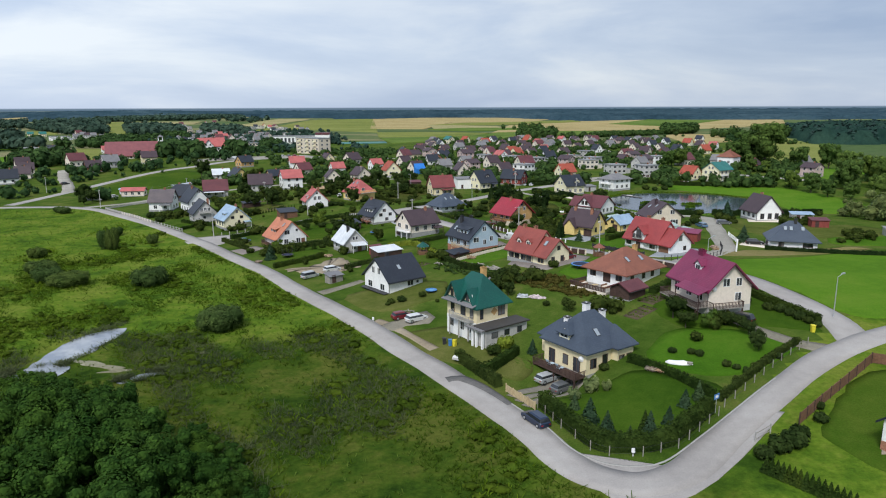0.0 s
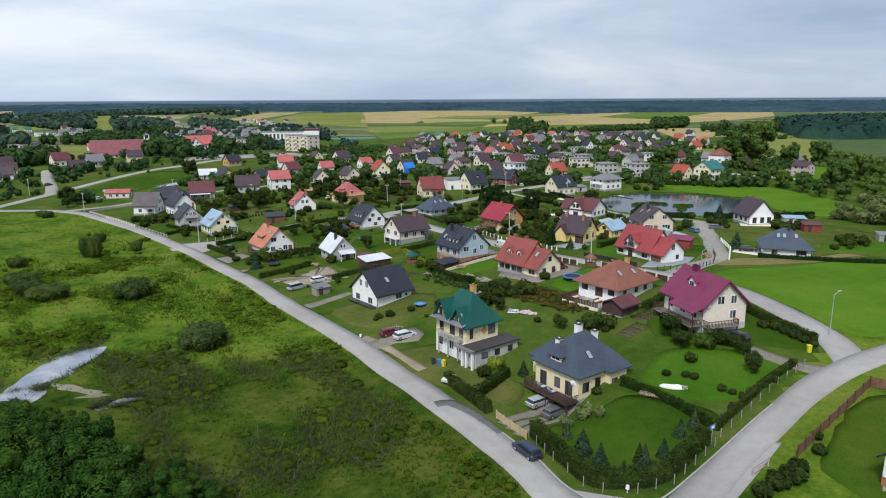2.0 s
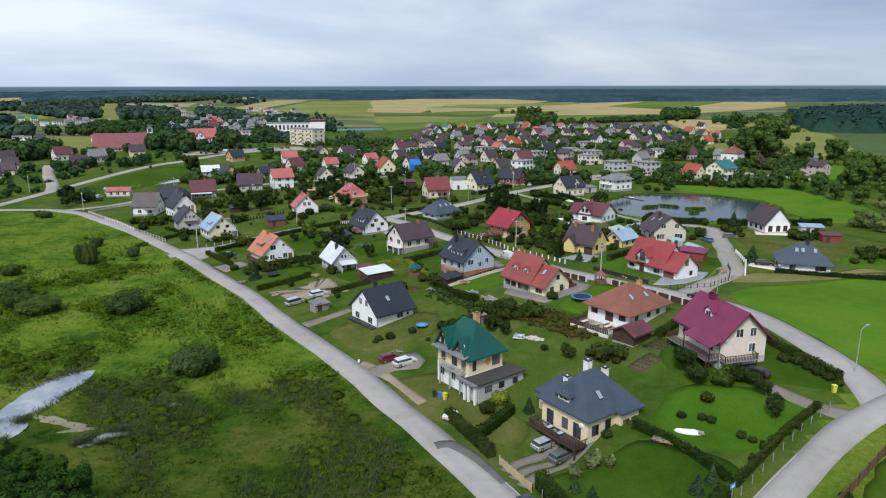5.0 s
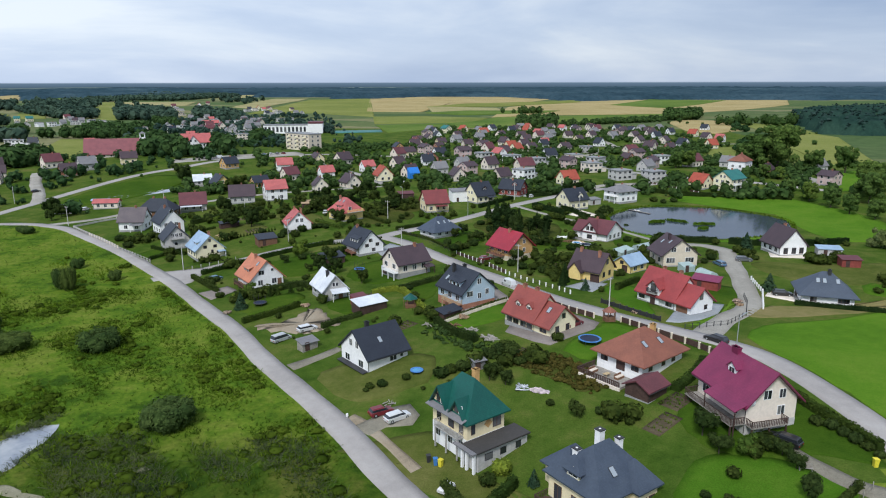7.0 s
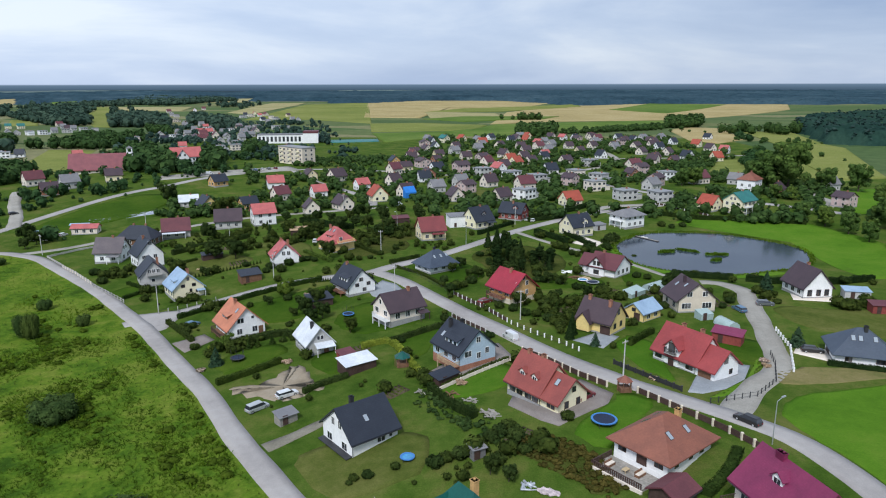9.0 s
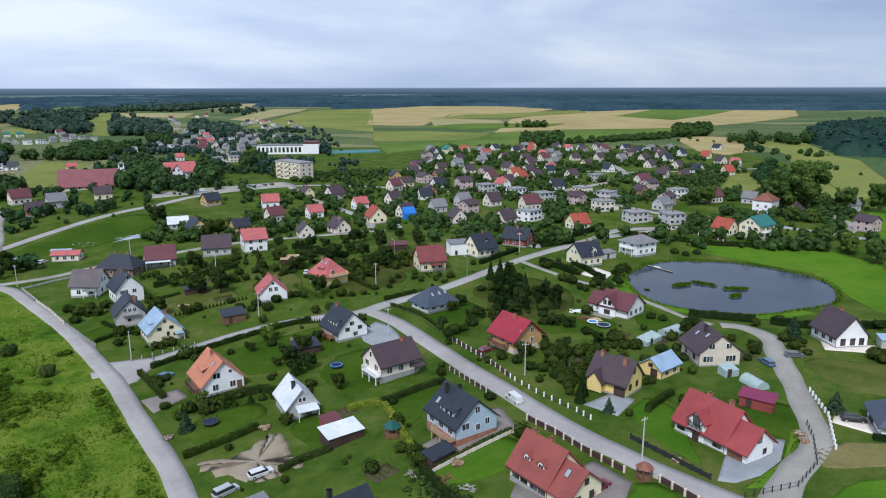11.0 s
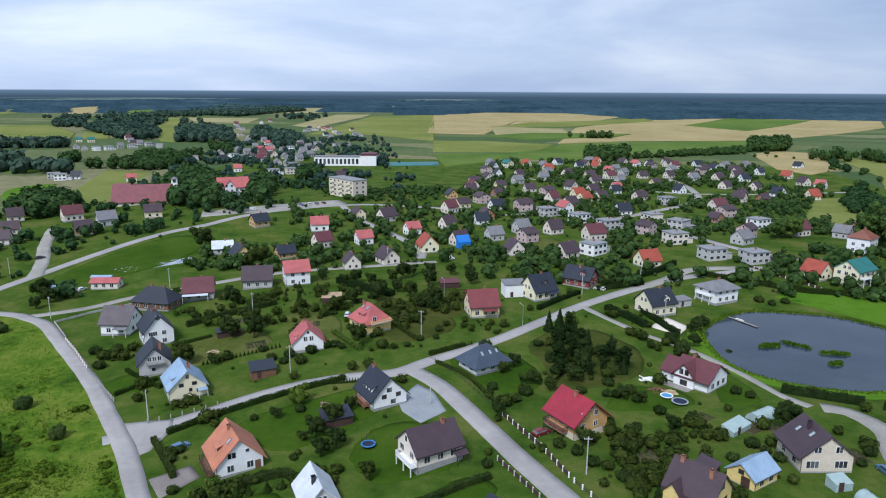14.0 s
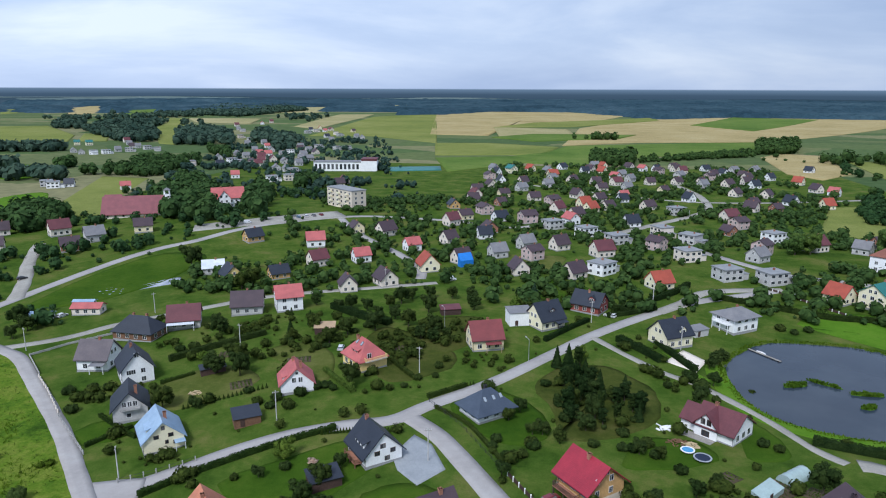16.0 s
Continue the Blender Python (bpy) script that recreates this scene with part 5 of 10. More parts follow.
def house(x, y, yaw, L, W, eave, ridge, wall, roof, label, hip=None, plinth=PLINTH, plinth_h=0.5, over=0.6, gover=0.5, wins="fblr", two=False, bars=1, wmat=None, wkey="w", chim=((0.12, 0.0),), chim_mat=None, sink=1.4, z=None, upper=True, name="house", category="house", group="", plain_far=False, recess=0.0):
    ob = thing(name, x, y, yaw, label, category, group, z)
    PLACES.append((x, y, 0.5 * math.hypot(L, W) + 0.4))
    body = bmesh.new()
    if hip is None:
        gable_body(body, L, W, eave, ridge, plinth_h)
    else:
        box(body, -L / 2, -W / 2, plinth_h, L / 2, W / 2, eave)
    part("wall", body, wall, ob)
    if recess:
        a, b, t = -L / 2 - 0.03, W / 2 + 0.03, plinth_h + 0.01
        part("plinth", boxes((a + recess, -b, -sink, -a, b, t), (a, -b, -sink, a + recess, -b + 0.35, t), (a, b - 0.35, -sink, a + recess, b, t), (a, -0.2, -sink, a + recess, 0.2, t), (a, -b + 0.35, t - 0.2, a + recess, -0.2, t), (a, 0.2, t - 0.2, a + recess, b - 0.35, t)), plinth, ob)
    else:
        part("plinth", boxes((-L / 2 - 0.03, -W / 2 - 0.03, -sink, L / 2 + 0.03, W / 2 + 0.03, plinth_h + 0.01)), plinth, ob)
    bm = bmesh.new()
    if hip is None:
        gable_roof(bm, L, W, eave, ridge, over, gover)
    else:
        hip_roof(bm, L, W, eave, ridge, hip, over)
    part("roof", bm, roof, ob)
    if hip is None and not plain_far:
        gutter(ob, L, W, eave, ridge, over, DARKMETAL)
    for t, v in chim:
        cy = v * W / 2
        zt = ridge - abs(v) * (ridge - eave)
        chimney(ob, t * L, cy, zt - 0.9, ridge + 0.9 - abs(v) * 0.5, chim_mat or BRICK)
    zw = [plinth_h + 0.55] + ([plinth_h + 3.3] if two else [])
    for side in wins:
        span = L if side in "fb" else W
        n = max(1, int((span - 1.6) / 2.7))
        for zz in zw:
            if zz + 1.3 > eave + (0.1 if side in "fb" else 0.5):
                continue
            for i in range(n):
                u = (i - (n - 1) / 2) * (span - 1.4) / n
                window(ob, side, u, zz, L, W, 1.25, min(1.35, eave - zz - 0.15), bars, wmat, wkey)
        if side in "lr" and hip is None and upper and ridge - eave > 2.4:
            for u in (0.0,) if plain_far else (-0.95, 0.95):
                window(ob, side, u, eave + 0.35, L, W, 0.95, 1.2, 0 if plain_far else 1, wmat, wkey)
    return ob


# the white house with the dark slate-blue roof
h = house(-21.9, 188.8, 43, 9.4, 9.6, 3.6, 7.7, WHITE, R_NAVY, "white house with a dark slate-blue gable roof", wins="", chim=((-0.08, 0.3),), chim_mat=DARKMETAL, over=0.7, plinth=WHITE, z=0.3)
for u in (-2.5, 2.4):
    window(h, "l", u, 1.1, 9.4, 9.6, 1.5, 1.3, 1)
for u in (-1.1, 1.1):
    window(h, "l", u, 4.5, 9.4, 9.6, 0.9, 1.3, 1)
window(h, "f", 1.2, 1.7, 9.4, 9.6, 1.5, 1.1, 1)
window(h, "f", 3.2, 2.0, 9.4, 9.6, 0.6, 0.6, 0)
for u in (-2.0, 1.6):
    window(h, "r", u, 1.2, 9.4, 9.6, 1.2, 1.3, 1)
skylight(h, -0.4, 0.45, "f", 9.6, 3.6, 7.7)
canopy(h, "l", 0, 0.75, 9.4, 9.6, 9.6, 1.2, DARKMETAL, None, 0.15)
part("cellar_entrance", boxes((-2.6, -6.2, -1.4, -0.2, -4.8, 0.9)), CONCRETE, h, "grey concrete cellar entrance")
# orange clay roof
h = house(-64.2, 245.0, 130, 10.4, 9.4, 2.9, 7.6, WHITE, R_ORANGE, "white house with an orange clay tiled roof", wins="lr", chim=((0.1, 0.1),), over=0.8, upper=False)
window(h, "l", -1.6, 3.9, 10.4, 9.4, 1.6, 1.2, 1)
window(h, "l", 1.6, 4.6, 10.4, 9.4, 0.7, 0.7, 0)
door(h, "l", 3.6, 10.4, 9.4)
shed_dormer(h, 0.4, "b", 9.4, 2.9, 7.6, BROWNWOOD, R_ORANGE, 4.2, 1.2, 0.22)
balcony(h, "b", 0.0, 0.6, 10.4, 9.4, 7.5, 1.8, DARKWOOD, BROWNWOOD, True)
skylight(h, -2.6, 0.7, "b", 9.4, 2.9, 7.6)
# bare metal roof
h = house(-41.0, 231.4, 123, 9.0, 6.4, 2.9, 6.4, GREYWALL, R_SILVER, "small grey house with a bare metal roof", wins="fbr", chim=((-0.15, 0.25),), chim_mat=DARKMETAL)
window(h, "l", -0.4, 3.7, 9.0, 6.4, 0.6, 0.9, 0)
window(h, "l", 0.5, 3.7, 9.0, 6.4, 0.6, 0.9, 0)
canopy(h, "l", 0.8, 2.9, 9.0, 6.4, 4.6, 2.2, R_SILVER, WHITEPLAST, 0.7)
door(h, "l", 1.4, 9.0, 6.4, mat=BROWNWOOD)
window(h, "l", -0.4, 1.0, 9.0, 6.4, 1.1, 1.1, 1)
# white house with brown roof
h = house(-22.8, 249.2, 40, 10.6, 8.4, 4.2, 7.8, PALE, R_BROWN, "cream-white house with an aubergine-brown gable roof", wins="fr", two=False, plinth_h=1.5, chim=((0.25, -0.1),))
for u in (-2.2, 2.0):
    window(h, "l", u, 2.6, 10.6, 8.4, 1.5, 1.3, 1)
window(h, "l", -0.4, 5.2, 10.6, 8.4, 0.8, 1.2, 0)
balcony(h, "l", 1.0, 1.9, 10.6, 8.4, 6.5, 1.6, WHITEPLAST, WHITE, True)
door(h, "l", -3.2, 10.6, 8.4, 2.2, 1.6, DARKWOOD, name="garage_door")
canopy(h, "f", 4.4, 2.9, 10.6, 8.4, 3.0, 1.8, R_BROWN, DARKWOOD, 0.5)
# pale blue house
h = house(-4.6, 219.0, 128, 10.0, 9.4, 4.0, 8.2, BLUEWALL, R_NAVY, "pale blue house with a dark slate roof and brick base", plinth=BRICK, plinth_h=1.4, wins="r", chim=((0.1, -0.05), (0.3, 0.3)), chim_mat=DARKMETAL, upper=False)
shed_dormer(h, -0.6, "b", 9.4, 4.0, 8.2, BLUEWALL, R_NAVY, 4.6, 1.2, 0.18, "pale blue dormer with a flat dark roof", 3)
for u, z0, w in ((-2.6, 3.0, 1.6), (2.4, 2.9, 0.9), (0.2, 2.2, 0.9), (0.1, 5.7, 1.0)):
    window(h, "l", u, z0, 10.0, 9.4, w, 1.2, 1)
for u in (-3.2, 0.0, 3.0):
    window(h, "b", u, 2.0, 10.0, 9.4, 1.3, 1.3, 1)
balcony(h, "b", 2.0, 1.5, 10.0, 9.4, 6.0, 1.8, PALEWOOD, BRICK, True)
skylight(h, 3.4, 0.35, "b", 9.4, 4.0, 8.2)
# two-part brick-red roof
h = house(10.2, 199.5, 131, 8.6, 8.0, 2.8, 7.2, LEMON, R_BRICK, "long cream house with a brick-red tiled roof", wins="r", chim=((-0.1, -0.05), (0.3, 0.0)), over=0.75)
for dx in (-1.8, 1.4):
    dormer(h, dx, "b", 8.0, 2.8, 7.2, PALE, R_BRICK, 1.5, 0.9, 0.25, 2.4)
for u in (-2.9, -1.0, 1.2, 3.0):
    window(h, "b", u, 0.6, 8.6, 8.0, 1.4, 1.6, 1, BROWNFRAME, "b")
wing = bmesh.new()
gable_body(wing, 4.4, 7.4, 2.7, 5.9, 0.4)
w_m = pose(-6.45, 0.2, 0)
wp = part("wing", wing, LEMON, h, "", w_m)
bm = bmesh.new()
gable_roof(bm, 4.4, 7.4, 2.7, 5.9, 0.8, 0.6, 0.2, None, 2.3)
part("wing_roof", bm, R_BRICK, wp)
part("wing_plinth", boxes((-2.23, -3.73, -1.4, 2.23, 3.73, 0.41)), PLINTH, wp)
for u in (-1.6, 1.4):
    window(wp, "l", u, 0.9, 4.4, 7.4, 0.9, 1.2, 0, BROWNFRAME, "b")
window(wp, "l", 0.2, 3.6, 4.4, 7.4, 0.8, 0.9, 0, BROWNFRAME, "b")
window(wp, "b", 0.4, 0.8, 4.4, 7.4, 1.8, 1.4, 1, PALEWOOD, "p")
skylight(wp, 0.2, 0.6, "b", 7.4, 2.7, 5.9)
# terracotta hip roof
h = house(27.8, 177.8, 43, 11.8, 9.4, 2.8, 6.3, WHITE, R_TERRA, "white bungalow with a terracotta hipped roof", hip=1.6, wins="", chim=(), over=1.0, z=6.5, plinth=WHITE, plinth_h=0.1, sink=1.6)
chimney(h, 2.4, -0.7, 5.2, 6.75, OCHRE, 0.4, "short brown chimney")
for u in (-3.6, 0.2, 3.2):
    window(h, "f", u, 0.8, 11.8, 9.4, 0.9, 1.5, 0, BROWNFRAME, "b")
for u in (-3.2, 3.2):
    window(h, "l", u, 0.9, 11.8, 9.4, 1.3, 1.4, 1, BROWNFRAME, "b")
door(h, "l", 0.3, 11.8, 9.4, 1.6, 2.1, DARKWOOD)
for px, py, sd in ((-2.6, 0.45, "f"), (1.6, 0.40, "f"), (-1.5, 0.5, "b"), (3.0, 0.3, "b")):
    skylight(h, px, py, sd, 9.4, 2.8, 6.3)
part("deck", boxes((-10.6, -3.6, -2.0, -5.9, 5.2, -0.75)), GREYWOOD, h, "weathered timber deck")
bm = bmesh.new()
for i in range(24):
    yy = -3.6 + i * 0.38
    box(bm, -10.6, yy, -0.75, -10.5, yy + 0.20, 0.15)
for i in range(13):
    box(bm, -10.6 + i * 0.38, 5.1, -0.75, -10.4 + i * 0.38, 5.2, 0.15)
box(bm, -10.62, -3.6, 0.11, -10.48, 5.2, 0.21)
box(bm, -10.6, 5.08, 0.11, -5.9, 5.22, 0.21)
part("railing", bm, DARKWOOD, h, "dark timber railing")
part("footing", boxes((-10.9, -3.9, -2.2, -10.62, 5.5, -0.70)), PALE, h)
c, si = math.cos(radians(43)), math.sin(radians(43))
for x, y, n, text in ((-8.6, 3.4, "garden_sofa", "brown rattan garden sofa on a deck"), (-7.4, -1.2, "garden_sofa", "brown rattan garden sofa on a deck")):
    ob = thing(n, 27.8 + x * c - y * si, 177.8 + x * si + y * c, 43, text, "sofa", "deck furniture", 5.75)
    part("base", boxes((-0.9, -0.4, 0.0, 0.9, 0.4, 0.38)), BROWNWOOD, ob)
    part("backrest", boxes((-0.9, 0.28, 0.38, 0.9, 0.42, 0.8)), BROWNWOOD, ob)
    part("cushion", boxes((-0.85, -0.36, 0.38, 0.85, 0.27, 0.5)), PALE, ob)
ob = thing("garden_table", 27.8 - 8.2 * c - 0.8 * si, 177.8 - 8.2 * si + 0.8 * c, 43, "low pale garden table on a deck", "table", "", 5.75)
part("tabletop", boxes((-0.6, -0.4, 0.42, 0.6, 0.4, 0.48)), PALEWOOD, ob)
for sx in (-0.52, 0.46):
    for sy in (-0.34, 0.28):
        part("leg", boxes((sx, sy, 0.0, sx + 0.06, sy + 0.06, 0.42)), PALEWOOD, ob)
h = house(26.4, 165.9, 43, 5.0, 4.4, 1.9, 3.0, DARKWOOD, R_MAROON, "low dark shed with a maroon sheet roof", wins="", chim=(), plinth_h=0.1, over=0.4, name="shed", category="shed")
# red roof with front gable
h = house(42.4, 217.2, 126, 10.8, 8.2, 2.8, 7.4, WHITE, R_CRIMSON, "white house with a crimson-red roof and a small balcony gable", wins="fr", chim=((0.15, -0.1), (-0.25, -0.2)), over=0.7)
part("front_gable", (lambda bm: (gable_body(bm, 3.0, 3.4, 4.4, 6.0, 0.5), bm)[1])(bmesh.new()), WHITE, h, "", pose(0.4, 3.0, 0, 0, 0, 90))
bm = bmesh.new()
gable_roof(bm, 3.0, 3.4, 4.4, 6.0, 0.4, 0.5, 0.18, -4.4, 2.0)
part("front_gable_roof", bm, R_CRIMSON, h, "", pose(0.4, 3.0, 0, 0, 0, 90))
window(h, "b", -0.4, 3.3, 10.8, 9.1, 1.4, 1.9, 1, BROWNFRAME, "b")
balcony(h, "b", -0.4, 3.1, 10.8, 9.0, 2.6, 0.9, DARKMETAL)
door(h, "b", -0.4, 10.8, 9.1, 1.2, 2.1, DARKWOOD)
for u in (-4.0, 3.8):
    window(h, "b", u, 0.9, 10.8, 8.2, 1.5, 1.4, 1, BROWNFRAME, "b")
wing = bmesh.new()
gable_body(wing, 4.4, 7.6, 2.7, 5.9, 0.3)
wp = part("garage_wing", wing, WHITE, h, "", pose(-7.5, 0.35, 0))
bm = bmesh.new()
gable_roof(bm, 4.4, 7.6, 2.7, 5.9, 0.7, 0.6, 0.2, None, 2.2)
part("wing_roof", bm, R_CRIMSON, wp)
part("wing_plinth", boxes((-2.23, -3.83, -1.4, 2.23, 3.83, 0.31)), PLINTH, wp)
door(wp, "b", 0.0, 4.4, 7.6, 2.8, 2.2, BROWNWOOD, name="garage_door")
window(wp, "l", -0.3, 3.5, 4.4, 7.6, 1.0, 1.2, 0, BROWNFRAME, "b")
window(wp, "l", 1.4, 1.0, 4.4, 7.6, 0.9, 0.9, 0, BROWNFRAME, "b")
# yellow house
h = house(28.0, 238.6, 142, 8.8, 7.4, 3.4, 7.2, YELLOW, R_BROWN, "yellow house with an aubergine-brown roof", wins="fr", chim=((0.35, 0.1), (-0.3, 0.25)), over=0.7)
for u, z0 in ((-1.6, 1.4), (1.4, 1.4), (0.0, 4.6)):
    window(h, "l", u, z0, 8.8, 7.4, 1.0, 1.2, 0, BROWNFRAME, "b")
part("side_wing", (lambda bm: (gable_body(bm, 2.6, 3.4, 2.8, 4.8, 0.4), bm)[1])(bmesh.new()), YELLOW, h, "", pose(2.2, 3.9, 0, 0, 0, 90))
bm = bmesh.new()
gable_roof(bm, 2.6, 3.4, 2.8, 4.8, 0.5, 0.4, 0.18, -2.6, 1.7)
part("side_wing_roof", bm, R_BROWN, h, "", pose(2.2, 3.9, 0, 0, 0, 90))
door(h, "b", 3.0, 8.8, 7.4, 2.4, 2.1, DARKWOOD, name="garage_door")
# yellow-framed outbuilding with a metal roof
h = house(39.9, 248.6, 43, 7.4, 5.8, 2.3, 4.4, YELLOW, R_SKY, "small yellow outbuilding with a pale metal roof", wins="f", chim=(), plinth_h=0.2, name="shed", category="shed", over=0.4)
window(h, "l", 0, 2.4, 7.4, 5.8, 1.0, 0.8, 0, BROWNFRAME, "b")
door(h, "l", 1.0, 7.4, 5.8, 1.6, 2.0, DARKWOOD)
# broad cream house by the lane
h = house(54.2, 258.5, 100, 9.6, 10.0, 3.8, 7.8, BEIGE, R_BROWN, "broad beige house with an aubergine-brown roof", wins="br", chim=((0.05, 0.25),), chim_mat=R_BROWN, over=0.9, upper=True)
for u in (-2.9, 2.7):
    window(h, "l", u, 1.3, 9.6, 10.0, 2.4, 1.4, 2)
    window(h, "l", u * 0.75, 4.5, 9.6, 10.0, 1.3, 1.2, 1)
skylight(h, -1.5, 0.65, "b", 10.0, 3.8, 7.8)
skylight(h, 2.2, 0.5, "b", 10.0, 3.8, 7.8)
# white bungalow with a grey hip
h = house(80.5, 223.4, -14, 11.0, 9.6, 2.9, 7.0, WHITE, R_GREY, "white bungalow with a slate-grey hipped roof", hip=1.8, wins="", chim=((0.05, -0.12),), chim_mat=DARKMETAL, over=0.9)
for u in (-3.0, 2.8, 3.8):
    window(h, "f", u, 1.1, 11.0, 9.6, 1.2, 0.9, 1, BROWNFRAME, "b")
door(h, "l", -2, 11.0, 9.6, 2.6, 2.1, DARKWOOD, name="garage_door")
for px, sd in ((-2.0, "f"), (-0.6, "f"), (2.2, "f")):
    skylight(h, px, 0.55, sd, 9.6, 2.9, 7.0)
# white house beyond the lane
h = house(91, 272.5, 100, 10.0, 8.4, 3.2, 8.0, WHITE, R_BROWN, "white house with an aubergine-brown roof near the pond", wins="fbr", chim=((0.1, -0.1),), upper=True)
for u in (-2.4, 0.2, 2.6):
    window(h, "l", u, 0.8, 10, 8.4, 1.2, 1.7, 1, BROWNFRAME, "b")
# grey villa
h = house(15.7, 143.6, 39, 9.5, 9.1, 4.2, 8.5, CREAM, R_GREY, "cream villa with a steel-grey hipped roof and raised veranda", hip=3.0, wins="", chim=(), over=0.65, plinth=CONCRETE, plinth_h=0.3, z=0.8, recess=3.4, sink=3.4)
for cx, cy, zt, k in ((-2.5, 1.9, 7.6, 0.40), (1.2, 1.4, 9.4, 0.46), (3.2, -0.2, 8.3, 0.40)):
    ch = chimney(h, cx, cy, zt - 2.6, zt, WHITE, k)
    part("cap", boxes((cx - k - 0.1, cy - k - 0.1, zt, cx + k + 0.1, cy + k + 0.1, zt + 0.12)), DARKMETAL, ch)
window(h, "f", -3.2, 1.2, 9.5, 9.1, 1.2, 1.4, 1, BROWNFRAME, "b")
window(h, "f", -0.6, 0.9, 9.5, 9.1, 1.0, 1.9, 0, BROWNFRAME, "b")
for u, w in ((-2.8, 1.2), (2.6, 1.3)):
    window(h, "l", u, 0.4, 9.5, 9.1, w, 2.1, 1, BROWNFRAME, "b")
window(h, "l", 0.2, 0.9, 9.5, 9.1, 1.0, 1.5, 0, BROWNFRAME, "b")
balcony(h, "l", 0.0, 0.2, 9.5, 9.1, 9.3, 2.5, DARKWOOD, DARKWOOD, True, 3.2)
for u in (-3.0, 3.0):
    door(h, "l", u, 2.72, 9.1, 2.7, 2.0, DARKMETAL, z=-2.3, name="garage_door")
bm = bmesh.new()
gable_body(bm, 2.6, 2.2, 6.0, 6.5, 4.4)
dm = part("roof_dormer", bm, LEMON, h, "", pose(-3.3, 0.4, 0))
bm = bmesh.new()
hip_roof(bm, 2.9, 2.2, 6.0, 7.1, 1.6, 0.4, 0.14)
part("roof_dormer_roof", bm, R_GREY, dm, "", pose(0.1, 0, 0))
window_at(h, pose(-4.61, 0.4, 5.15, 0, 0, -90), 1.5, 0.7, 1)
part("bay", boxes((0.9, -5.7, -1.6, 4.6, -4.4, 4.2)), CREAM, h)
bm = bmesh.new()
hip_roof(bm, 3.7, 5.0, 4.2, 6.6, 0.3, 0.6)
part("bay_roof", bm, R_GREY, h, "", pose(2.75, -3.2, 0))
window(h, "f", 1.9, 1.0, 9.5, 11.42, 1.1, 1.5, 1, BROWNFRAME, "b")
window(h, "f", 3.6, 1.0, 9.5, 11.42, 1.0, 1.5, 0, BROWNFRAME, "b")
part("rear_wing", boxes((-3.4, 4.4, -0.5, 1.4, 6.6, 4.1)), CREAM, h)
bm = bmesh.new()
hip_roof(bm, 4.8, 5.0, 4.1, 6.5, 1.2, 0.6)
part("rear_wing_roof", bm, R_GREY, h, "", pose(-1.0, 4.1, 0))
for px, sd, tt in ((-0.9, "f", 0.36), (3.1, "f", 0.30), (2.4, "b", 0.4)):
    skylight(h, px, tt, sd, 9.1, 4.2, 8.5)
for i in range(10):
    part("step", boxes((-4.4 + i * 0.38, -6.4, -2.6, -4.02 + i * 0.38, -4.6, -1.2 + i * 0.15)), CONCRETE, h, "worn concrete step")
part("cheek_wall", boxes((-4.7, -6.75, -2.6, -0.6, -6.4, -0.6)), CONCRETE, h)
bm = bmesh.new()
bmesh.ops.create_cone(bm, segments=14, radius1=0.45, radius2=0.1, depth=0.14, cap_ends=True)
part("dish", bm, WHITEPLAST, h, "white satellite dish", pose(-4.95, -3.6, 2.7, 0, -90, 20))
# sun lounger and pots on the veranda
for n, x, y, text in (("deck_chair", -5.9, 1.8, "blue-grey deck chair on the veranda"), ("deck_chair", -6.0, -0.4, "blue-grey deck chair on the veranda")):
    c, si = math.cos(radians(39)), math.sin(radians(39))
    ob = thing(n, 15.7 + x * c - y * si, 143.6 + x * si + y * c, 129, text, "chair", "deck chairs", 1.0)
    part("seat", boxes((-0.3, -0.6, 0.3, 0.3, 0.5, 0.38)), BLUEWALL, ob)
    bm = boxes((-0.3, 0.0, 0.0, 0.3, 0.06, 0.9))
    part("backrest", bm, BLUEWALL, ob, "", pose(0, 0.5, 0.36, -25, 0, 0))
    for sx in (-0.26, 0.22):
        for sy in (-0.56, 0.42):
            part("leg", boxes((sx, sy, 0, sx + 0.04, sy + 0.04, 0.3)), DARKMETAL, ob)
# magenta roof
h = house(39.7, 160.0, 108.6, 11.2, 8.4, 4.85, 8.9, PALE, R_MAG, "pale beige house with a magenta-red sheet roof", wins="fr", chim=((0.20, 0.05), (0.26, 0.05)), chim_mat=R_MAG, over=0.8, gover=0.85, plinth_h=1.5, plinth=GREYWALL, upper=False, z=6.0)
for u, z0, w in ((-0.9, 5.0, 1.2), (1.6, 5.0, 1.0), (1.6, 2.4, 1.1)):
    window(h, "l", u, z0, 11.2, 8.4, w, 1.3, 1)
balcony(h, "l", -1.2, 1.55, 11.2, 8.4, 6.0, 1.5, DARKWOOD, GREYWOOD, True)
balcony(h, "b", 0, 1.55, 11.2, 8.4, 11.0, 2.4, DARKWOOD, GREYWOOD, True)
for u in (-3.6, 0, 3.2):
    window(h, "b", u, 2.3, 11.2, 8.4, 1.4, 1.4, 1)
dormer(h, 0.4, "b", 8.4, 4.85, 8.9, WHITE, R_MAG, 1.8, 1.1, 0.42, 2.4)
canopy(h, "b", 2.7, 4.86, 11.2, 8.4, 7.1, 2.5, R_MAG, DARKWOOD, 0.95)
part("dish", (lambda bm: (bmesh.ops.create_cone(bm, segments=14, radius1=0.42, radius2=0.1, depth=0.14, cap_ends=True), bm)[1])(bmesh.new()), WHITEPLAST, h, "white satellite dish", pose(-5.75, 3.2, 4.6, 0, -90, 0))
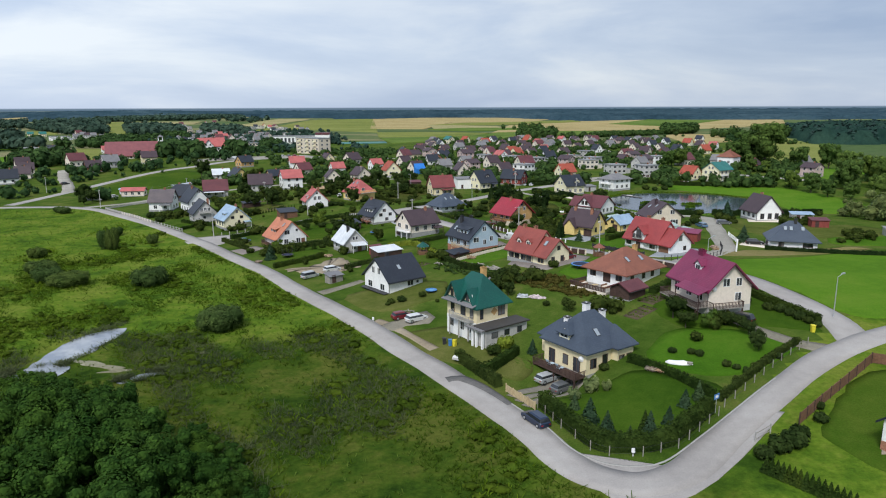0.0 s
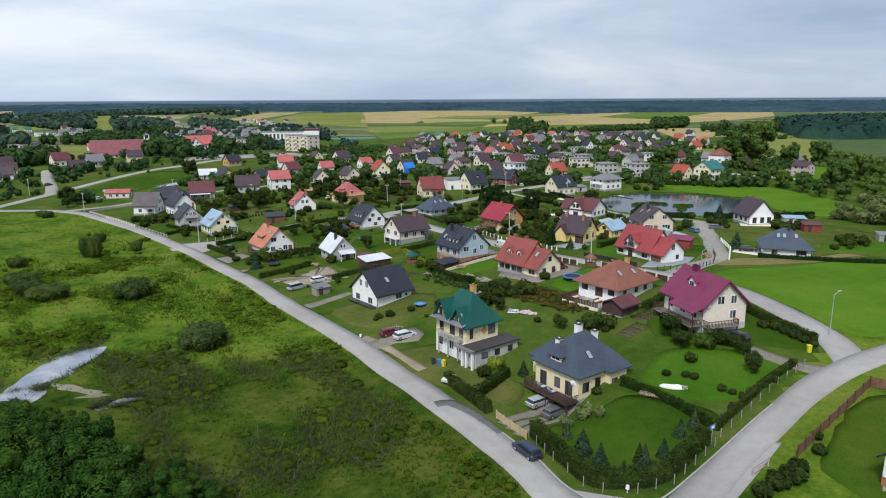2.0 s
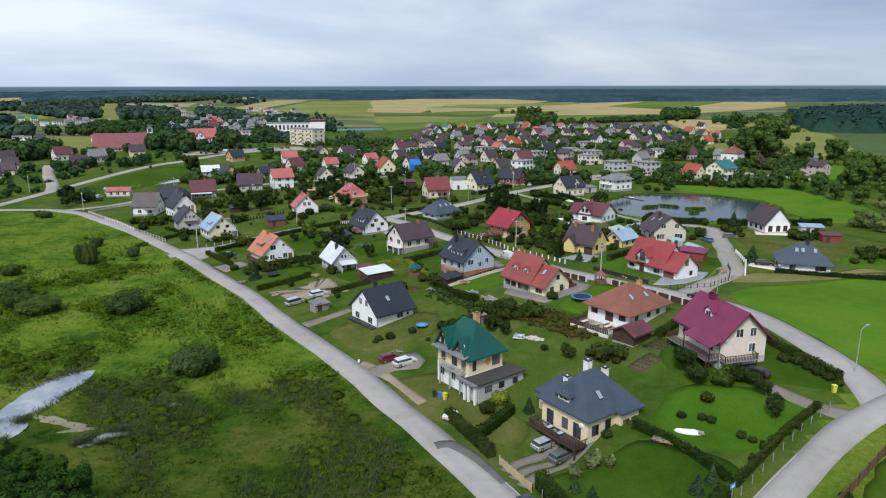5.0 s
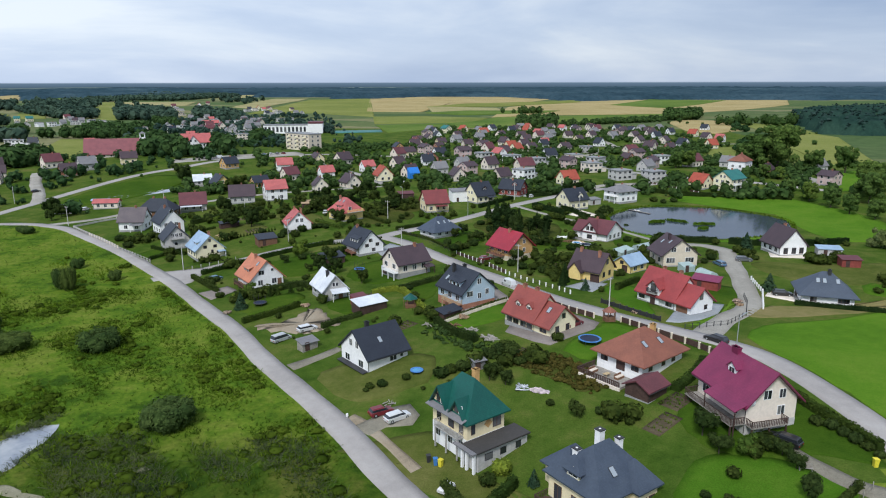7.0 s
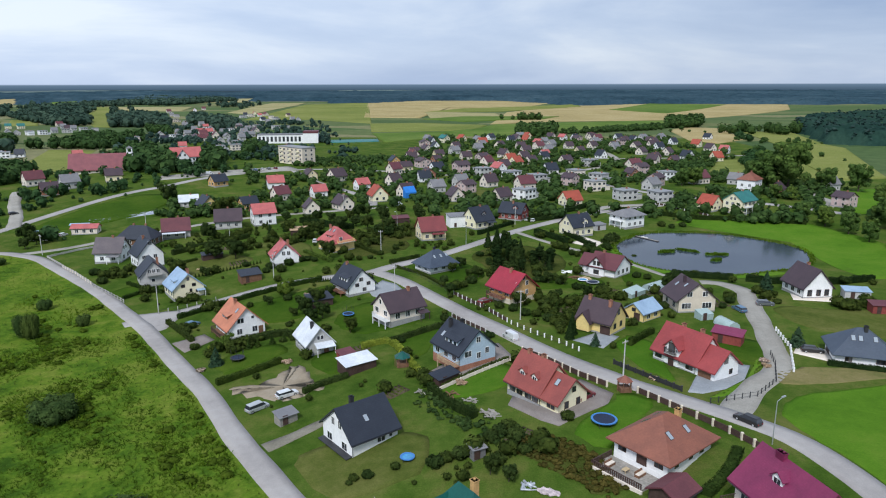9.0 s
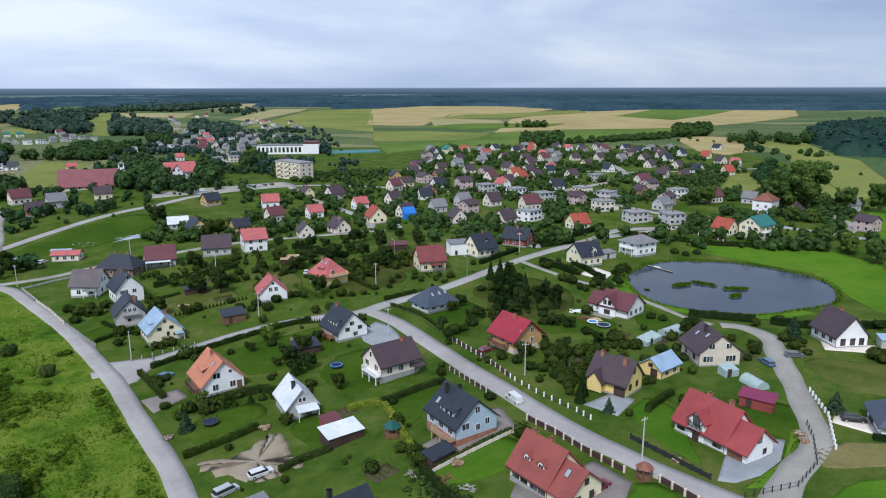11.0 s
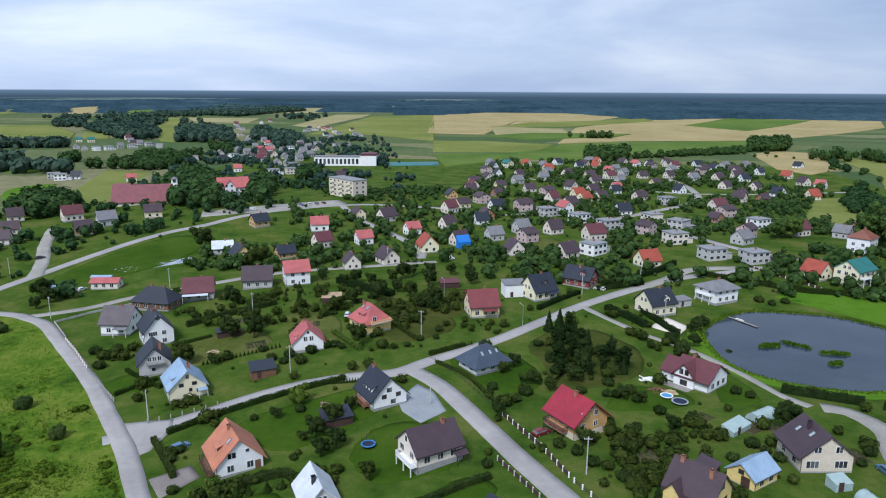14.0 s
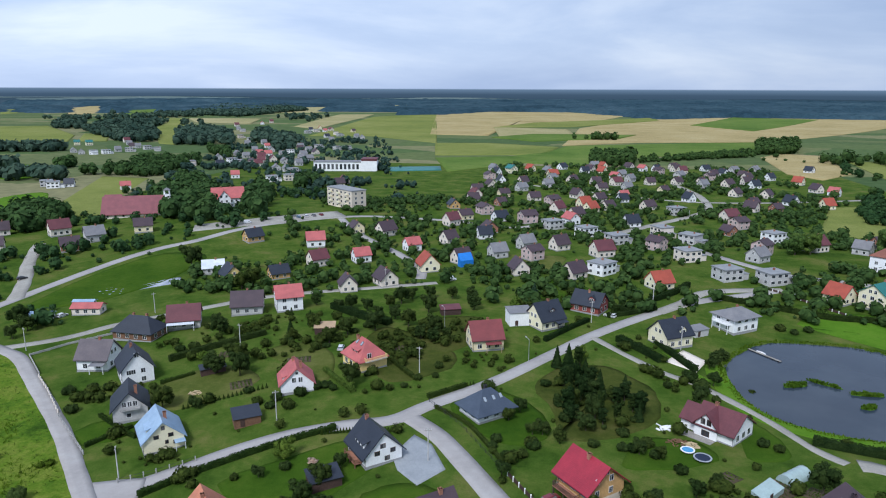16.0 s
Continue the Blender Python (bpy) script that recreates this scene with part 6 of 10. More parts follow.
# green roof, three storeys
h = house(-2.1, 157.5, 131, 8.4, 7.2, 6.2, 10.6, CREAM, R_GREEN, "three-storey cream house with a bottle-green sheet roof", hip=3.2, wins="", chim=(), over=0.7, plinth=WHITE, plinth_h=2.9)
chimney(h, -0.6, -0.9, 8.6, 11.8, OCHRE, 0.42, "tall ochre-brown chimney")
for u, w, hh in ((-2.5, 0.6, 1.7), (1.7, 0.6, 1.7), (2.5, 0.7, 1.7)):
    window(h, "l", u, 3.6, 8.4, 7.2, w, hh, 0, BROWNFRAME, "b")
part("ornament", boxes((-0.55, -0.03, -0.55, 0.55, 0.03, 0.55)), OCHRE, h, "ochre diamond ornament", pose(-4.22, -0.4, 4.5, 0, 0, 90) @ pose(0, 0, 0, 0, 45, 0))
for u, w in ((-2.6, 0.9), (0.4, 1.2), (2.8, 0.8)):
    window(h, "b", u, 3.6, 8.4, 7.2, w, 1.7, 0, BROWNFRAME, "b")
for u in (-2.8, 0.2, 2.8):
    window(h, "b", u, 0.9, 8.4, 7.2, 1.0, 1.4, 1)
for gx, gw, gz in ((-2.2, 3.0, 8.5), (2.2, 3.6, 9.1)):
    bm = bmesh.new()
    gable_body(bm, 3.4, gw, 6.3, gz, 6.0)
    cg = part("cross_gable", bm, CREAM, h, "", pose(gx, 1.95, 0, 0, 0, 90))
    bm = bmesh.new()
    gable_roof(bm, 3.4, gw, 6.3, gz, 0.5, 0.6, 0.18, -1.9, 2.4)
    part("cross_roof", bm, R_GREEN, h, "", pose(gx, 1.95, 0, 0, 0, 90))
    window(cg, "r", -0.5, 6.5, 3.4, gw, 0.7, 1.3, 0, BROWNFRAME, "b")
    window(cg, "r", 0.5, 6.5, 3.4, gw, 0.7, 1.3, 0, FRAME, "w")
balcony(h, "b", 0.6, 3.2, 8.4, 7.2, 5.6, 1.3, CONCRETE, CONCRETE, True)
canopy(h, "b", 0.0, 6.25, 8.4, 7.2, 8.8, 1.3, R_LEAD, None, 0.35)
part("extension", boxes((-7.4, -5.4, -1.2, -4.22, 4.2, 2.6)), GREYWALL, h, "unfinished grey ground-floor extension")
part("terrace_roof", boxes((-7.8, -5.7, 2.6, -4.2, 4.6, 2.85)), R_TARRED, h, "dark weathered flat terrace roof")
for u, w in ((-2.2, 1.3), (0.6, 1.0), (3.6, 0.9)):
    window(h, "l", u, 1.0, 14.8, 7.2, w, 0.9, 0, DARKMETAL, "d")
for px in (-7.2, -5.6, -4.6):
    part("column", boxes((px - 0.18, 4.62, -1.0, px + 0.18, 4.98, 2.6)), WHITE, h)
part("lower_roof", boxes((-7.6, 4.6, 2.55, -3.0, 5.4, 2.75)), R_LEAD, h)
skylight(h, 1.4, 0.4, "f", 7.2, 6.2, 10.6)

# houses along the western road
h = house(-92.9, 275.6, 130, 10.2, 9.0, 3.3, 7.4, LEMON, R_SKY, "pale yellow house with a light blue metal roof", wins="fbr", chim=((-0.1, -0.25),), upper=False)
for u, z0 in ((-1.6, 3.6), (1.6, 3.6), (0.0, 5.6), (0.6, 2.0), (2.6, 1.6)):
    window(h, "l", u, z0, 10.2, 9.0, 1.0 if abs(u) > 1 else 0.6, 0.8, 0, BROWNFRAME, "b")
shed_dormer(h, -1.0, "b", 9.0, 3.3, 7.4, LEMON, R_SKY, 3.6, 0.9, 0.25)
canopy(h, "l", 3.4, 2.4, 10.2, 9.0, 2.4, 1.6, R_SKY, WHITEPLAST, 0.2)
h = house(-109.0, 287.8, 124, 9.8, 8.2, 3.6, 7.8, GREYWALL, R_NAVY, "grey rendered house with a dark slate gable roof", wins="fbr", chim=((-0.2, -0.4),), upper=False)
for u in (-1.3, 0, 1.3):
    window(h, "l", u, 4.2, 9.8, 8.2, 0.9, 1.3, 1)
balcony(h, "l", 0, 3.7, 9.8, 8.2, 4.6, 1.1, GREYWALL)
window(h, "l", -0.4, 1.4, 9.8, 8.2, 1.0, 1.0, 0)
h = house(-120.7, 307.8, 132, 10.6, 8.4, 4.8, 9.6, WHITE, R_NAVY, "tall white house with a steep dark slate roof", wins="fbr", chim=((0.1, 0.1),), two=True, upper=False)
for u, z0 in ((-1.2, 3.4), (1.4, 3.4), (1.4, 0.9), (0, 8.2), (-2.4, 3.4)):
    window(h, "l", u, z0, 10.6, 8.4, 1.1, 1.2, 1)
h = house(-137.6, 315.0, 8, 9.4, 9.0, 4.0, 8.4, WHITE, R_PLUM, "white house with a weathered brown-grey roof", wins="flr", chim=((0.1, 0),))
canopy(h, "f", 2.4, 2.9, 9.4, 9.0, 4.4, 2.4, R_LEAD, WHITEPLAST, 0.3)
h = house(-139.5, 339.0, -3, 14.5, 9.0, 3.2, 7.4, BROWNWOOD, R_NAVY, "timber-clad house with a dark slate hipped roof", hip=7.0, chim=((-0.15, 0.1), (0.2, 0.1)))
h = house(-69.7, 303.8, 116, 8.2, 8.6, 2.8, 7.0, WHITE, R_PINK, "white house with a faded coral tiled roof", wins="fbr", chim=((0.3, 0.1), (-0.1, -0.3)), chim_mat=BRICK, upper=False)
for u in (-0.8, 0.9):
    window(h, "l", u, 3.2, 8.2, 8.6, 1.0, 1.3, 1)
window(h, "l", 0, 5.4, 8.2, 8.6, 0.7, 0.7, 0)
shed_dormer(h, -1.6, "b", 8.6, 2.8, 7.0, WHITE, R_PINK, 3.0, 1.1, 0.15)
h = house(-55.2, 320.8, 137, 9.8, 9.0, 3.6, 8.2, YELLOW, R_PINK, "yellow house with a faded coral half-hipped roof", hip=2.8, wins="fbr", chim=((0.2, 0.2),))
shed_dormer(h, -0.4, "b", 9.0, 3.6, 8.2, R_PINK, R_PINK, 3.4, 1.0, 0.25)
balcony(h, "l", 0.4, 3.4, 9.8, 9.0, 7.0, 1.4, YELLOW)
window(h, "l", -1.4, 4.0, 9.8, 9.0, 1.2, 1.3, 1)
for sx in (-1.0, 1.6):
    skylight(h, sx, 0.7, "b", 9.0, 3.6, 8.2)
h = house(-39.8, 275.0, 130, 9.8, 8.8, 3.0, 7.4, WHITE, R_NAVY, "white house with a dark slate roof and broad dormer", wins="fr", chim=((0.35, 0.05),), upper=False, over=0.9)
for u, z0 in ((-0.2, 4.0), (2.2, 2.5), (-1.6, 2.5), (0.8, 0.9)):
    window(h, "l", u, z0, 9.8, 8.8, 1.1, 0.9, 1, BROWNFRAME, "b")
shed_dormer(h, -0.6, "b", 8.8, 3.0, 7.4, WHITE, R_NAVY, 4.6, 1.3, 0.12, "", 3)
balcony(h, "b", 0.0, 0.7, 9.8, 8.8, 6.0, 1.8, BROWNWOOD, BRICK, True)
h = house(-113.0, 366.0, 20, 11.0, 9.6, 3.6, 7.8, GREYWALL, R_BROWN, "grey-white house with an aubergine-brown roof", two=True, chim=((0.0, 0.1),))
h = house(-17.0, 298.6, 42, 10.6, 8.4, 2.8, 6.6, WHITE, R_GREY, "white bungalow with a blue-grey hipped roof", hip=2.4, wins="flr", chim=((0.0, 0.15),), chim_mat=DARKMETAL, over=1.0)
for sx, sd in ((-2.0, "f"), (0.6, "f"), (2.8, "f"), (-1.4, "b")):
    skylight(h, sx, 0.5, sd, 8.4, 2.8, 6.6)
h = house(-22.4, 343.3, 22, 9.8, 9.0, 4.0, 8.4, CREAM, R_DULLRED, "cream house with a dull red gable roof", chim=((0.1, 0.05),), wins="flr")
canopy(h, "f", 1.4, 2.9, 9.8, 9.4, 5.0, 1.8, R_DULLRED, PALEWOOD, 0.3)
h = house(-4.0, 366.0, 40, 9.8, 9.4, 3.6, 8.6, LEMON, R_NAVY, "pale yellow house with a dark gable roof and timber porch", chim=((0.1, 0.0),), wins="flr")
canopy(h, "f", 2.4, 3.0, 9.8, 9.4, 4.6, 2.4, R_NAVY, DARKWOOD, 0.5)
dormer(h, 0.6, "f", 9.4, 3.6, 8.6, DARKWOOD, R_NAVY, 2.0, 1.0, 0.35)
h = house(11.8, 385.5, 155, 10.8, 9.0, 3.4, 7.2, REDWOOD, R_NAVY, "dark red timber house with a slate-blue roof", chim=((0.0, 0.1),), wins="fblr")
dormer(h, -2.0, "b", 9.0, 3.4, 7.2, REDWOOD, R_NAVY, 2.2, 1.0, 0.3)
h = house(36.6, 358.8, 32, 10.2, 9.2, 4.2, 8.4, LEMON, R_NAVY, "pale yellow house with a dark slate gable roof", chim=((0.1, 0.0),), wins="flr", two=True)
dormer(h, 1.4, "f", 9.2, 4.2, 8.4, LEMON, R_NAVY, 2.4, 1.2, 0.12)
h = house(61.0, 378.6, 35, 11.2, 9.6, 5.2, 7.4, WHITE, R_LEAD, "large white house with a low weathered roof", hip=5.0, two=True, chim=((0.1, 0.1),), over=0.9)
balcony(h, "l", 0, 3.0, 11.2, 9.6, 7, 1.6, WHITE, WHITE, True)
# white house with the cross gable, by the pond
h = house(40.1, 298.9, 141, 9.8, 9.8, 3.2, 6.6, WHITE, R_MAROON, "white house with a maroon-brown roof beside the pond", wins="lr", chim=((0.2, 0.0),), over=0.8, upper=False)
part("front_gable", (lambda bm: (gable_body(bm, 6.6, 5.6, 3.4, 6.4, 0.3), bm)[1])(bmesh.new()), WHITE, h, "", pose(1.6, 2.2, 0, 0, 0, 90))
bm = bmesh.new()
gable_roof(bm, 6.6, 5.6, 3.4, 6.4, 0.6, 0.6, 0.2, -2.4, 3.9)
part("front_gable_roof", bm, R_MAROON, h, "", pose(1.6, 2.2, 0, 0, 0, 90))
for u, z0, w in ((-2.4, 3.6, 0.9), (-0.9, 3.6, 0.9), (-1.6, 0.7, 1.8)):
    window(h, "b", u, z0, 9.8, 11.02, w, 1.3, 1, BROWNFRAME, "b")
part("extension", (lambda bm: (gable_body(bm, 4.2, 6.4, 3.0, 5.8, 0.3), bm)[1])(bmesh.new()), WHITE, h, "", pose(6.4, 1.2, 0))
bm = bmesh.new()
gable_roof(bm, 4.2, 6.4, 3.0, 5.8, 0.6, 0.4, 0.2, -1.4, 2.5)
part("extension_roof", bm, R_MAROON, h, "", pose(6.4, 1.2, 0))
part("deck", boxes((-1, 5.2, -0.6, 8.0, 8.0, 0.3)), GREYWOOD, h, "weathered timber deck")
# red sheet roof
h = house(7.4, 266.2, 130, 9.2, 9.4, 4.2, 8.2, OCHRE, R_RED, "ochre timber house with a bright red sheet roof", wins="r", chim=((0.0, 0.12),), chim_mat=MATS["red_brick"], over=0.9, gover=0.9, plinth=BEIGE, plinth_h=1.7, upper=False)
for u, z0 in ((-2.4, 5.0), (1.2, 5.0), (-2.4, 2.4), (1.2, 2.4), (0.0, 6.6)):
    window(h, "l", u, z0, 9.2, 9.4, 0.9, 1.2, 1)
for u in (-3.2, 0.2, 3.0):
    window(h, "b", u, 2.5, 9.2, 9.4, 1.4, 1.3, 1)
balcony(h, "b", -0.6, 1.7, 9.2, 9.4, 6.5, 1.8, DARKWOOD, BRICK, True)
h = house(-99.0, 370.6, 30, 9.4, 9.0, 5.6, 9.0, WHITE, R_PINK, "tall white house with a coral-red roof", two=True, chim=((0.05, 0.05),))
h = house(-129.5, 350.5, 25, 10.6, 9.6, 3.4, 7.6, GREYWALL, R_MAROON, "grey house with a dark maroon roof", chim=((0.1, 0.1),))
canopy(h, "f", -1, 2.8, 10.6, 9.6, 9.0, 2.6, R_SILVER, WHITEPLAST, 0.3)
h = house(-174.5, 360.0, 12, 10.5, 5.5, 2.6, 4.0, PALE, R_PINK, "low outbuilding with a faded coral roof", chim=(), plinth_h=0.3, over=0.3)
h = house(-187.5, 350.0, 12, 8.5, 6.5, 2.4, 3.4, GREYWALL, R_SKY, "low grey outbuilding with a pale blue roof", chim=(), plinth_h=0.3, over=0.3)
h = house(-181.0, 366.5, 12, 7.5, 3.0, 2.2, 2.7, WHITEPLAST, R_SKY, "small white cabin with a pale blue roof", chim=(), plinth_h=0.2, over=0.2, name="cabin", category="cabin")
# corner of the dark-roofed house at the eastern edge
h = house(51.3, 110.8, 30, 10, 9.6, 3.4, 7.6, WHITE, R_NAVY, "white house with a dark slate roof behind a fence", wins="flr", chim=((0.1, 0.1),), plinth=BRICK, plinth_h=0.9)


# ---- the far village: simpler houses, many alike ----
STYLES = {
    "n": (WHITE, R_NAVY, 10, 9, 3.6, 8.4, "white house with a dark slate gable roof"),
    "g": (GREYWALL, R_LEAD, 10, 9, 4.2, 8.4, "grey house with a weathered grey gable roof"),
    "p": (PALE, R_BROWN, 10.5, 9, 3.8, 8.4, "pale beige house with an aubergine-brown gable roof"),
    "m": (PALE, R_MAROON, 11, 9.5, 4.6, 9.2, "pale house with a maroon gable roof"),
    "r": (WHITE, R_PINK, 10, 8.6, 4.4, 8.2, "white house with a coral-red gable roof"),
    "o": (LEMON, R_SCARLET, 10.5, 9.5, 3.8, 8.8, "cream house with an orange-red tiled roof"),
    "t": (LEMON, R_TEAL, 11, 9, 5.6, 9.2, "cream house with a teal sheet roof"),
    "y": (CREAM, R_BROWN, 10, 9, 4.2, 8.0, "cream-yellow house with a brown gable roof"),
    "b": (BRICK, R_BROWN, 9.5, 8.6, 3.6, 7.4, "brick-red house with a dark brown roof"),
    "a": (OCHRE, R_NAVY, 9.5, 8.6, 3.4, 7.2, "ochre timber house with a dark slate roof"),
    "d": (YELLOW, R_NAVY, 10.5, 9, 3.6, 8.2, "yellow house with a dark slate gable roof"),
    "s": (GREYWALL, R_SILVER, 10, 9, 3.2, 6.2, "grey house with a bare metal roof"),
    "w": (PINKWALL, R_BROWN, 10.5, 10, 5.8, 8.6, "pinkish two-storey house with a brown roof"),
}
BUILT = {}
MERGED[0] = True
rng = random.Random(7)


def flat_house(x, y, yaw, label="white flat-roofed house with a low garage wing", wall=None, L=9.6, W=8.4, h=5.2):
    """A cube of a house with a parapet roof and a lower garage wing."""
    ob = thing("house", x, y, yaw, label, "house", "houses of the far estate")
    PLACES.append((x, y, 7.5))
    wall = wall or WHITE
    part("wall", boxes((-L / 2, -W / 2, -1.2, L / 2, W / 2, h)), wall, ob)
    part("roof", boxes((-L / 2 - 0.35, -W / 2 - 0.35, h, L / 2 + 0.35, W / 2 + 0.35, h + 0.35)), R_FELT, ob)
    part("garage", boxes((L / 2, -W / 2 + 1, -1.2, L / 2 + 3.6, W / 2 - 1, 2.6)), wall, ob)
    part("garage_roof", boxes((L / 2 + 0.02, -W / 2 + 0.8, 2.6, L / 2 + 3.8, W / 2 - 0.8, 2.8)), R_FELT, ob)
    chimney(ob, 1.5, 1.0, h, h + 1.2, BRICK)
    for z0 in (0.9, 3.5):
        for u in (-3.2, 0.0, 3.1):
            window(ob, "f", u, z0, L, W, 1.7, 1.2, 0)
        for u in (-2.2, 2.0):
            window(ob, "l", u, z0, L, W, 1.4, 1.2, 0)
    return ob


def far_house(x, y, style, yaw=None):
    yaw = yaw if yaw is not None else rng.choice((38, 38, -52)) + rng.uniform(-14, 14)
    if style == "k":
        style = rng.choice(("k", "kg", "kg", "kp"))
        if style == "kg" and "kg" not in BUILT:
            BUILT["kg"] = flat_house(x, y, yaw, "grey flat-roofed house with a low garage wing", GREYWALL, 9.4, 8.6, 5.0)
            return BUILT["kg"]
        if style == "kp" and "kp" not in BUILT:
            BUILT["kp"] = flat_house(x, y, yaw, "pale beige flat-roofed house with a garage wing", PALE, 9.0, 8.8, 5.4)
            return BUILT["kp"]
        if style in BUILT:
            PLACES.append((x, y, 7.5))
            return copy_thing(BUILT[style], pose(x, y, zat(x, y), 0, 0, yaw))
        BUILT["k"] = flat_house(x, y, yaw)
        return BUILT["k"]
    wall, roof, L, W, eave, ridge, text = STYLES[style]
    L, W, eave, ridge = L * 0.9, W * 0.9, eave * 0.95, ridge * 0.92
    if style in BUILT:
        PLACES.append((x, y, 7.0))
        k = rng.uniform(0.82, 0.98)
        return copy_thing(BUILT[style], pose(x, y, zat(x, y), 0, 0, yaw) @ Matrix.Diagonal((k, k, rng.uniform(0.84, 0.98), 1)))
    BUILT[style] = house(x, y, yaw, L, W, eave, ridge, wall, roof, text, wins="flr", two=True, bars=0, group="houses of the far estate", plain_far=True)
    return BUILT[style]


def row_of(text):
    """Houses from a line of x,y,style words."""
    for word in text.split():
        hx, hy, st = word.split(",")
        far_house(float(hx), float(hy), st)


# west, by the church
row_of("-266,461,m -238,433,b -237,450,g -222,470,y -157,466,a -123,466,r -92,443,r -110,433,m -111,498,y -94,498,p -73,469,r -58,433,o -120,411,a -138,403,d -152,414,s -84,396,p -71,407,p -278,430,p -266,410,p -303,462,p -262,392,n -45,449,p -57,487,p -29,462,g -40,502,n")
# behind: estate rows
row_of("-61,806,n -48,822,t -30,842,o -12,829,g -52,746,n -32,740,p -10,729,g 2,865,n 11,761,p 24,836,n 36,890,g 31,752,p 44,874,o 71,879,p 83,864,r 58,812,g 55,719,g 78,759,p 97,867,n 117,888,p 82,705,y 102,766,p 95,667,n")
row_of("120,746,g 147,877,n 157,843,n 172,865,g 143,759,p 170,806,p 193,870,g 163,752,n 136,702,p 130,631,p 158,698,p 191,810,n 207,782,o 206,735,p 248,881,n 165,663,n 61,627,p 77,609,k 43,558,n 29,654,p 34,715,p 13,670,p -1,597,m")
row_of("-19,554,w -4,539,k -36,555,n -63,649,m -48,578,w -71,593,a -58,553,y -31,700,g 7,429,p 19,437,k 46,656,n 15,520,k 30,502,k 57,530,k 69,511,k 49,490,w 60,467,k 71,436,k 88,433,k 99,489,w 95,541,b 107,592,m 41,419,o 107,413,o 114,524,k 172,418,w -17,432,p")
# further off, along the old road and on the left
row_of("-589,930,k -577,938,k -714,1064,t -695,1065,t -632,949,g -606,930,g -582,970,g -675,1127,m -639,1080,g -604,1035,p -592,1030,g -567,1013,k -569,975,k -538,992,k -429,651,k -417,644,k -408,652,n -352,646,r -393,821,k")
# the old village centre beyond the church
row_of("-395,887,g -409,938,g -357,817,n -364,858,k -349,845,k -298,732,r -334,847,w -330,861,m -357,941,r -323,877,m -255,716,k -243,727,k -339,942,g -344,980,k -394,1116,g -280,845,g -313,945,g -331,1012,g -338,1069,k -287,896,g -260,778,k -271,790,g -470,1376,k -487,1441,n -466,1410,k -481,1477,o -448,1412,r -448,1447,m -406,1351,k -389,1320,k -394,1420,y -349,1292,g -330,1262,g -629,1420,g -606,1390,k -681,1519,m -541,1245,k -498,1192,k -530,1276,k -652,1583,r -659,1649,m -453,1194,g -494,1310,g -303,1047,k -291,1054,k -445,1126,g -185,695,p -187,714,m -413,1065,r -377,959,r -401,1287,n -363,1200,g -465,1112,g -401,998,g -397,939,g -378,999,g -364,1067,g -304,864,g -286,799,g -350,905,m -300,905,g -310,980,p -352,1035,y -320,830,m -374,915,g")
# more houses between the rows of the estate
made = 0
while made < 48:
    vx, vy = rng.uniform(-70, 215), rng.uniform(455, 870)
    if any((vx - px) ** 2 + (vy - py) ** 2 < (pr + 8.5) ** 2 for px, py, pr in PLACES) or any(np.min((ln[:, 0] - vx) ** 2 + (ln[:, 1] - vy) ** 2) < (wd / 2 + 8) ** 2 for ln, wd in ROAD_LINES) or vx < -0.5 * vy + 250 and vy > 640 or any(in_poly(vx, vy, poly) for poly, _, _ in FIELDS):
        continue
    far_house(vx, vy, rng.choice("ppmngwrybop"))
    made += 1
h = house(119.5, 408.5, 40, 12, 10, 6.0, 9.6, LEMON, R_TEAL, "cream two-storey house with a teal sheet roof", wins="flr", two=True)
balcony(h, "f", 0, 3.2, 12, 10, 10, 1.6, WHITEPLAST, WHITE, True)
h = house(141.5, 458.0, 50, 10.5, 9.4, 7.4, 10.8, WHITE, R_TERRA, "tall white house with a brownish-red hipped roof", hip=3.0, wins="flr", two=True, over=0.5)
# blue tarpaulin on a roof under repair
t_ob = thing("tarpaulin", -44.2, 447.0, 38, "bright blue tarpaulin over a roof edge", "tarpaulin", z=zat(-44.2, 447.0))
part("sheet", (lambda bm: (hull(bm, [(-4.4, -6.2, 3.0), (2.4, -6.2, 3.0), (2.4, -3.4, 6.0), (-4.4, -3.4, 6.0), (-4.4, -6.2, 0.0), (2.4, -6.2, 0.0), (2.4, -3.4, 0), (-4.4, -3.4, 0)], [(0, 1, 2, 3), (7, 6, 5, 4), (0, 4, 5, 1), (1, 5, 6, 2), (2, 6, 7, 3), (3, 7, 4, 0)]), bm)[1])(bmesh.new()), TARP, t_ob)

# church
ch = thing("church", -257, 516, 24, "church with a broad maroon roof and a white bell tower", "church")
PLACES.append((-257, 516, 20))
bm = bmesh.new()
gable_body(bm, 34, 19, 2.6, 11.5, -1)
part("nave", bm, PALE, ch)
bm = bmesh.new()
gable_roof(bm, 34, 19, 2.6, 11.5, 0.8, 0.8, 0.3)
part("roof", bm, R_MAUVE, ch)
part("tower", boxes((17.2, -1.8, -1, 20.8, 1.8, 12.2)), WHITE, ch)
for sx in (17.3, 20.2):
    for sy in (-1.7, 1.2):
        part("belfry_post", boxes((sx, sy, 12.2, sx + 0.5, sy + 0.5, 14.8)), WHITE, ch)
bm = bmesh.new()
bmesh.ops.create_cone(bm, segments=4, radius1=3.0, radius2=0.05, depth=1.6, cap_ends=True, matrix=pose(19.0, 0, 15.6, 0, 0, 45))
part("tower_roof", bm, R_LEAD, ch)
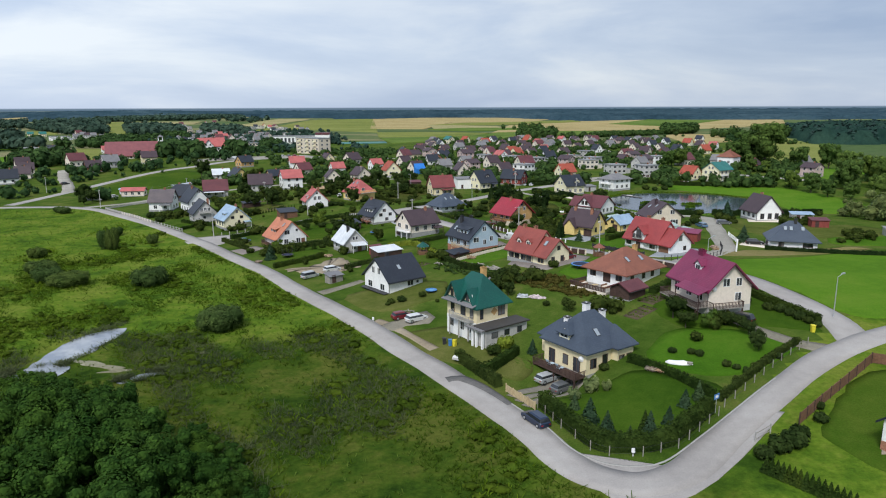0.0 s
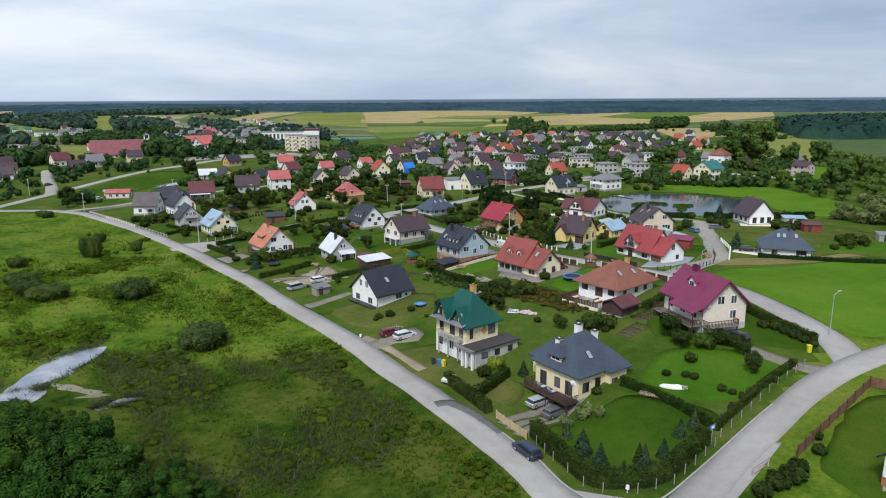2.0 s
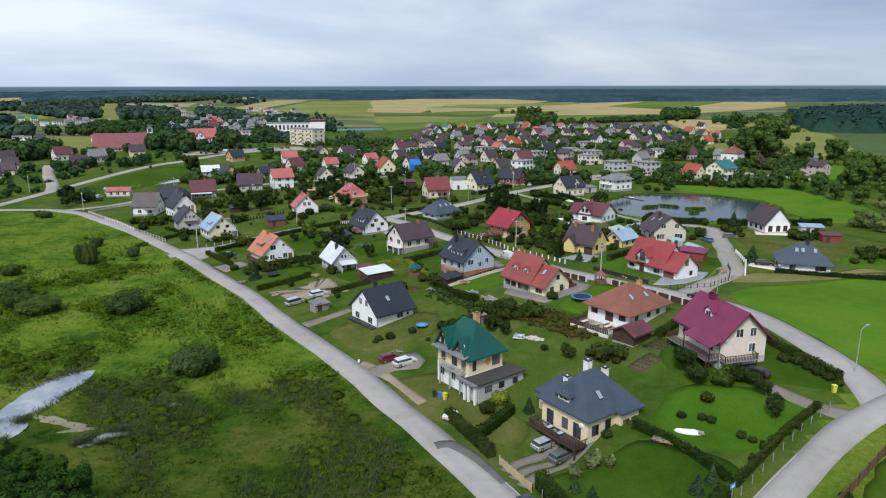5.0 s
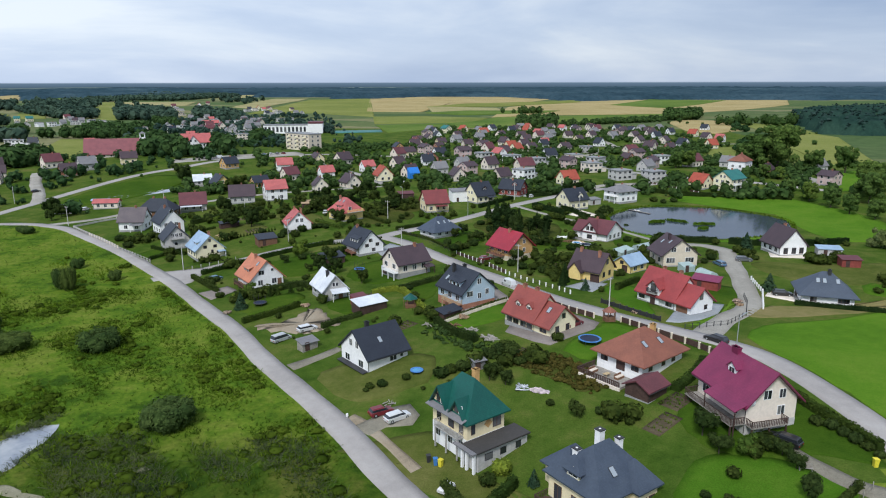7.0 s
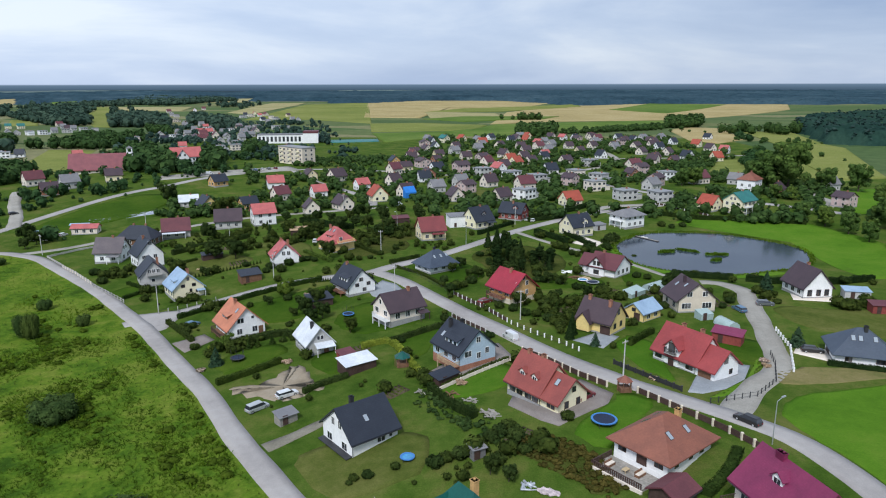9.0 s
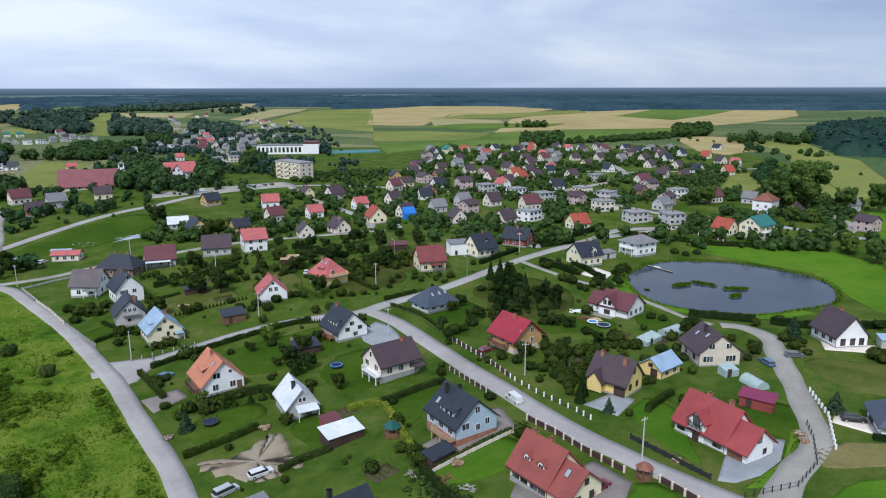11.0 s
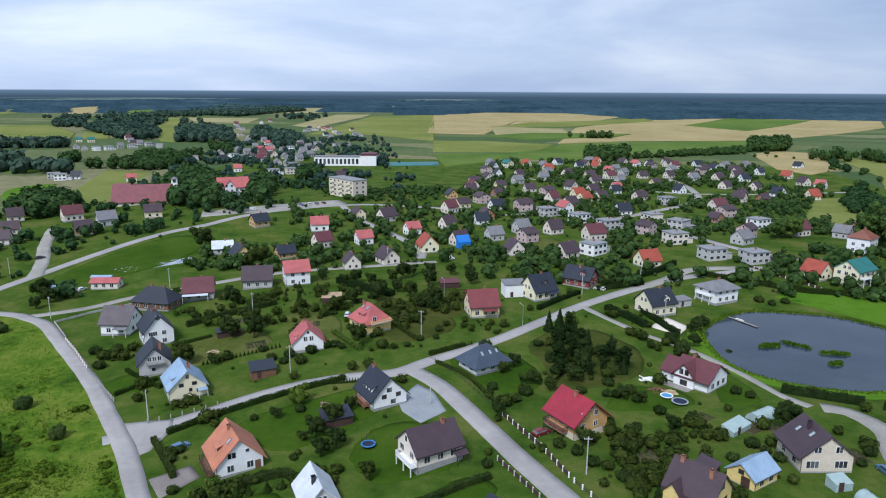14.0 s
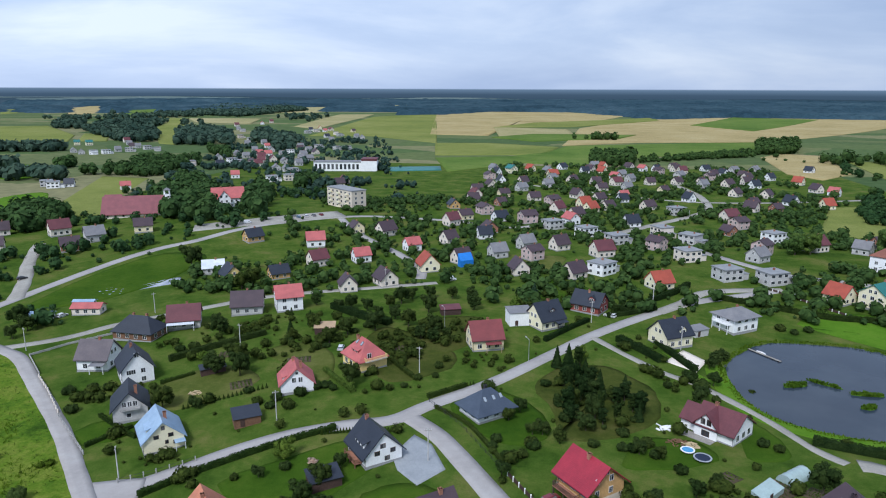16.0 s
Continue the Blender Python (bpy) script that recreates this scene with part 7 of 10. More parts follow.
for i in range(7):
    window_at(ch, pose(-14 + i * 4.4, -9.505, 0.6), 1.2, 1.5, 0)
bm = bmesh.new()
gable_body(bm, 9, 11, 6.0, 11.0, -1)
part("sacristy", bm, BRICK, ch, "", pose(-14, 12, 0))
bm = bmesh.new()
gable_roof(bm, 9, 11, 6.0, 11.0, 0.6, 0.6, 0.25)
part("sacristy_roof", bm, R_MAUVE, ch, "", pose(-14, 12, 0))

# parish house: white with red roof
h = house(-216, 556, 32, 20, 13, 6.6, 12.5, WHITE, R_PINK, "large white parish house with a coral-red roof", wins="flr", two=True, chim=((0.1, 0), (-0.2, 0)), bars=0)
part("front_gable", (lambda bm: (gable_body(bm, 8, 8, 6.6, 11.5, -0.5), bm)[1])(bmesh.new()), WHITE, h, "", pose(-3, -5.0, 0, 0, 0, 90))
bm = bmesh.new()
gable_roof(bm, 8, 8, 6.6, 11.5, 0.5, 0.5, 0.25, -4.6, 5.6)
part("front_gable_roof", bm, R_PINK, h, "", pose(-3, -5.0, 0, 0, 0, 90))
for zz in (1.2, 4.0, 7.2):
    for u in (-1.8, 1.4):
        window_at(h, pose(-3 + u, -9.02, zz), 1.2, 1.4, 0)

# block of flats
fb = thing("apartment_block", -139.5, 571, -40, "four-storey pale apartment block with balconies", "building")
PLACES.append((-139.5, 571, 16))
part("wall", boxes((-15, -5.5, -1.5, 15, 5.5, 12.2)), BEIGE, fb)
part("roof", boxes((-15.3, -5.8, 12.2, 15.3, 5.8, 12.7)), R_FELT, fb)
for f in range(4):
    for i in range(6):
        window_at(fb, pose(-12.5 + i * 5.0, -5.505, 0.9 + f * 3.0), 1.8, 1.4, 0)
    for i in range(3):
        part("balcony", boxes((-11.6 + i * 10, -6.6, 0.5 + f * 3.0, -8.4 + i * 10, -5.5, 0.65 + f * 3.0), (-11.6 + i * 10, -6.6, 0.65 + f * 3.0, -8.4 + i * 10, -6.5, 1.6 + f * 3.0)), LEMON, fb)
    for u in (-2.4, 2.4):
        window_at(fb, pose(15.005, u, 0.9 + f * 3.0, 0, 0, 90), 1.4, 1.4, 0)
# school with an arcade of tall windows
sc = thing("school", -222, 812, 10, "long white school with a row of tall windows", "building")
PLACES.append((-222, 812, 28))
part("wall", boxes((-26, -8, -1.5, 22, 8, 9)), WHITE, sc)
part("roof", boxes((-26.4, -8.4, 9, 22.4, 8.4, 9.5)), R_LEAD, sc)
part("gym", boxes((22, -9, -1.5, 38, 9, 10.5)), WHITE, sc)
part("gym_roof", boxes((22.2, -9.2, 10.5, 38.2, 9.2, 12.6)), R_MAROON, sc)
for i in range(11):
    window_at(sc, pose(-23.6 + i * 4.2, -8.005, 2.0), 2.2, 5.0, 0, DARKMETAL, "d")
patch("sports_pitch", [(-170, 812), (-120, 830), (-128, 868), (-180, 850)], R_TEAL, 0.3, "blue-green sports pitch beside the school", step=10)

# ---- plants ----
nrng = np.random.default_rng(11)


def leaf_cards(lobes, n, size, inner=0.74, droop=0.0):
    """n leaf clumps on and within ellipsoid lobes (x, y, z, rx, ry, rz): vertices and quads."""
    lobes = np.array(lobes, float)
    wgt = lobes[:, 3] * lobes[:, 4] + lobes[:, 3] * lobes[:, 5]
    k = nrng.choice(len(lobes), n, p=wgt / wgt.sum())
    d = nrng.normal(size=(n, 3))
    d /= np.linalg.norm(d, axis=1)[:, None]
    r = inner + (1.06 - inner) * nrng.random(n) ** 0.5
    c = lobes[k, :3] + d * lobes[k, 3:] * r[:, None]
    nrm = d + nrng.normal(scale=0.13, size=(n, 3)) + (0, 0, 0.2)
    nrm /= np.linalg.norm(nrm, axis=1)[:, None]
    t = np.cross(nrm, nrng.normal(size=(n, 3)))
    t /= np.linalg.norm(t, axis=1)[:, None] + 1e-9
    b = np.cross(nrm, t)
    s = size * (0.55 + 0.8 * nrng.random(n))[:, None]
    v = np.stack([c - t * s - b * s * 0.7, c + t * s * 0.8 - b * s * 0.5, c + t * s + b * s * 0.75, c - t * s * 0.7 + b * s * 0.6], 1)
    return v.reshape(-1, 3), np.arange(4 * n).reshape(n, 4)


def cores(c, r):
    """Low leafy bodies, one for each centre and triple of radii, that close a crown behind its outer leaves."""
    a = np.arange(6) * math.pi / 3
    ring = lambda z, k, o: np.column_stack([np.cos(a + o) * k, np.sin(a + o) * k, np.full(6, z)])
    unit = np.concatenate([[(0, 0, -1)], ring(-0.45, 0.88, 0), ring(0.45, 0.88, 0.52), [(0, 0, 1)]])
    f = [(0, 1 + (i + 1) % 6, 1 + i) for i in range(6)] + [(13, 7 + i, 7 + (i + 1) % 6) for i in range(6)]
    f += [(1 + i, 1 + (i + 1) % 6, 7 + i) for i in range(6)] + [(1 + (i + 1) % 6, 7 + (i + 1) % 6, 7 + i) for i in range(6)]
    c, r = np.asarray(c, float), np.asarray(r, float)
    wob = 1 + nrng.normal(scale=0.10, size=(len(c), 14, 1))
    v = c[:, None, :] + unit[None] * wob * r[:, None, :]
    faces = (np.array(f)[None] + 14 * np.arange(len(c))[:, None, None]).reshape(-1, 3)
    return v.reshape(-1, 3), faces


def leaf_mesh(name, cards, core, mat):
    """One mesh of leaf quads and their cores."""
    (v, f), (cv, cf) = cards, core
    me = mesh_of(name, np.concatenate([v, cv]).tolist(), f.tolist() + (cf + len(v)).tolist(), mat)
    me.polygons.foreach_set("use_smooth", np.ones(len(me.polygons), bool))
    return me


def lobes_for(h, r, n, base=0.3, top=1.0):
    out = [(0, 0, h * (base + top) / 2, r * 0.66, r * 0.66, h * (top - base) / 2 * 0.9)]
    for i in range(n):
        a, f = nrng.uniform(0, 2 * math.pi), nrng.uniform(base + 0.12, top - 0.12)
        q = r * nrng.uniform(0.34, 0.54) * min(1, (11 / n) ** 0.4)
        out.append((math.cos(a) * (r - q * 0.7), math.sin(a) * (r - q * 0.7), h * f, q, q, q * nrng.uniform(0.75, 1.15)))
    return out


def tree(name, x, y, h, r, mat, label, n=900, size=0.32, lobes=7, base=0.25, category="tree", group=""):
    """A tapered trunk with limbs, and a crown of leaf clumps."""
    ob = thing(name, x, y, rng.uniform(0, 360), label, category, group)
    bm = bmesh.new()
    tube(bm, (0, 0, -0.4), (0.05 * h * 0.3, 0, h * 0.5), 0.035 * h * 0.8, 0.02 * h, 8)
    for i in range(5):
        a = i * 1.3
        tube(bm, (0, 0, h * (0.25 + 0.06 * i)), (math.cos(a) * r * 0.34, math.sin(a) * r * 0.34, h * (0.44 + 0.07 * i)), 0.012 * h, 0.004 * h, 5)
    tube(bm, (0.05 * h * 0.3, 0, h * 0.5), (0, 0, h * 0.82), 0.02 * h, 0.004 * h, 6)
    part("trunk", bm, BARK, ob)
    body = np.array(lobes_for(h, r, lobes, base))
    placed("crown", leaf_mesh("crown", leaf_cards(body, n, size), cores(body[:, :3], body[:, 3:] * 0.8), mat), ob)
    return ob


def cone_tree(name, x, y, h, r, mat, label, n=500, size=0.22, category="tree", group="", trunk=True):
    """A conifer: whorls of drooping sprays narrowing to a tip."""
    ob = thing(name, x, y, rng.uniform(0, 360), label, category, group)
    bm = bmesh.new()
    tube(bm, (0, 0, -0.3), (0, 0, h * 0.95), 0.02 * h + 0.03, 0.01, 6)
    part("trunk", bm, BARK, ob)
    t = nrng.random(n) ** 1.5
    a = nrng.uniform(0, 2 * math.pi, n)
    rr = r * (1 - t) ** 0.85 * (0.55 + 0.5 * nrng.random(n)) * (1 + 0.16 * np.sin(t * 40))
    c = np.stack([np.cos(a) * rr, np.sin(a) * rr, 0.04 * h + t * h * 0.96], 1)
    out = np.stack([np.cos(a), np.sin(a), np.full(n, 0.55)], 1) + nrng.normal(scale=0.3, size=(n, 3))
    out /= np.linalg.norm(out, axis=1)[:, None]
    tt = np.cross(out, nrng.normal(size=(n, 3)))
    tt /= np.linalg.norm(tt, axis=1)[:, None]
    b = np.cross(out, tt)
    s = (size * (0.5 + 0.8 * nrng.random(n)) * (1.1 - 0.6 * t))[:, None]
    v = np.stack([c - tt * s - b * s, c + tt * s - b * s, c + tt * s + b * s, c - tt * s + b * s], 1).reshape(-1, 3)
    placed("crown", mesh_of("crown", v.tolist(), np.arange(4 * n).reshape(n, 4).tolist(), mat), ob)
    return ob


def shrub(name, x, y, h, r, mat, label, n=260, size=0.22, category="bush", group="", lobes=5):
    body = np.array([(0, 0, h * 0.36, r * 0.74, r * 0.74, h * 0.55)] + [(math.cos(i * 2.4) * r * nrng.uniform(0.4, 0.66), math.sin(i * 2.4) * r * nrng.uniform(0.4, 0.66), h * nrng.uniform(0.3, 0.62), r * 0.36, r * 0.36, h * 0.36) for i in range(lobes)])
    v, f = leaf_cards(body, n, size)
    v[:, 2] = np.maximum(v[:, 2], -0.1)
    ob = placed(name, leaf_mesh(name, (v, f), cores(body[:, :3], body[:, 3:] * 0.82), mat))
    ob.matrix_basis = pose(x, y, zat(x, y), 0, 0, rng.uniform(0, 360))
    return tagged(ob, label, category, group)


def put(proto, x, y, k=1.0, kz=None, dz=0.0):
    return copy_thing(proto, pose(x, y, zat(x, y) + dz, 0, 0, rng.uniform(0, 360)) @ Matrix.Diagonal((k, k, kz or k, 1)))


def hedge(pts, w, h, mat, label, dens=30, size=0.095, category="hedge"):
    """A clipped hedge along a line: a solid core with leaf clumps all over it."""
    line = spline(pts, 1.0) if len(pts) > 2 else np.linspace(pts[0], pts[1], max(2, int(math.dist(pts[0], pts[1])) + 1))
    d = np.gradient(line, axis=0)
    d /= np.hypot(d[:, 0], d[:, 1])[:, None] + 1e-9
    nrm = np.stack([-d[:, 1], d[:, 0]], 1)
    n = len(line)
    z = land(line[:, 0], line[:, 1])
    hh = h * (1 + 0.06 * np.sin(np.arange(n) * 1.7) + 0.05 * np.sin(np.arange(n) * 0.6 + 1))
    rings = []
    for off, fz in ((-0.42, -0.1), (-0.46, 0.55), (-0.3, 0.92), (0.3, 0.92), (0.46, 0.55), (0.42, -0.1)):
        p = line + nrm * off * w
        rings.append(np.column_stack([p, z + hh * fz]))
    v = np.concatenate(rings)
    f = [(k * n + i, k * n + i + 1, (k + 1) * n + i + 1, (k + 1) * n + i) for k in range(5) for i in range(n - 1)]
    f += [tuple(k * n for k in range(6)), tuple(k * n + n - 1 for k in range(5, -1, -1))]
    length = np.hypot(*np.diff(line, axis=0).T).sum()
    m = int(dens * length * (w + 2 * h))
    i = nrng.uniform(0, n - 1.001, m)
    j = i.astype(int)
    fr = (i - j)[:, None]
    c2 = line[j] * (1 - fr) + line[j + 1] * fr
    side = nrng.uniform(-(h + w / 2), h + w / 2, m)
    top = np.abs(side) < w / 2
    across = np.where(top, side, np.sign(side) * w / 2 * 0.98)
    up = np.where(top, 1.0, np.clip(1 - (np.abs(side) - w / 2) / h, 0, 1))
    pos = np.column_stack([c2 + nrm[j] * across[:, None], land(c2[:, 0], c2[:, 1]) + hh[j] * up]) + nrng.normal(scale=0.06, size=(m, 3))
    nn = np.column_stack([nrm[j] * np.where(top, 0, np.sign(side))[:, None], np.where(top, 1, 0.2)]) + nrng.normal(scale=0.35, size=(m, 3))
    nn /= np.linalg.norm(nn, axis=1)[:, None]
    t = np.cross(nn, nrng.normal(size=(m, 3)))
    t /= np.linalg.norm(t, axis=1)[:, None]
    b = np.cross(nn, t)
    s = size * (0.6 + 0.8 * nrng.random(m))[:, None]
    q = np.stack([pos - t * s - b * s, pos + t * s - b * s, pos + t * s + b * s, pos - t * s + b * s], 1).reshape(-1, 3)
    base = len(v)
    f += (np.arange(4 * m).reshape(m, 4) + base).tolist()
    ob = placed("hedge", mesh_of("hedge", np.concatenate([v, q]).tolist(), f, mat))
    return tagged(ob, label, category)


def clear_of(x, y, gap=1.0, lawns=True):
    """Whether a plant may stand here: off houses, roads, water and mown grass."""
    for px, py, pr in PLACES:
        if (x - px) ** 2 + (y - py) ** 2 < (pr + gap) ** 2:
            return False
    for line, wd in ROAD_LINES:
        if np.min((line[:, 0] - x) ** 2 + (line[:, 1] - y) ** 2) < (wd / 2 + gap + 1.2) ** 2:
            return False
    if math.hypot(x - POND[0], y - POND[1]) < 39:
        return False
    if any(in_poly(x, y, poly) for poly in PAVED):
        return False
    return not (lawns and any(in_poly(x, y, pts) for pts, _ in LAWNS))


# the wood at the meadow's southern edge
oak = tree("tree", -54.0, 110.3, 9.0, 3.9, L_ALDER, "dense dark green deciduous tree at the meadow's edge", 6200, 0.155, 38, 0.08, group="wood at the meadow's edge")
oak2 = tree("tree", -44.5, 104.7, 9.0, 3.4, L_ALDER, "dense dark green deciduous tree at the meadow's edge", 5400, 0.155, 32, 0.08, group="wood at the meadow's edge")
for i, (wx, wy, k, kz) in enumerate(((-57.8, 118.6, 0.92, 0.86), (-49.7, 119.6, 0.85, 0.80), (-43.7, 112.0, 0.95, 0.88), (-37.7, 109.6, 0.75, 0.66), (-34.0, 110.6, 0.62, 0.52), (-39.0, 103.6, 1.0, 0.92), (-49.0, 103.4, 1.05, 1.0), (-34.8, 102.8, 0.85, 0.75), (-31.0, 105.0, 0.65, 0.58), (-27.5, 104.2, 0.55, 0.46), (-64.6, 124.6, 0.8, 0.72), (-55.5, 125.2, 0.6, 0.55), (-50.8, 114.6, 0.95, 0.9), (-62.2, 117.6, 0.95, 0.92), (-59.5, 111.5, 1.05, 1.0), (-66.0, 112.0, 1.0, 1.0), (-55.0, 98.0, 1.1, 1.1), (-45.0, 97.0, 1.05, 1.0), (-36.5, 96.5, 1.0, 0.9), (-29.0, 98.5, 0.7, 0.6), (-63.0, 102.0, 1.1, 1.05), (-70.0, 119.0, 0.9, 0.9), (-24.6, 100.8, 0.5, 0.42), (-37.0, 115.5, 0.5, 0.42), (-61.5, 129.0, 0.5, 0.36), (-44.0, 118.0, 0.55, 0.5), (-31.0, 111.8, 0.42, 0.34))):
    put(oak2 if i % 2 else oak, wx, wy, k, kz)

# willow scrub in the meadow
scrub = shrub("bush", -53, 164, 4.8, 5.2, L_SALLOW, "rounded willow bush standing in the meadow", 3600, 0.17, group="bushes in the meadow", lobes=16)
for bx, by, k, kz in ((-84, 197, 0.85, 0.7), (-104, 195, 0.9, 0.55), (-112, 199, 0.7, 0.6), (-120, 208, 0.75, 0.55), (-134, 227, 0.5, 0.5), (-121, 241, 0.42, 1.0), (-118, 240, 0.4, 1.1), (-129, 262, 0.4, 0.5), (-110, 250, 0.35, 0.5), (-178, 309, 0.5, 0.45), (-182, 312, 0.45, 0.4), (-70, 133, 0.45, 0.4)):
    put(scrub, bx, by, k * 1.2, kz * 1.35)


def tuft_field(name, label, pts, mat, h0, h1, wide, category="grass", level=-9.0, lean=0.35):
    """Many grass or reed tufts in one mesh: crossed tapering blades."""
    m = len(pts)
    z = np.maximum(land(pts[:, 0], pts[:, 1]) - 0.05, level)
    out = []
    for j in range(3):
        a = nrng.uniform(0, math.pi, m)
        hgt = nrng.uniform(h0, h1, m)
        dx, dy = np.cos(a) * wide * nrng.uniform(0.5, 1.2, m), np.sin(a) * wide * nrng.uniform(0.5, 1.2, m)
        lx, ly = nrng.normal(scale=lean, size=m) * hgt, nrng.normal(scale=lean, size=m) * hgt
        ox, oy = nrng.normal(scale=wide * 0.6, size=m), nrng.normal(scale=wide * 0.6, size=m)
        x, y = pts[:, 0] + ox, pts[:, 1] + oy
        out.append(np.stack([np.column_stack([x - dx, y - dy, z]), np.column_stack([x + dx, y + dy, z]), np.column_stack([x + dx * 0.7 + lx, y + dy * 0.7 + ly, z + hgt]), np.column_stack([x - dx * 0.7 + lx, y - dy * 0.7 + ly, z + hgt])], 1).reshape(-1, 3))
    v = np.concatenate(out)
    ob = placed(name, mesh_of(name, v.tolist(), np.arange(len(v)).reshape(-1, 4).tolist(), mat))
    return tagged(ob, label, category, kind="stuff")


def meadow_points(n, x0, x1, y0, y1, gap=3.4, clump=0.0, dry=True):
    p = np.column_stack([nrng.uniform(x0, x1, n), nrng.uniform(y0, y1, n)])
    keep = road_side(p[:, 0], p[:, 1]) > gap
    if dry:
        keep &= pool_depth(p[:, 0], p[:, 1]) < 0.05
    if clump:
        q = np.sin(p[:, 0] * 0.21 + 1.3 * np.sin(p[:, 1] * 0.13)) + np.sin(p[:, 1] * 0.17 + 1.7 * np.sin(p[:, 0] * 0.09)) + 0.7 * np.sin(p[:, 0] * 0.5 + p[:, 1] * 0.43)
        keep &= q + nrng.normal(scale=0.4, size=n) > clump
    return p[keep]


rim = []
for cx, cy, a, b, ang in POOLS:
    for t in nrng.uniform(0, 2 * math.pi, 900):
        if math.sin(3 * t + cx) + 0.6 * math.sin(7 * t) > -0.3:
            q = nrng.uniform(0.82, 1.22)
            u, v = a * q * math.cos(t), b * q * math.sin(t)
            co, si = math.cos(radians(ang)), math.sin(radians(ang))
            rim.append((cx + u * co - v * si, cy + u * si + v * co))
POOL_RIM = np.array(rim)
tuft_field("meadow_grass", "tall uncut meadow grass with lighter tufts", meadow_points(46000, -130, 16, 84, 240, 2.9, -0.6), L_GRASS, 0.25, 0.6, 0.07, lean=0.8)
tuft_field("meadow_weeds", "coarse darker weeds in clumps", meadow_points(26000, -140, 16, 84, 290, 3.2, 0.8), L_WEED, 0.3, 0.8, 0.11, "weeds", lean=0.8)
tuft_field("reeds", "grey-green reeds round the marsh pools", np.concatenate([meadow_points(20000, -84, -10, 104, 160, 4.5, 0.3), POOL_RIM]), L_REED, 0.3, 0.8, 0.05, "reeds", lean=1.1)
tuft_field("verge_grass", "long grass along the road's edge", meadow_points(16000, -210, 20, 100, 330, 2.9), L_LIGHT, 0.2, 0.5, 0.07, lean=0.8)

# ---- gardens: trees, bushes, hedges ----
apple = tree("tree", 31.8, 153.6, 4.2, 2.1, L_OAK, "small rounded fruit tree in a garden", 800, 0.17, 9, 0.3, group="garden trees")
maple = tree("tree", -102.1, 291.2, 7.0, 2.9, L_OAK, "leafy green garden tree", 1500, 0.21, 14, 0.15, group="garden trees")
lime = tree("tree", -59.7, 271.2, 5.0, 2.3, L_LIGHT, "pale green garden tree", 1000, 0.18, 10, 0.2, group="garden trees")
birch = tree("tree", 3.0, 300.0, 8.5, 2.0, L_DARK, "slim dark young tree in an overgrown plot", 1100, 0.20, 12, 0.08, group="trees of the overgrown plot")
pine = cone_tree("tree", 8.0, 318.1, 9.0, 2.2, L_DARK, "dark young pine in an overgrown plot", 2400, 0.24, group="trees of the overgrown plot")
spruce = cone_tree("spruce", 13.3, 121.4, 3.4, 1.3, L_SPRUCE, "bluish garden spruce inside the hedge", 620, 0.145, "tree", "garden spruces")
thuja = cone_tree("thuja", 19.7, 118.7, 2.6, 0.75, L_THUJA, "dark green conical thuja", 380, 0.12, "tree", "thujas")
yellowbush = shrub("bush", 3.0, 148.8, 2.4, 1.9, L_YELLOW, "bright yellow-green garden bush", 520, 0.15, group="garden bushes")
greenbush = shrub("bush", 1.0, 146.5, 2.0, 1.5, L_OAK, "rounded green garden bush", 420, 0.16, group="garden bushes")
palebush = shrub("bush", 12.2, 128.9, 1.9, 1.1, L_WILLOW, "pale rounded ornamental bush", 220, 0.14, group="garden bushes")
flowers = shrub("flower_bed", 26.8, 133.8, 0.7, 1.2, L_FLOWER, "low bed of garden flowers", 140, 0.12, "flowers", "flower beds")

def plant(proto, *rows):
    """Copies of a plant at places in the gardens, each with its own scale."""
    for tx, ty, k in rows:
        put(proto, tx, ty, k * rng.uniform(0.92, 1.08), k * rng.uniform(0.9, 1.12))


plant(maple, (3.9, 172.1, 0.4), (1.1, 174.3, 0.48), (-1.2, 179.5, 0.4), (-46.5, 249, 0.65), (28.4, 267.9, 0.55), (-45.7, 268.6, 0.5), (23.4, 283, 0.5), (19.1, 284.4, 0.5), (1.4, 286.5, 0.55), (-2.6, 289.9, 0.6), (-11.1, 295.6, 0.5), (-8.6, 300.7, 0.6), (-89.5, 310.6, 1), (-183.5, 332.5, 0.7), (-84.6, 339.4, 0.5), (45.3, 340.3, 0.55), (-38.7, 343.4, 0.75), (47.6, 343.8, 0.6), (-43.3, 345, 0.7), (-35, 345.7, 0.6), (50.9, 348, 0.6), (-116.8, 349.5, 0.6), (-56, 362.7, 0.7), (-62.5, 363.6, 0.6), (-68.6, 370.5, 0.75), (-79.4, 370.5, 0.6))
plant(maple, (-75.8, 373, 0.7), (-61.2, 375, 0.7), (-89.7, 375, 0.6), (-55.1, 386.8, 0.7), (-48.9, 389.3, 0.8), (-40, 389.3, 0.7), (-32.5, 390.5, 0.7))
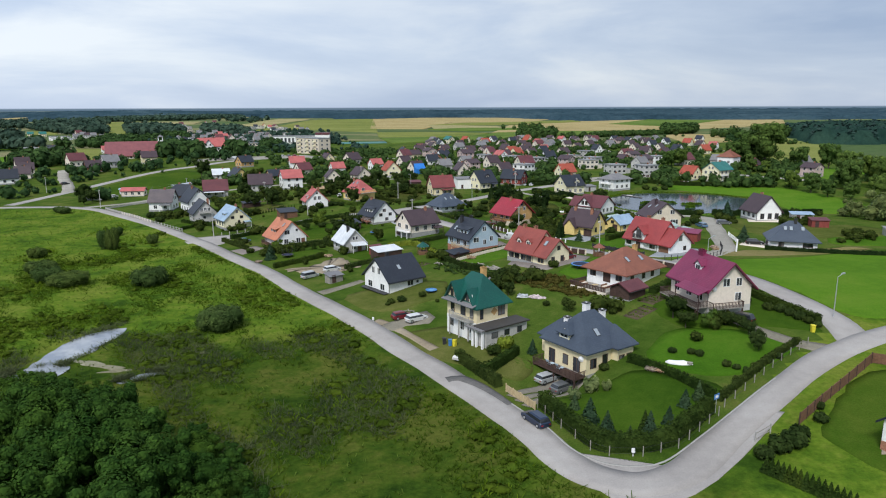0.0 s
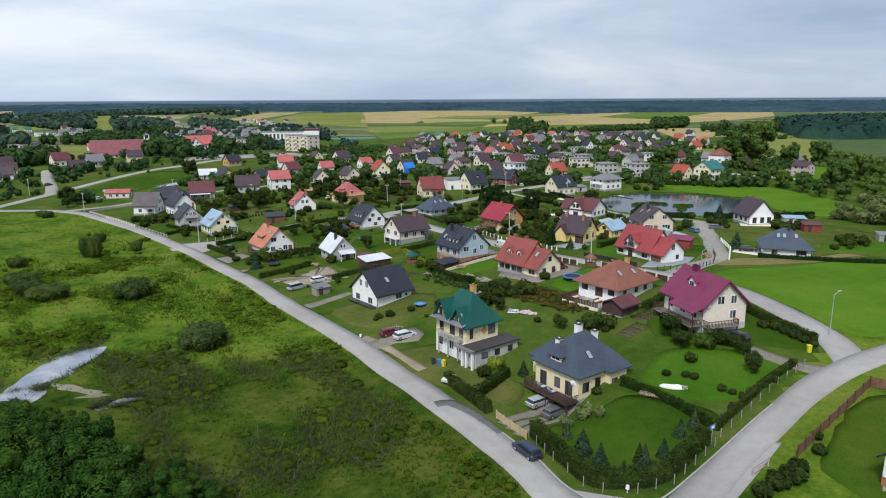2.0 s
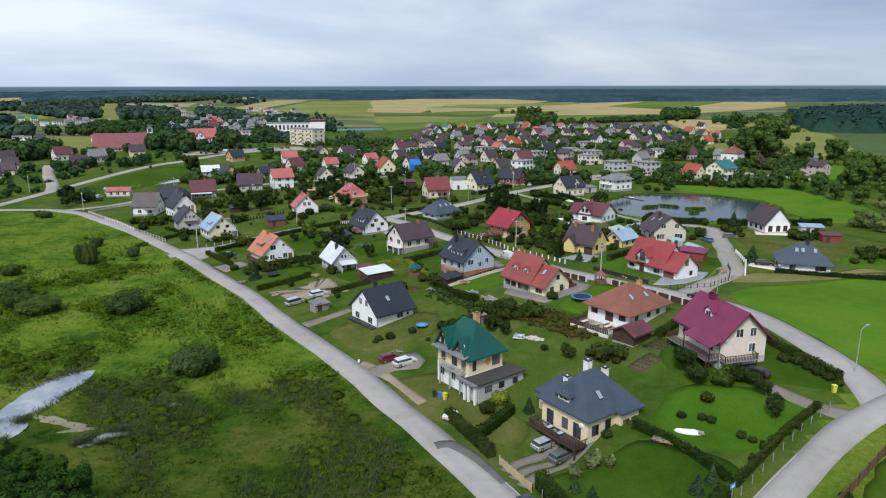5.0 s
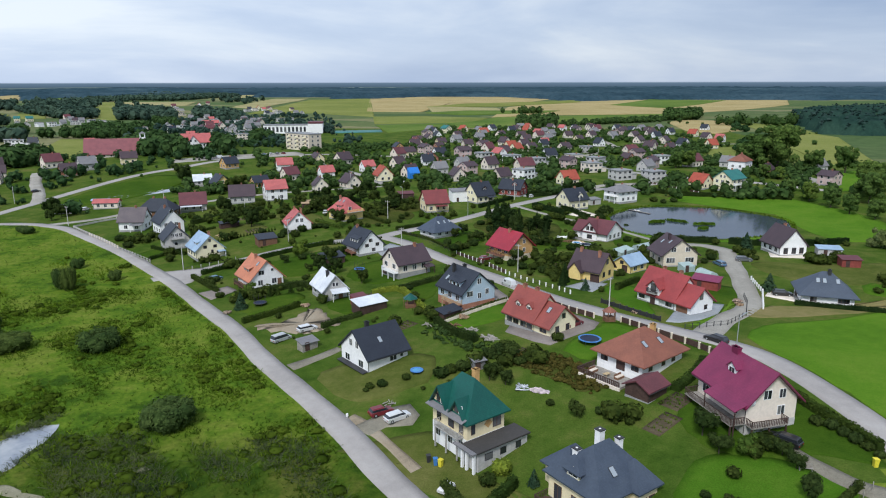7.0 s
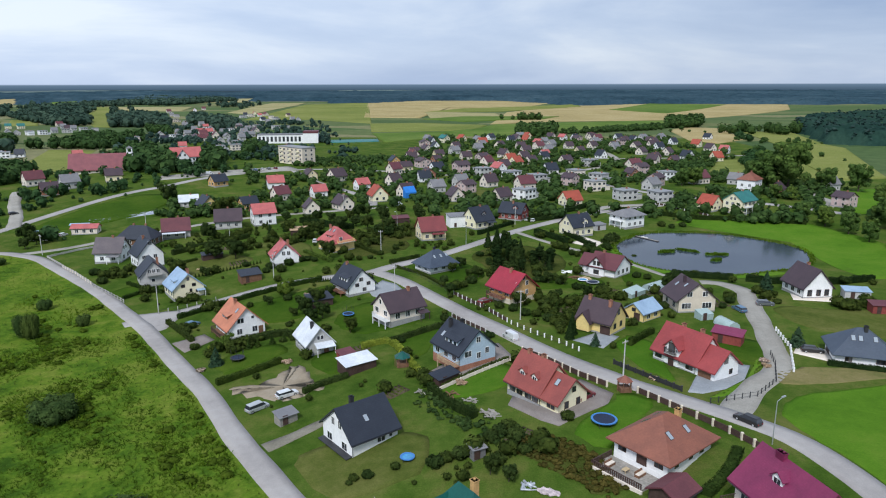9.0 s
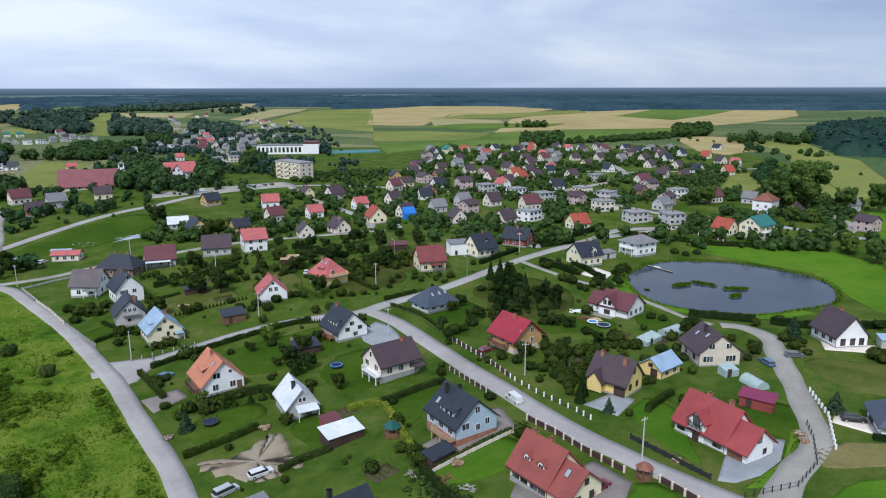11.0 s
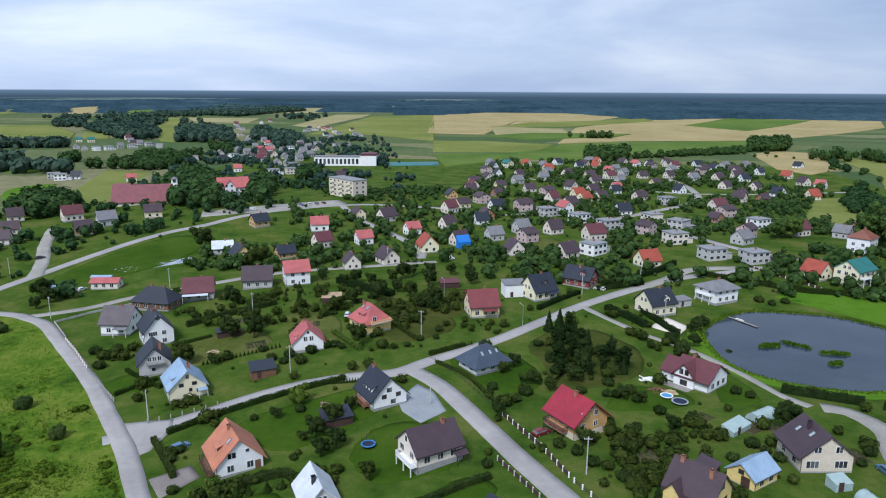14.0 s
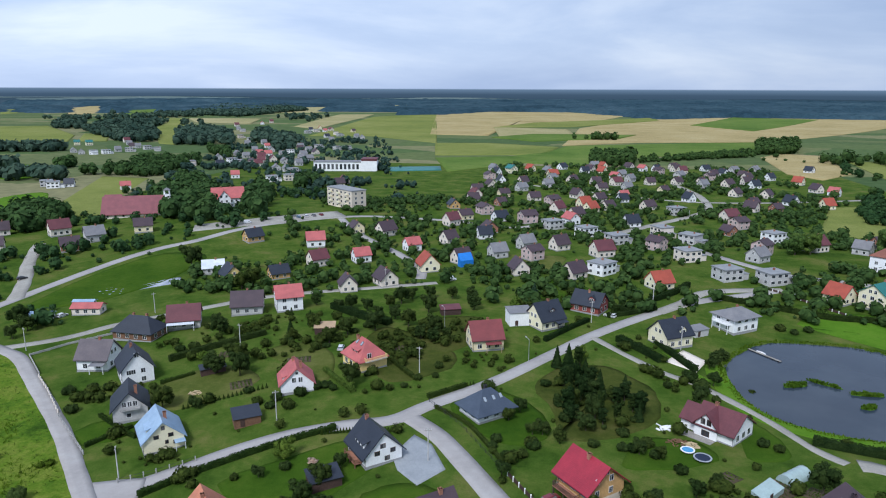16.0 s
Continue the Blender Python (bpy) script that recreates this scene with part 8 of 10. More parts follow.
plant(greenbush, (34.5, 129.6, 0.6), (36.9, 132.2, 0.6), (38.5, 133.5, 0.6), (35.9, 133.8, 0.48), (34.8, 134.9, 0.54), (40.7, 135.3, 0.54), (42.8, 136.7, 0.54), (17.8, 138.2, 0.6), (32.1, 138.8, 0.54), (31.1, 139.7, 0.48), (28.5, 140.6, 0.54), (53.4, 148, 0.6), (52.7, 149.8, 0.72), (51.9, 151.5, 0.78), (51.1, 153.2, 0.72), (50.3, 155, 0.78), (48.6, 156.1, 0.84), (22.2, 157.5, 0.66), (20.4, 158.7, 0.72), (46.2, 159.7, 0.66), (18.3, 160.9, 0.6), (11, 164.5, 0.6), (-10.7, 173.9, 0.36), (-21.2, 175, 0.42), (-20.7, 176, 0.64), (-18.5, 176.5, 0.8))
plant(greenbush, (2.2, 176.9, 1.04), (-7.7, 177.9, 1.12), (-14.2, 178.2, 0.64), (-6, 179.1, 0.96), (6.7, 179.1, 0.96), (-3.7, 179.5, 1.12), (-0.5, 181.3, 1.04), (1.3, 183.4, 1.12), (9.7, 183.6, 0.64), (2.8, 184.9, 1.04), (4.2, 186.4, 1.04), (14.4, 188.2, 1.04), (-20, 232.3, 0.72), (-71.5, 233.2, 0.96), (-61.3, 234.8, 0.96), (-50.4, 236.4, 0.64), (-59.2, 236.8, 0.96), (18, 238.4, 1.08), (-55.9, 240.3, 0.8), (18.8, 240.9, 1.08), (36.3, 241.9, 0.96), (-78.4, 244, 0.96), (15.7, 244.5, 1.17), (-79.8, 245.9, 1.17), (-51.8, 247, 0.72), (-78.3, 247.8, 0.9))
plant(greenbush, (13.1, 248.4, 1.08), (32.7, 248.7, 1.04), (10.2, 249.6, 1.17), (7.2, 253.8, 1.08), (44.2, 253.9, 1.08), (38.2, 255.9, 1.08), (3.5, 256.6, 1.08), (47.5, 257.3, 1.08), (63, 258, 0.9), (45.8, 260.2, 0.9), (-67.8, 262.6, 0.81), (66.6, 262.9, 1.08), (37.7, 265.7, 1.08), (-58, 267.3, 1.08), (77.4, 272.2, 0.8), (27, 277.3, 1.17), (-10.5, 278.3, 0.9), (-6.8, 278.8, 1.08), (-13.8, 281.8, 0.9), (-4.5, 283.1, 1.35), (22.6, 283.6, 1.08), (-5, 284, 1.35), (17.8, 285.4, 1.17), (15.6, 286, 1.08), (9.1, 286.5, 1.08), (-125.5, 286.6, 1.44))
plant(greenbush, (21.3, 288.8, 1.26), (83.8, 291.3, 1.08), (50.9, 291.6, 1.08), (-72.4, 292.3, 1.08), (-67.5, 292.5, 1.35), (47.9, 293.9, 1.17), (-76.8, 294.2, 1.26), (-127.5, 294.4, 1.17), (-133.9, 296.4, 1.35), (-72.3, 296.4, 1.26), (2.7, 298.3, 1.44), (-66.7, 299.2, 1.35), (-128.5, 299.4, 1.17), (-124.4, 299.8, 1.08), (-82, 300.3, 1.08), (-58.9, 303.1, 0.9), (-63.8, 303.3, 1.17), (-43.9, 305.8, 0.9), (-40.6, 308.3, 0.81), (-17.8, 312.1, 1.53), (-52.3, 313.2, 0.9), (-37.8, 313.8, 0.9), (-33.4, 316.4, 0.81), (40, 325, 1.8), (54, 327.1, 0.9), (-117.8, 327.3, 1.17))
plant(greenbush, (-114.1, 329.3, 1.44), (37.8, 330.1, 1.8), (-25, 339, 0.9), (-21.2, 354.8, 0.9), (-7, 374.8, 1.08), (80.2, 377.3, 1.08), (76.4, 380, 1.35), (85.6, 380.3, 1.26))
plant(pine, (19.5, 230.6, 0.5), (20.4, 234, 0.55), (20.8, 301.9, 0.6), (11.8, 315, 0.8), (18.6, 316.4, 0.7), (3.7, 330.2, 0.85), (0.4, 331.5, 0.7), (-87.7, 344.5, 0.6), (-83.9, 353.2, 0.55))
plant(lime, (36.5, 148.9, 0.6), (-54.4, 303.8, 0.5), (-15.2, 382.9, 0.9), (95.6, 396.6, 0.8))
plant(spruce, (17.6, 117.1, 0.42), (20.2, 118, 0.77), (15, 118.4, 0.77), (15.2, 119.5, 0.68), (22.9, 119.7, 0.68), (13.2, 122.1, 0.72), (26, 123.9, 0.68), (11.8, 125.4, 0.64), (28.2, 125.5, 0.72), (7.3, 145.8, 0.68), (-62, 223.1, 1.3), (24.7, 226.1, 0.9), (70.7, 230.6, 1.4), (80.4, 274.1, 1.7), (82.3, 278.9, 1.6), (-8.9, 398.3, 1.6))
plant(birch, (15.2, 300.8, 0.6), (11.1, 301.5, 0.8), (19.9, 306.5, 0.7), (4.3, 316.9, 0.6), (9.7, 318.1, 0.8), (7, 332.9, 0.8))
plant(yellowbush, (-66.9, 232.3, 0.6), (-62.6, 233.7, 0.8), (77.1, 273.8, 0.6))
plant(thuja, (-57.8, 232.8, 1), (-55.7, 233.8, 0.9), (-52.6, 235.3, 1), (-49.9, 236.5, 0.9), (-48, 237.2, 1), (-45.7, 238.9, 0.9))
plant(apple, (41.1, 139.6, 0.74), (41.6, 145.6, 0.55), (40.9, 148.5, 0.55), (32.8, 149.3, 0.78), (39.4, 149.6, 0.62), (14.8, 160.7, 0.62), (5.4, 181, 0.8), (32, 252.1, 0.6), (-52.6, 254.4, 0.6), (15.5, 256.1, 0.7), (19.3, 263.2, 0.8), (-62.7, 263.8, 0.7), (33.1, 272.3, 0.7), (-5, 289.3, 0.8))
put(palebush, 14.9, 131.4, 1.3)
put(palebush, 17.0, 130.8, 0.8)
for tx, ty in ((24.2, 135.3), (25.6, 134.5), (-4.6, 206.3), (58.9, 217.2), (59.4, 220.1), (-45.2, 223.2), (-64.4, 219.9), (45.0, 276.0), (-52.7, 270.2), (33.2, 206.5)):
    put(flowers, tx, ty, rng.uniform(0.8, 1.3))

# the overgrown plot beside the crossing
PLOT = [(-2.0, 312.8), (5.0, 328.0), (15.0, 328.1), (26.0, 314.3), (22.0, 300.4), (10.0, 293.1), (2.0, 294.9), (2.0, 302.0)]
grown = 0
while grown < 30:
    gx, gy = rng.uniform(-8, 30), rng.uniform(286, 338)
    if in_poly(gx, gy, PLOT) and clear_of(gx, gy, 0.6):
        grown += 1
        put(rng.choice((birch, birch, maple, greenbush, greenbush)), gx, gy, rng.uniform(0.5, 1.0), rng.uniform(0.5, 1.0))
for tx, ty, k in ((-93.5, 316.8, 1.15), (-97.6, 311.2, 1.0), (-165, 418, 1.6), (-125, 396, 1.2), (-128, 392, 1.1), (-80, 348, 0.9), (-111.9, 341.9, 1.0), (-68, 345, 0.9), (-60, 350, 1.0), (-50, 356, 0.9), (-40, 352, 0.9), (-71.5, 336.4, 0.8), (-46, 372, 1.0), (-30, 378, 0.9), (-58, 380, 1.0), (-75, 372, 0.8), (-48.0, 261.9, 0.8), (-50.1, 256.2, 0.75), (-44.1, 252.3, 0.7), (-34.1, 240.6, 0.6), (-190, 343, 1.2), (-184, 340, 0.9)):
    put(maple, tx, ty, k)

hedge([(7.6, 127.0), (10.3, 120.8), (13.0, 115.4), (14.6, 114.3), (18.2, 114.0), (22.0, 115.2), (28.6, 122.2)], 1.4, 2.2, L_THUJA, "tall clipped thuja hedge round the corner garden")
hedge([(21.6, 139.0), (26.5, 133.0), (30.2, 125.8)], 0.9, 1.2, L_THUJA, "clipped dark thuja hedge dividing two gardens")
hedge([(30.6, 124.7), (35.8, 130.2), (41.3, 136.0), (47.7, 141.7)], 0.8, 1.0, L_OAK, "loose green hedge along the road verge")
hedge([(48.6, 163.9), (50.3, 159.2), (52.8, 153.9), (54.1, 149.3)], 1.2, 1.3, L_THUJA, "dark garden hedge beside the street")
hedge([(-5.1, 145.7), (-2.0, 140.6), (1.6, 134.4)], 1.2, 1.7, L_OAK, "tall green hedge beside the road")
hedge([(-1.0, 138.3), (2.4, 142.8), (4.7, 145.9)], 1.2, 1.6, L_THUJA, "tall green hedge along the driveway")
hedge([(-85.6, 254.8), (-80.2, 261.4), (-75.0, 266.6), (-64.1, 275.6), (-52.0, 284.2)], 1.3, 1.2, L_THUJA, "clipped hedge along the village street")
hedge([(-87.0, 251.5), (-80.7, 245.0), (-74.1, 237.9)], 1.2, 1.2, L_OAK, "green hedge along the road")
hedge([(-57.6, 212.2), (-51.3, 218.4), (-46.8, 223.4)], 1.1, 1.3, L_THUJA, "clipped hedge beside the sandy yard")
hedge([(-65.1, 232.9), (-58.0, 237.3), (-51.1, 240.8), (-47.3, 237.1)], 1.6, 1.5, L_OAK, "mixed bushy hedge between two gardens")
hedge([(-37.0, 206.6), (-34.2, 210.0), (-29.2, 213.5)], 1.0, 1.1, L_OAK, "green hedge beside the yard")
hedge([(-29.1, 229.4), (-22.6, 231.6), (-15.6, 216.8), (-12.3, 209.1)], 1.2, 1.3, L_YELLOW, "yellow-green hedge behind the blue house")
hedge([(-22.6, 231.6), (-14.8, 238.6), (-9.6, 242.5)], 1.1, 1.3, L_OAK, "green hedge between two lawns")
hedge([(-10.9, 205.0), (-6.0, 196.5), (-1.6, 191.4)], 1.3, 1.4, L_DARK, "dark green hedge behind a bright lawn")
hedge([(-8.5, 205.1), (5.0, 217.8)], 0.9, 0.8, L_OAK, "low hedge beside a pale fence")
hedge([(32.4, 226.6), (36.1, 231.8), (39.7, 236.1)], 1.1, 1.4, L_THUJA, "dark hedge between two gardens")
hedge([(31.1, 166.4), (35.5, 171.3), (39.0, 177.1)], 1.6, 1.0, L_THUJA, "low dark hedge beside the bungalow")
hedge([(59.9, 297.4), (67.7, 294.8), (76.9, 291.0)], 2.2, 1.9, L_DARK, "broad dark hedge on the pond's bank")
hedge([(80.1, 288.4), (88.6, 284.3), (102.4, 284.3), (119.0, 290.5)], 1.6, 1.9, L_DARK, "clipped dark hedge on the pond's bank")
hedge([(31.0, 361.0), (38.0, 343.7), (41.0, 337.7)], 2.0, 1.6, L_DARK, "dark hedge along the gravel path")
hedge([(20.0, 357.0), (27.0, 349.0), (31.6, 342.1)], 2.4, 1.9, L_DARK, "broad dark hedge along the gravel path")
hedge([(62.0, 408), (78, 402), (96, 394), (118, 392), (140, 384)], 2.0, 1.8, L_DARK, "long dark hedge above the pond")
hedge([(72.4, 219.6), (86.3, 215.5), (101.6, 213.0), (116.7, 216.9)], 1.4, 0.9, L_DARK, "low dark hedge beside the bungalow")
hedge([(-33.0, 303.2), (-28.7, 307.8), (-24.2, 312.5)], 0.9, 1.2, L_THUJA, "low clipped hedge at the crossing")
hedge([(-30.1, 298.5), (-20.5, 291.1), (-10.8, 275.4)], 0.8, 0.8, L_OAK, "low clipped hedge along the street")
hedge([(-116.4, 285.5), (-105.5, 279.1), (-100.5, 276.7)], 0.8, 1.0, L_THUJA, "clipped hedge before the grey house")
hedge([(-117.0, 319.4), (-110.2, 327.6), (-96.0, 342.9)], 1.7, 1.8, L_OAK, "bushy green hedge between two gardens")
hedge([(-110.4, 271.4), (-107.7, 276.1), (-104.3, 281.3)], 0.9, 1.0, L_THUJA, "clipped thuja hedge in a front garden")
hedge([(-110.7, 304.4), (-104.0, 311.3)], 0.9, 0.9, L_THUJA, "low clipped hedge behind the tall white house")
hedge([(-65.6, 315.3), (-58.9, 308.0), (-53.1, 302.3)], 1.3, 1.0, L_LIGHT, "pale green hedge beside a drive")
hedge([(-55.2, 335.1), (-46.4, 322.8), (-38.6, 313.6)], 1.0, 1.1, L_OAK, "green hedge beside an uncut plot")
hedge([(-82.1, 372.3), (-68.5, 362.7), (-56.6, 356.6)], 3.0, 2.2, L_DARK, "broad dark hedge behind the gardens")
hedge([(18.0, 378.8), (27.4, 384.5), (36.2, 390.8)], 1.5, 1.5, L_DARK, "clipped dark hedge along the street")
hedge([(35.1, 399.4), (45.0, 410.2), (53.0, 422.6)], 2.0, 2.0, L_DARK, "tall dark hedge round the red-roofed house")
hedge([(-3.6, 351), (4.6, 364), (11, 373)], 1.4, 1.5, L_DARK, "dark hedge along the street")
hedge([(20, 384), (26, 392), (32, 399)], 1.6, 1.7, L_DARK, "dark hedge at the street's bend")
hedge([(26.0, 384.0), (14, 398), (4, 410)], 1.6, 1.8, L_DARK, "dark hedge behind the red timber house")
for i in range(26):
    f = i / 25
    put(thuja, -54.5 + 17.5 * f, 281.4 + 3.6 * math.sin(f * 1.5), 0.55, 0.5)
for i in range(20):
    f = i / 19
    put(thuja, -96 + 18 * f, 291 + 12 * f, 0.5, 0.55)
for i in range(14):
    put(thuja, -32 + i * 0.75, 305 + i * 0.72, 0.42, 0.5)

# ---- larger trees and woods ----
giant = tree("tree", 165, 466, 28, 10.0, L_ASH, "very tall broad deciduous tree", 4200, 0.62, 30, 0.1, group="tall trees by the old house")
for tx, ty, k in ((157, 475, 0.84), (187, 470, 0.5), (152, 477, 0.6), (166, 496, 0.62), (205, 470, 0.6), (147, 437, 0.3), (154, 434, 0.26), (114, 488, 0.38), (122, 491, 0.42), (118, 496, 0.36)):
    put(giant, tx, ty, k, k * 0.95)
willow = tree("tree", 132, 274, 10.5, 6.4, L_WILLOW, "silvery green willow tree", 2000, 0.38, 18, 0.05, group="willows")
for tx, ty, k in ((143, 268, 0.9), (139, 287, 0.75), (152, 280, 1.0), (126.1, 283.7, 0.6)):
    put(willow, tx, ty, k)
for tx, ty, k in ((168, 372, 0.52), (176, 388, 0.6), (184, 372, 0.55), (160, 330, 0.4), (192, 396, 0.5), (150, 352, 0.3), (149, 366, 0.34), (146, 380, 0.32), (142, 392, 0.3), (154, 340, 0.3), (160, 318, 0.3), (170, 330, 0.4)):
    put(giant, tx, ty, k)


def wood(name, label, pts, heights, mat, cards=26, size=1.5, slim=0.38, category="trees"):
    """A mass of trees in one mesh: pts with a height for each."""
    m = len(pts)
    n = m * cards
    k = np.repeat(np.arange(m), cards)
    h = np.asarray(heights)[k]
    d = nrng.normal(size=(n, 3))
    d /= np.linalg.norm(d, axis=1)[:, None]
    r = 0.55 + 0.5 * nrng.random(n) ** 0.5
    z0 = land(pts[:, 0], pts[:, 1])[k]
    c = np.column_stack([pts[k, 0] + d[:, 0] * r * h * slim, pts[k, 1] + d[:, 1] * r * h * slim, z0 + h * (0.52 + 0.48 * d[:, 2] * r)])
    nn = d + nrng.normal(scale=0.28, size=(n, 3)) + (0, 0, 0.2)
    nn /= np.linalg.norm(nn, axis=1)[:, None]
    t = np.cross(nn, nrng.normal(size=(n, 3)))
    t /= np.linalg.norm(t, axis=1)[:, None]
    b = np.cross(nn, t)
    s = (size * (h / np.mean(heights)) * (0.6 + 0.8 * nrng.random(n)))[:, None]
    v = np.stack([c - t * s - b * s * 0.8, c + t * s * 0.8 - b * s * 0.7, c + t * s + b * s * 0.8, c - t * s * 0.8 + b * s], 1).reshape(-1, 3)
    hh = np.asarray(heights)
    core = cores(np.column_stack([pts, land(pts[:, 0], pts[:, 1]) + hh * 0.48]), np.column_stack([hh * slim * 0.85, hh * slim * 0.85, hh * 0.42]))
    ob = placed(name, leaf_mesh(name, (v, np.arange(4 * n).reshape(n, 4)), core, mat))
    return tagged(ob, label, category, kind="stuff")


def in_plot(poly, gap):
    """Uneven points about gap metres apart inside a plan outline."""
    p = np.array(poly, float)
    n = int((np.ptp(p[:, 0]) + gap) * (np.ptp(p[:, 1]) + gap) / gap**2)
    q = np.column_stack([nrng.uniform(p[:, 0].min(), p[:, 0].max(), n), nrng.uniform(p[:, 1].min(), p[:, 1].max(), n)])
    return q[in_poly(q[:, 0], q[:, 1], poly)]


def scatter(cx, cy, rx, ry, n, turn=0.0):
    a, r = nrng.uniform(0, 2 * math.pi, n), np.sqrt(nrng.random(n))
    u, v = np.cos(a) * r * rx, np.sin(a) * r * ry
    c, s = math.cos(radians(turn)), math.sin(radians(turn))
    return np.column_stack([cx + u * c - v * s, cy + u * s + v * c])


def off_fields(p, fields=True):
    keep = np.ones(len(p), bool)
    if fields:
        for pts, _, _ in FIELDS:
            keep &= ~in_poly(p[:, 0], p[:, 1], pts)
    return p[keep]


# coarse growth in the meadow: lumps of nettle, sedge and young willow
pts = meadow_points(3800, -125, 16, 88, 250, 3.6, 0.5)
pts = pts[road_side(pts[:, 0], pts[:, 1]) < 60]
wood("meadow_growth", "lumpy coarse green growth in the meadow", pts, 0.25 + 0.6 * nrng.random(len(pts)) ** 1.5, L_SEDGE, 30, 0.14, 1.7, "weeds")
pts = meadow_points(1500, -140, 10, 90, 290, 4.0, 1.1)
wood("meadow_growth", "low willow and nettle clumps in the meadow", pts, 0.4 + 0.9 * nrng.random(len(pts)) ** 2, L_SEDGE, 46, 0.13, 0.9, "weeds")


# tall brown and green weeds on the uncut strip between the gardens
pts = in_plot([(4.5, 179.5), (10.5, 173.5), (17.4, 166.6), (21.5, 169.6), (17.5, 177.2), (12.2, 182.6), (8.0, 185.0)], 0.75)
wood("weed_bed", "tall brown and green weeds between gardens", pts, 0.25 + 0.6 * nrng.random(len(pts)) ** 1.5, L_DOCK, 30, 0.12, 0.9, "weeds")
pts = in_plot([(-14, 200), (-8, 192), (0, 184), (5, 179), (8, 182), (2, 190), (-6, 200), (-11, 206)], 1.1)
pts = np.array([p for p in pts if clear_of(p[0], p[1], -1.0, False)])
wood("weed_bed", "rank green weeds along the garden boundary", pts, 0.25 + 0.6 * nrng.random(len(pts)) ** 1.5, L_SALLOW, 30, 0.13, 0.9, "weeds")


# growth between the far houses: gardens, hedgerows and orchards in clumps
def clumped(x0, x1, y0, y1, n, cut=-0.2, f=0.05):
    p = np.column_stack([nrng.uniform(x0, x1, n), nrng.uniform(y0, y1, n)])
    q = np.sin(p[:, 0] * f + 1.7 * np.sin(p[:, 1] * f * 0.7)) + np.sin(p[:, 1] * f * 1.3 + 1.4 * np.sin(p[:, 0] * f * 0.8)) + nrng.normal(scale=0.5, size=n)
    return p[q > cut]


pts = clumped(-160, 205, 385, 900, 7000, -0.25)
pts = pts[(pts[:, 0] > -0.55 * pts[:, 1] + 120) | (pts[:, 1] < 480)]
pts = pts[(pts[:, 0] > -70) | (pts[:, 1] < 640)]
pts = np.array([p for p in off_fields(pts) if clear_of(p[0], p[1], -1.6, False)])
wood("garden_trees", "dark green trees and bushes between the far houses", pts, 1.2 + 4.6 * nrng.random(len(pts)) ** 1.6, L_WOOD, 24, 0.46, 0.55)
pts = clumped(-470, -110, 600, 1250, 2600, 0.1)
pts = pts[np.abs(pts[:, 0] + 0.32 * (pts[:, 1] - 900) + 300) < 120]
pts = np.array([p for p in off_fields(pts) if clear_of(p[0], p[1], -1.0, False)])
wood("garden_trees", "dark green trees between the old village houses", pts, 2.0 + 6.5 * nrng.random(len(pts)) ** 1.5, L_HAZE_WOOD, 20, 0.85, 0.5)
pts = clumped(-340, -165, 345, 640, 900)
pts = np.array([p for p in off_fields(pts) if clear_of(p[0], p[1], 0.0, False)])
wood("garden_trees", "green trees and bushes round the church", pts, 1.5 + 6 * nrng.random(len(pts)) ** 1.5, L_WOOD, 40, 0.5, 0.5)
# named woods
masses = [in_plot(w, 7.5) for w in (
    [(-466, 726), (-432, 724), (-399, 722), (-364, 726), (-387, 778), (-386, 828), (-406, 868), (-444, 866), (-480, 858), (-436, 775), (-456, 735)],
    [(-332, 649), (-257, 549), (-228, 498), (-199, 497), (-236, 580), (-250, 626), (-263, 649), (-286, 656), (-329, 725), (-354, 734), (-315, 654), (-335, 654)],
    [(-192, 526), (-175, 515), (-208, 610), (-260, 700), (-217, 585)],
    [(-218, 678), (-195, 680), (-200, 700), (-234, 723)],
    [(-490, 1039), (-430, 937), (-385, 895), (-418, 960)],
    [(-517, 766), (-494, 768), (-527, 814), (-534, 790)],
    [(-319, 470), (-360, 546), (-323, 538), (-280, 484), (-290, 462)])]
pts = np.concatenate(masses)
pts = np.array([p for p in pts if clear_of(p[0], p[1], 1.0, False)])
wood("woods", "dark woods behind the church", pts, nrng.uniform(6, 12.5, len(pts)), L_WOOD, 40, 1.15, 0.44)
pts = np.concatenate([in_plot(w, 11.0) for w in (
    [(-891, 1320), (-697, 1139), (-644, 1130), (-654, 1181), (-708, 1271), (-824, 1428), (-900, 1609), (-980, 1537), (-924, 1362)],
    [(-999, 1371), (-945, 1378), (-1086, 1582), (-1117, 1524)],
    [(-1119, 1921), (-985, 1886), (-1054, 2014), (-1220, 2102)],
    [(-573, 1096), (-519, 1086), (-488, 1112), (-575, 1286), (-690, 1427), (-735, 1384)],
    [(-492, 1192), (-464, 1194), (-540, 1374), (-570, 1406), (-541, 1306)],
    [(-382, 1010), (-351, 1001), (-446, 1248), (-494, 1277)],
    [(-1115, 2080), (-1481, 2961), (-1185, 3022), (-896, 2518), (-851, 1874)])] + [scatter(-595, 760, 40, 22, 50), scatter(-500, 690, 60, 16, 40), scatter(-450, 1180, 40, 16, 40, 30), scatter(-720, 960, 60, 20, 60, 10)])
pts = np.concatenate([pts, off_fields(clumped(-1500, -560, 1500, 2200, 1500, 1.05, 0.011))])
wood("woods", "dark woods between the western fields", pts, nrng.uniform(9, 16, len(pts)), L_HAZE_WOOD, 15, 2.4, 0.5)
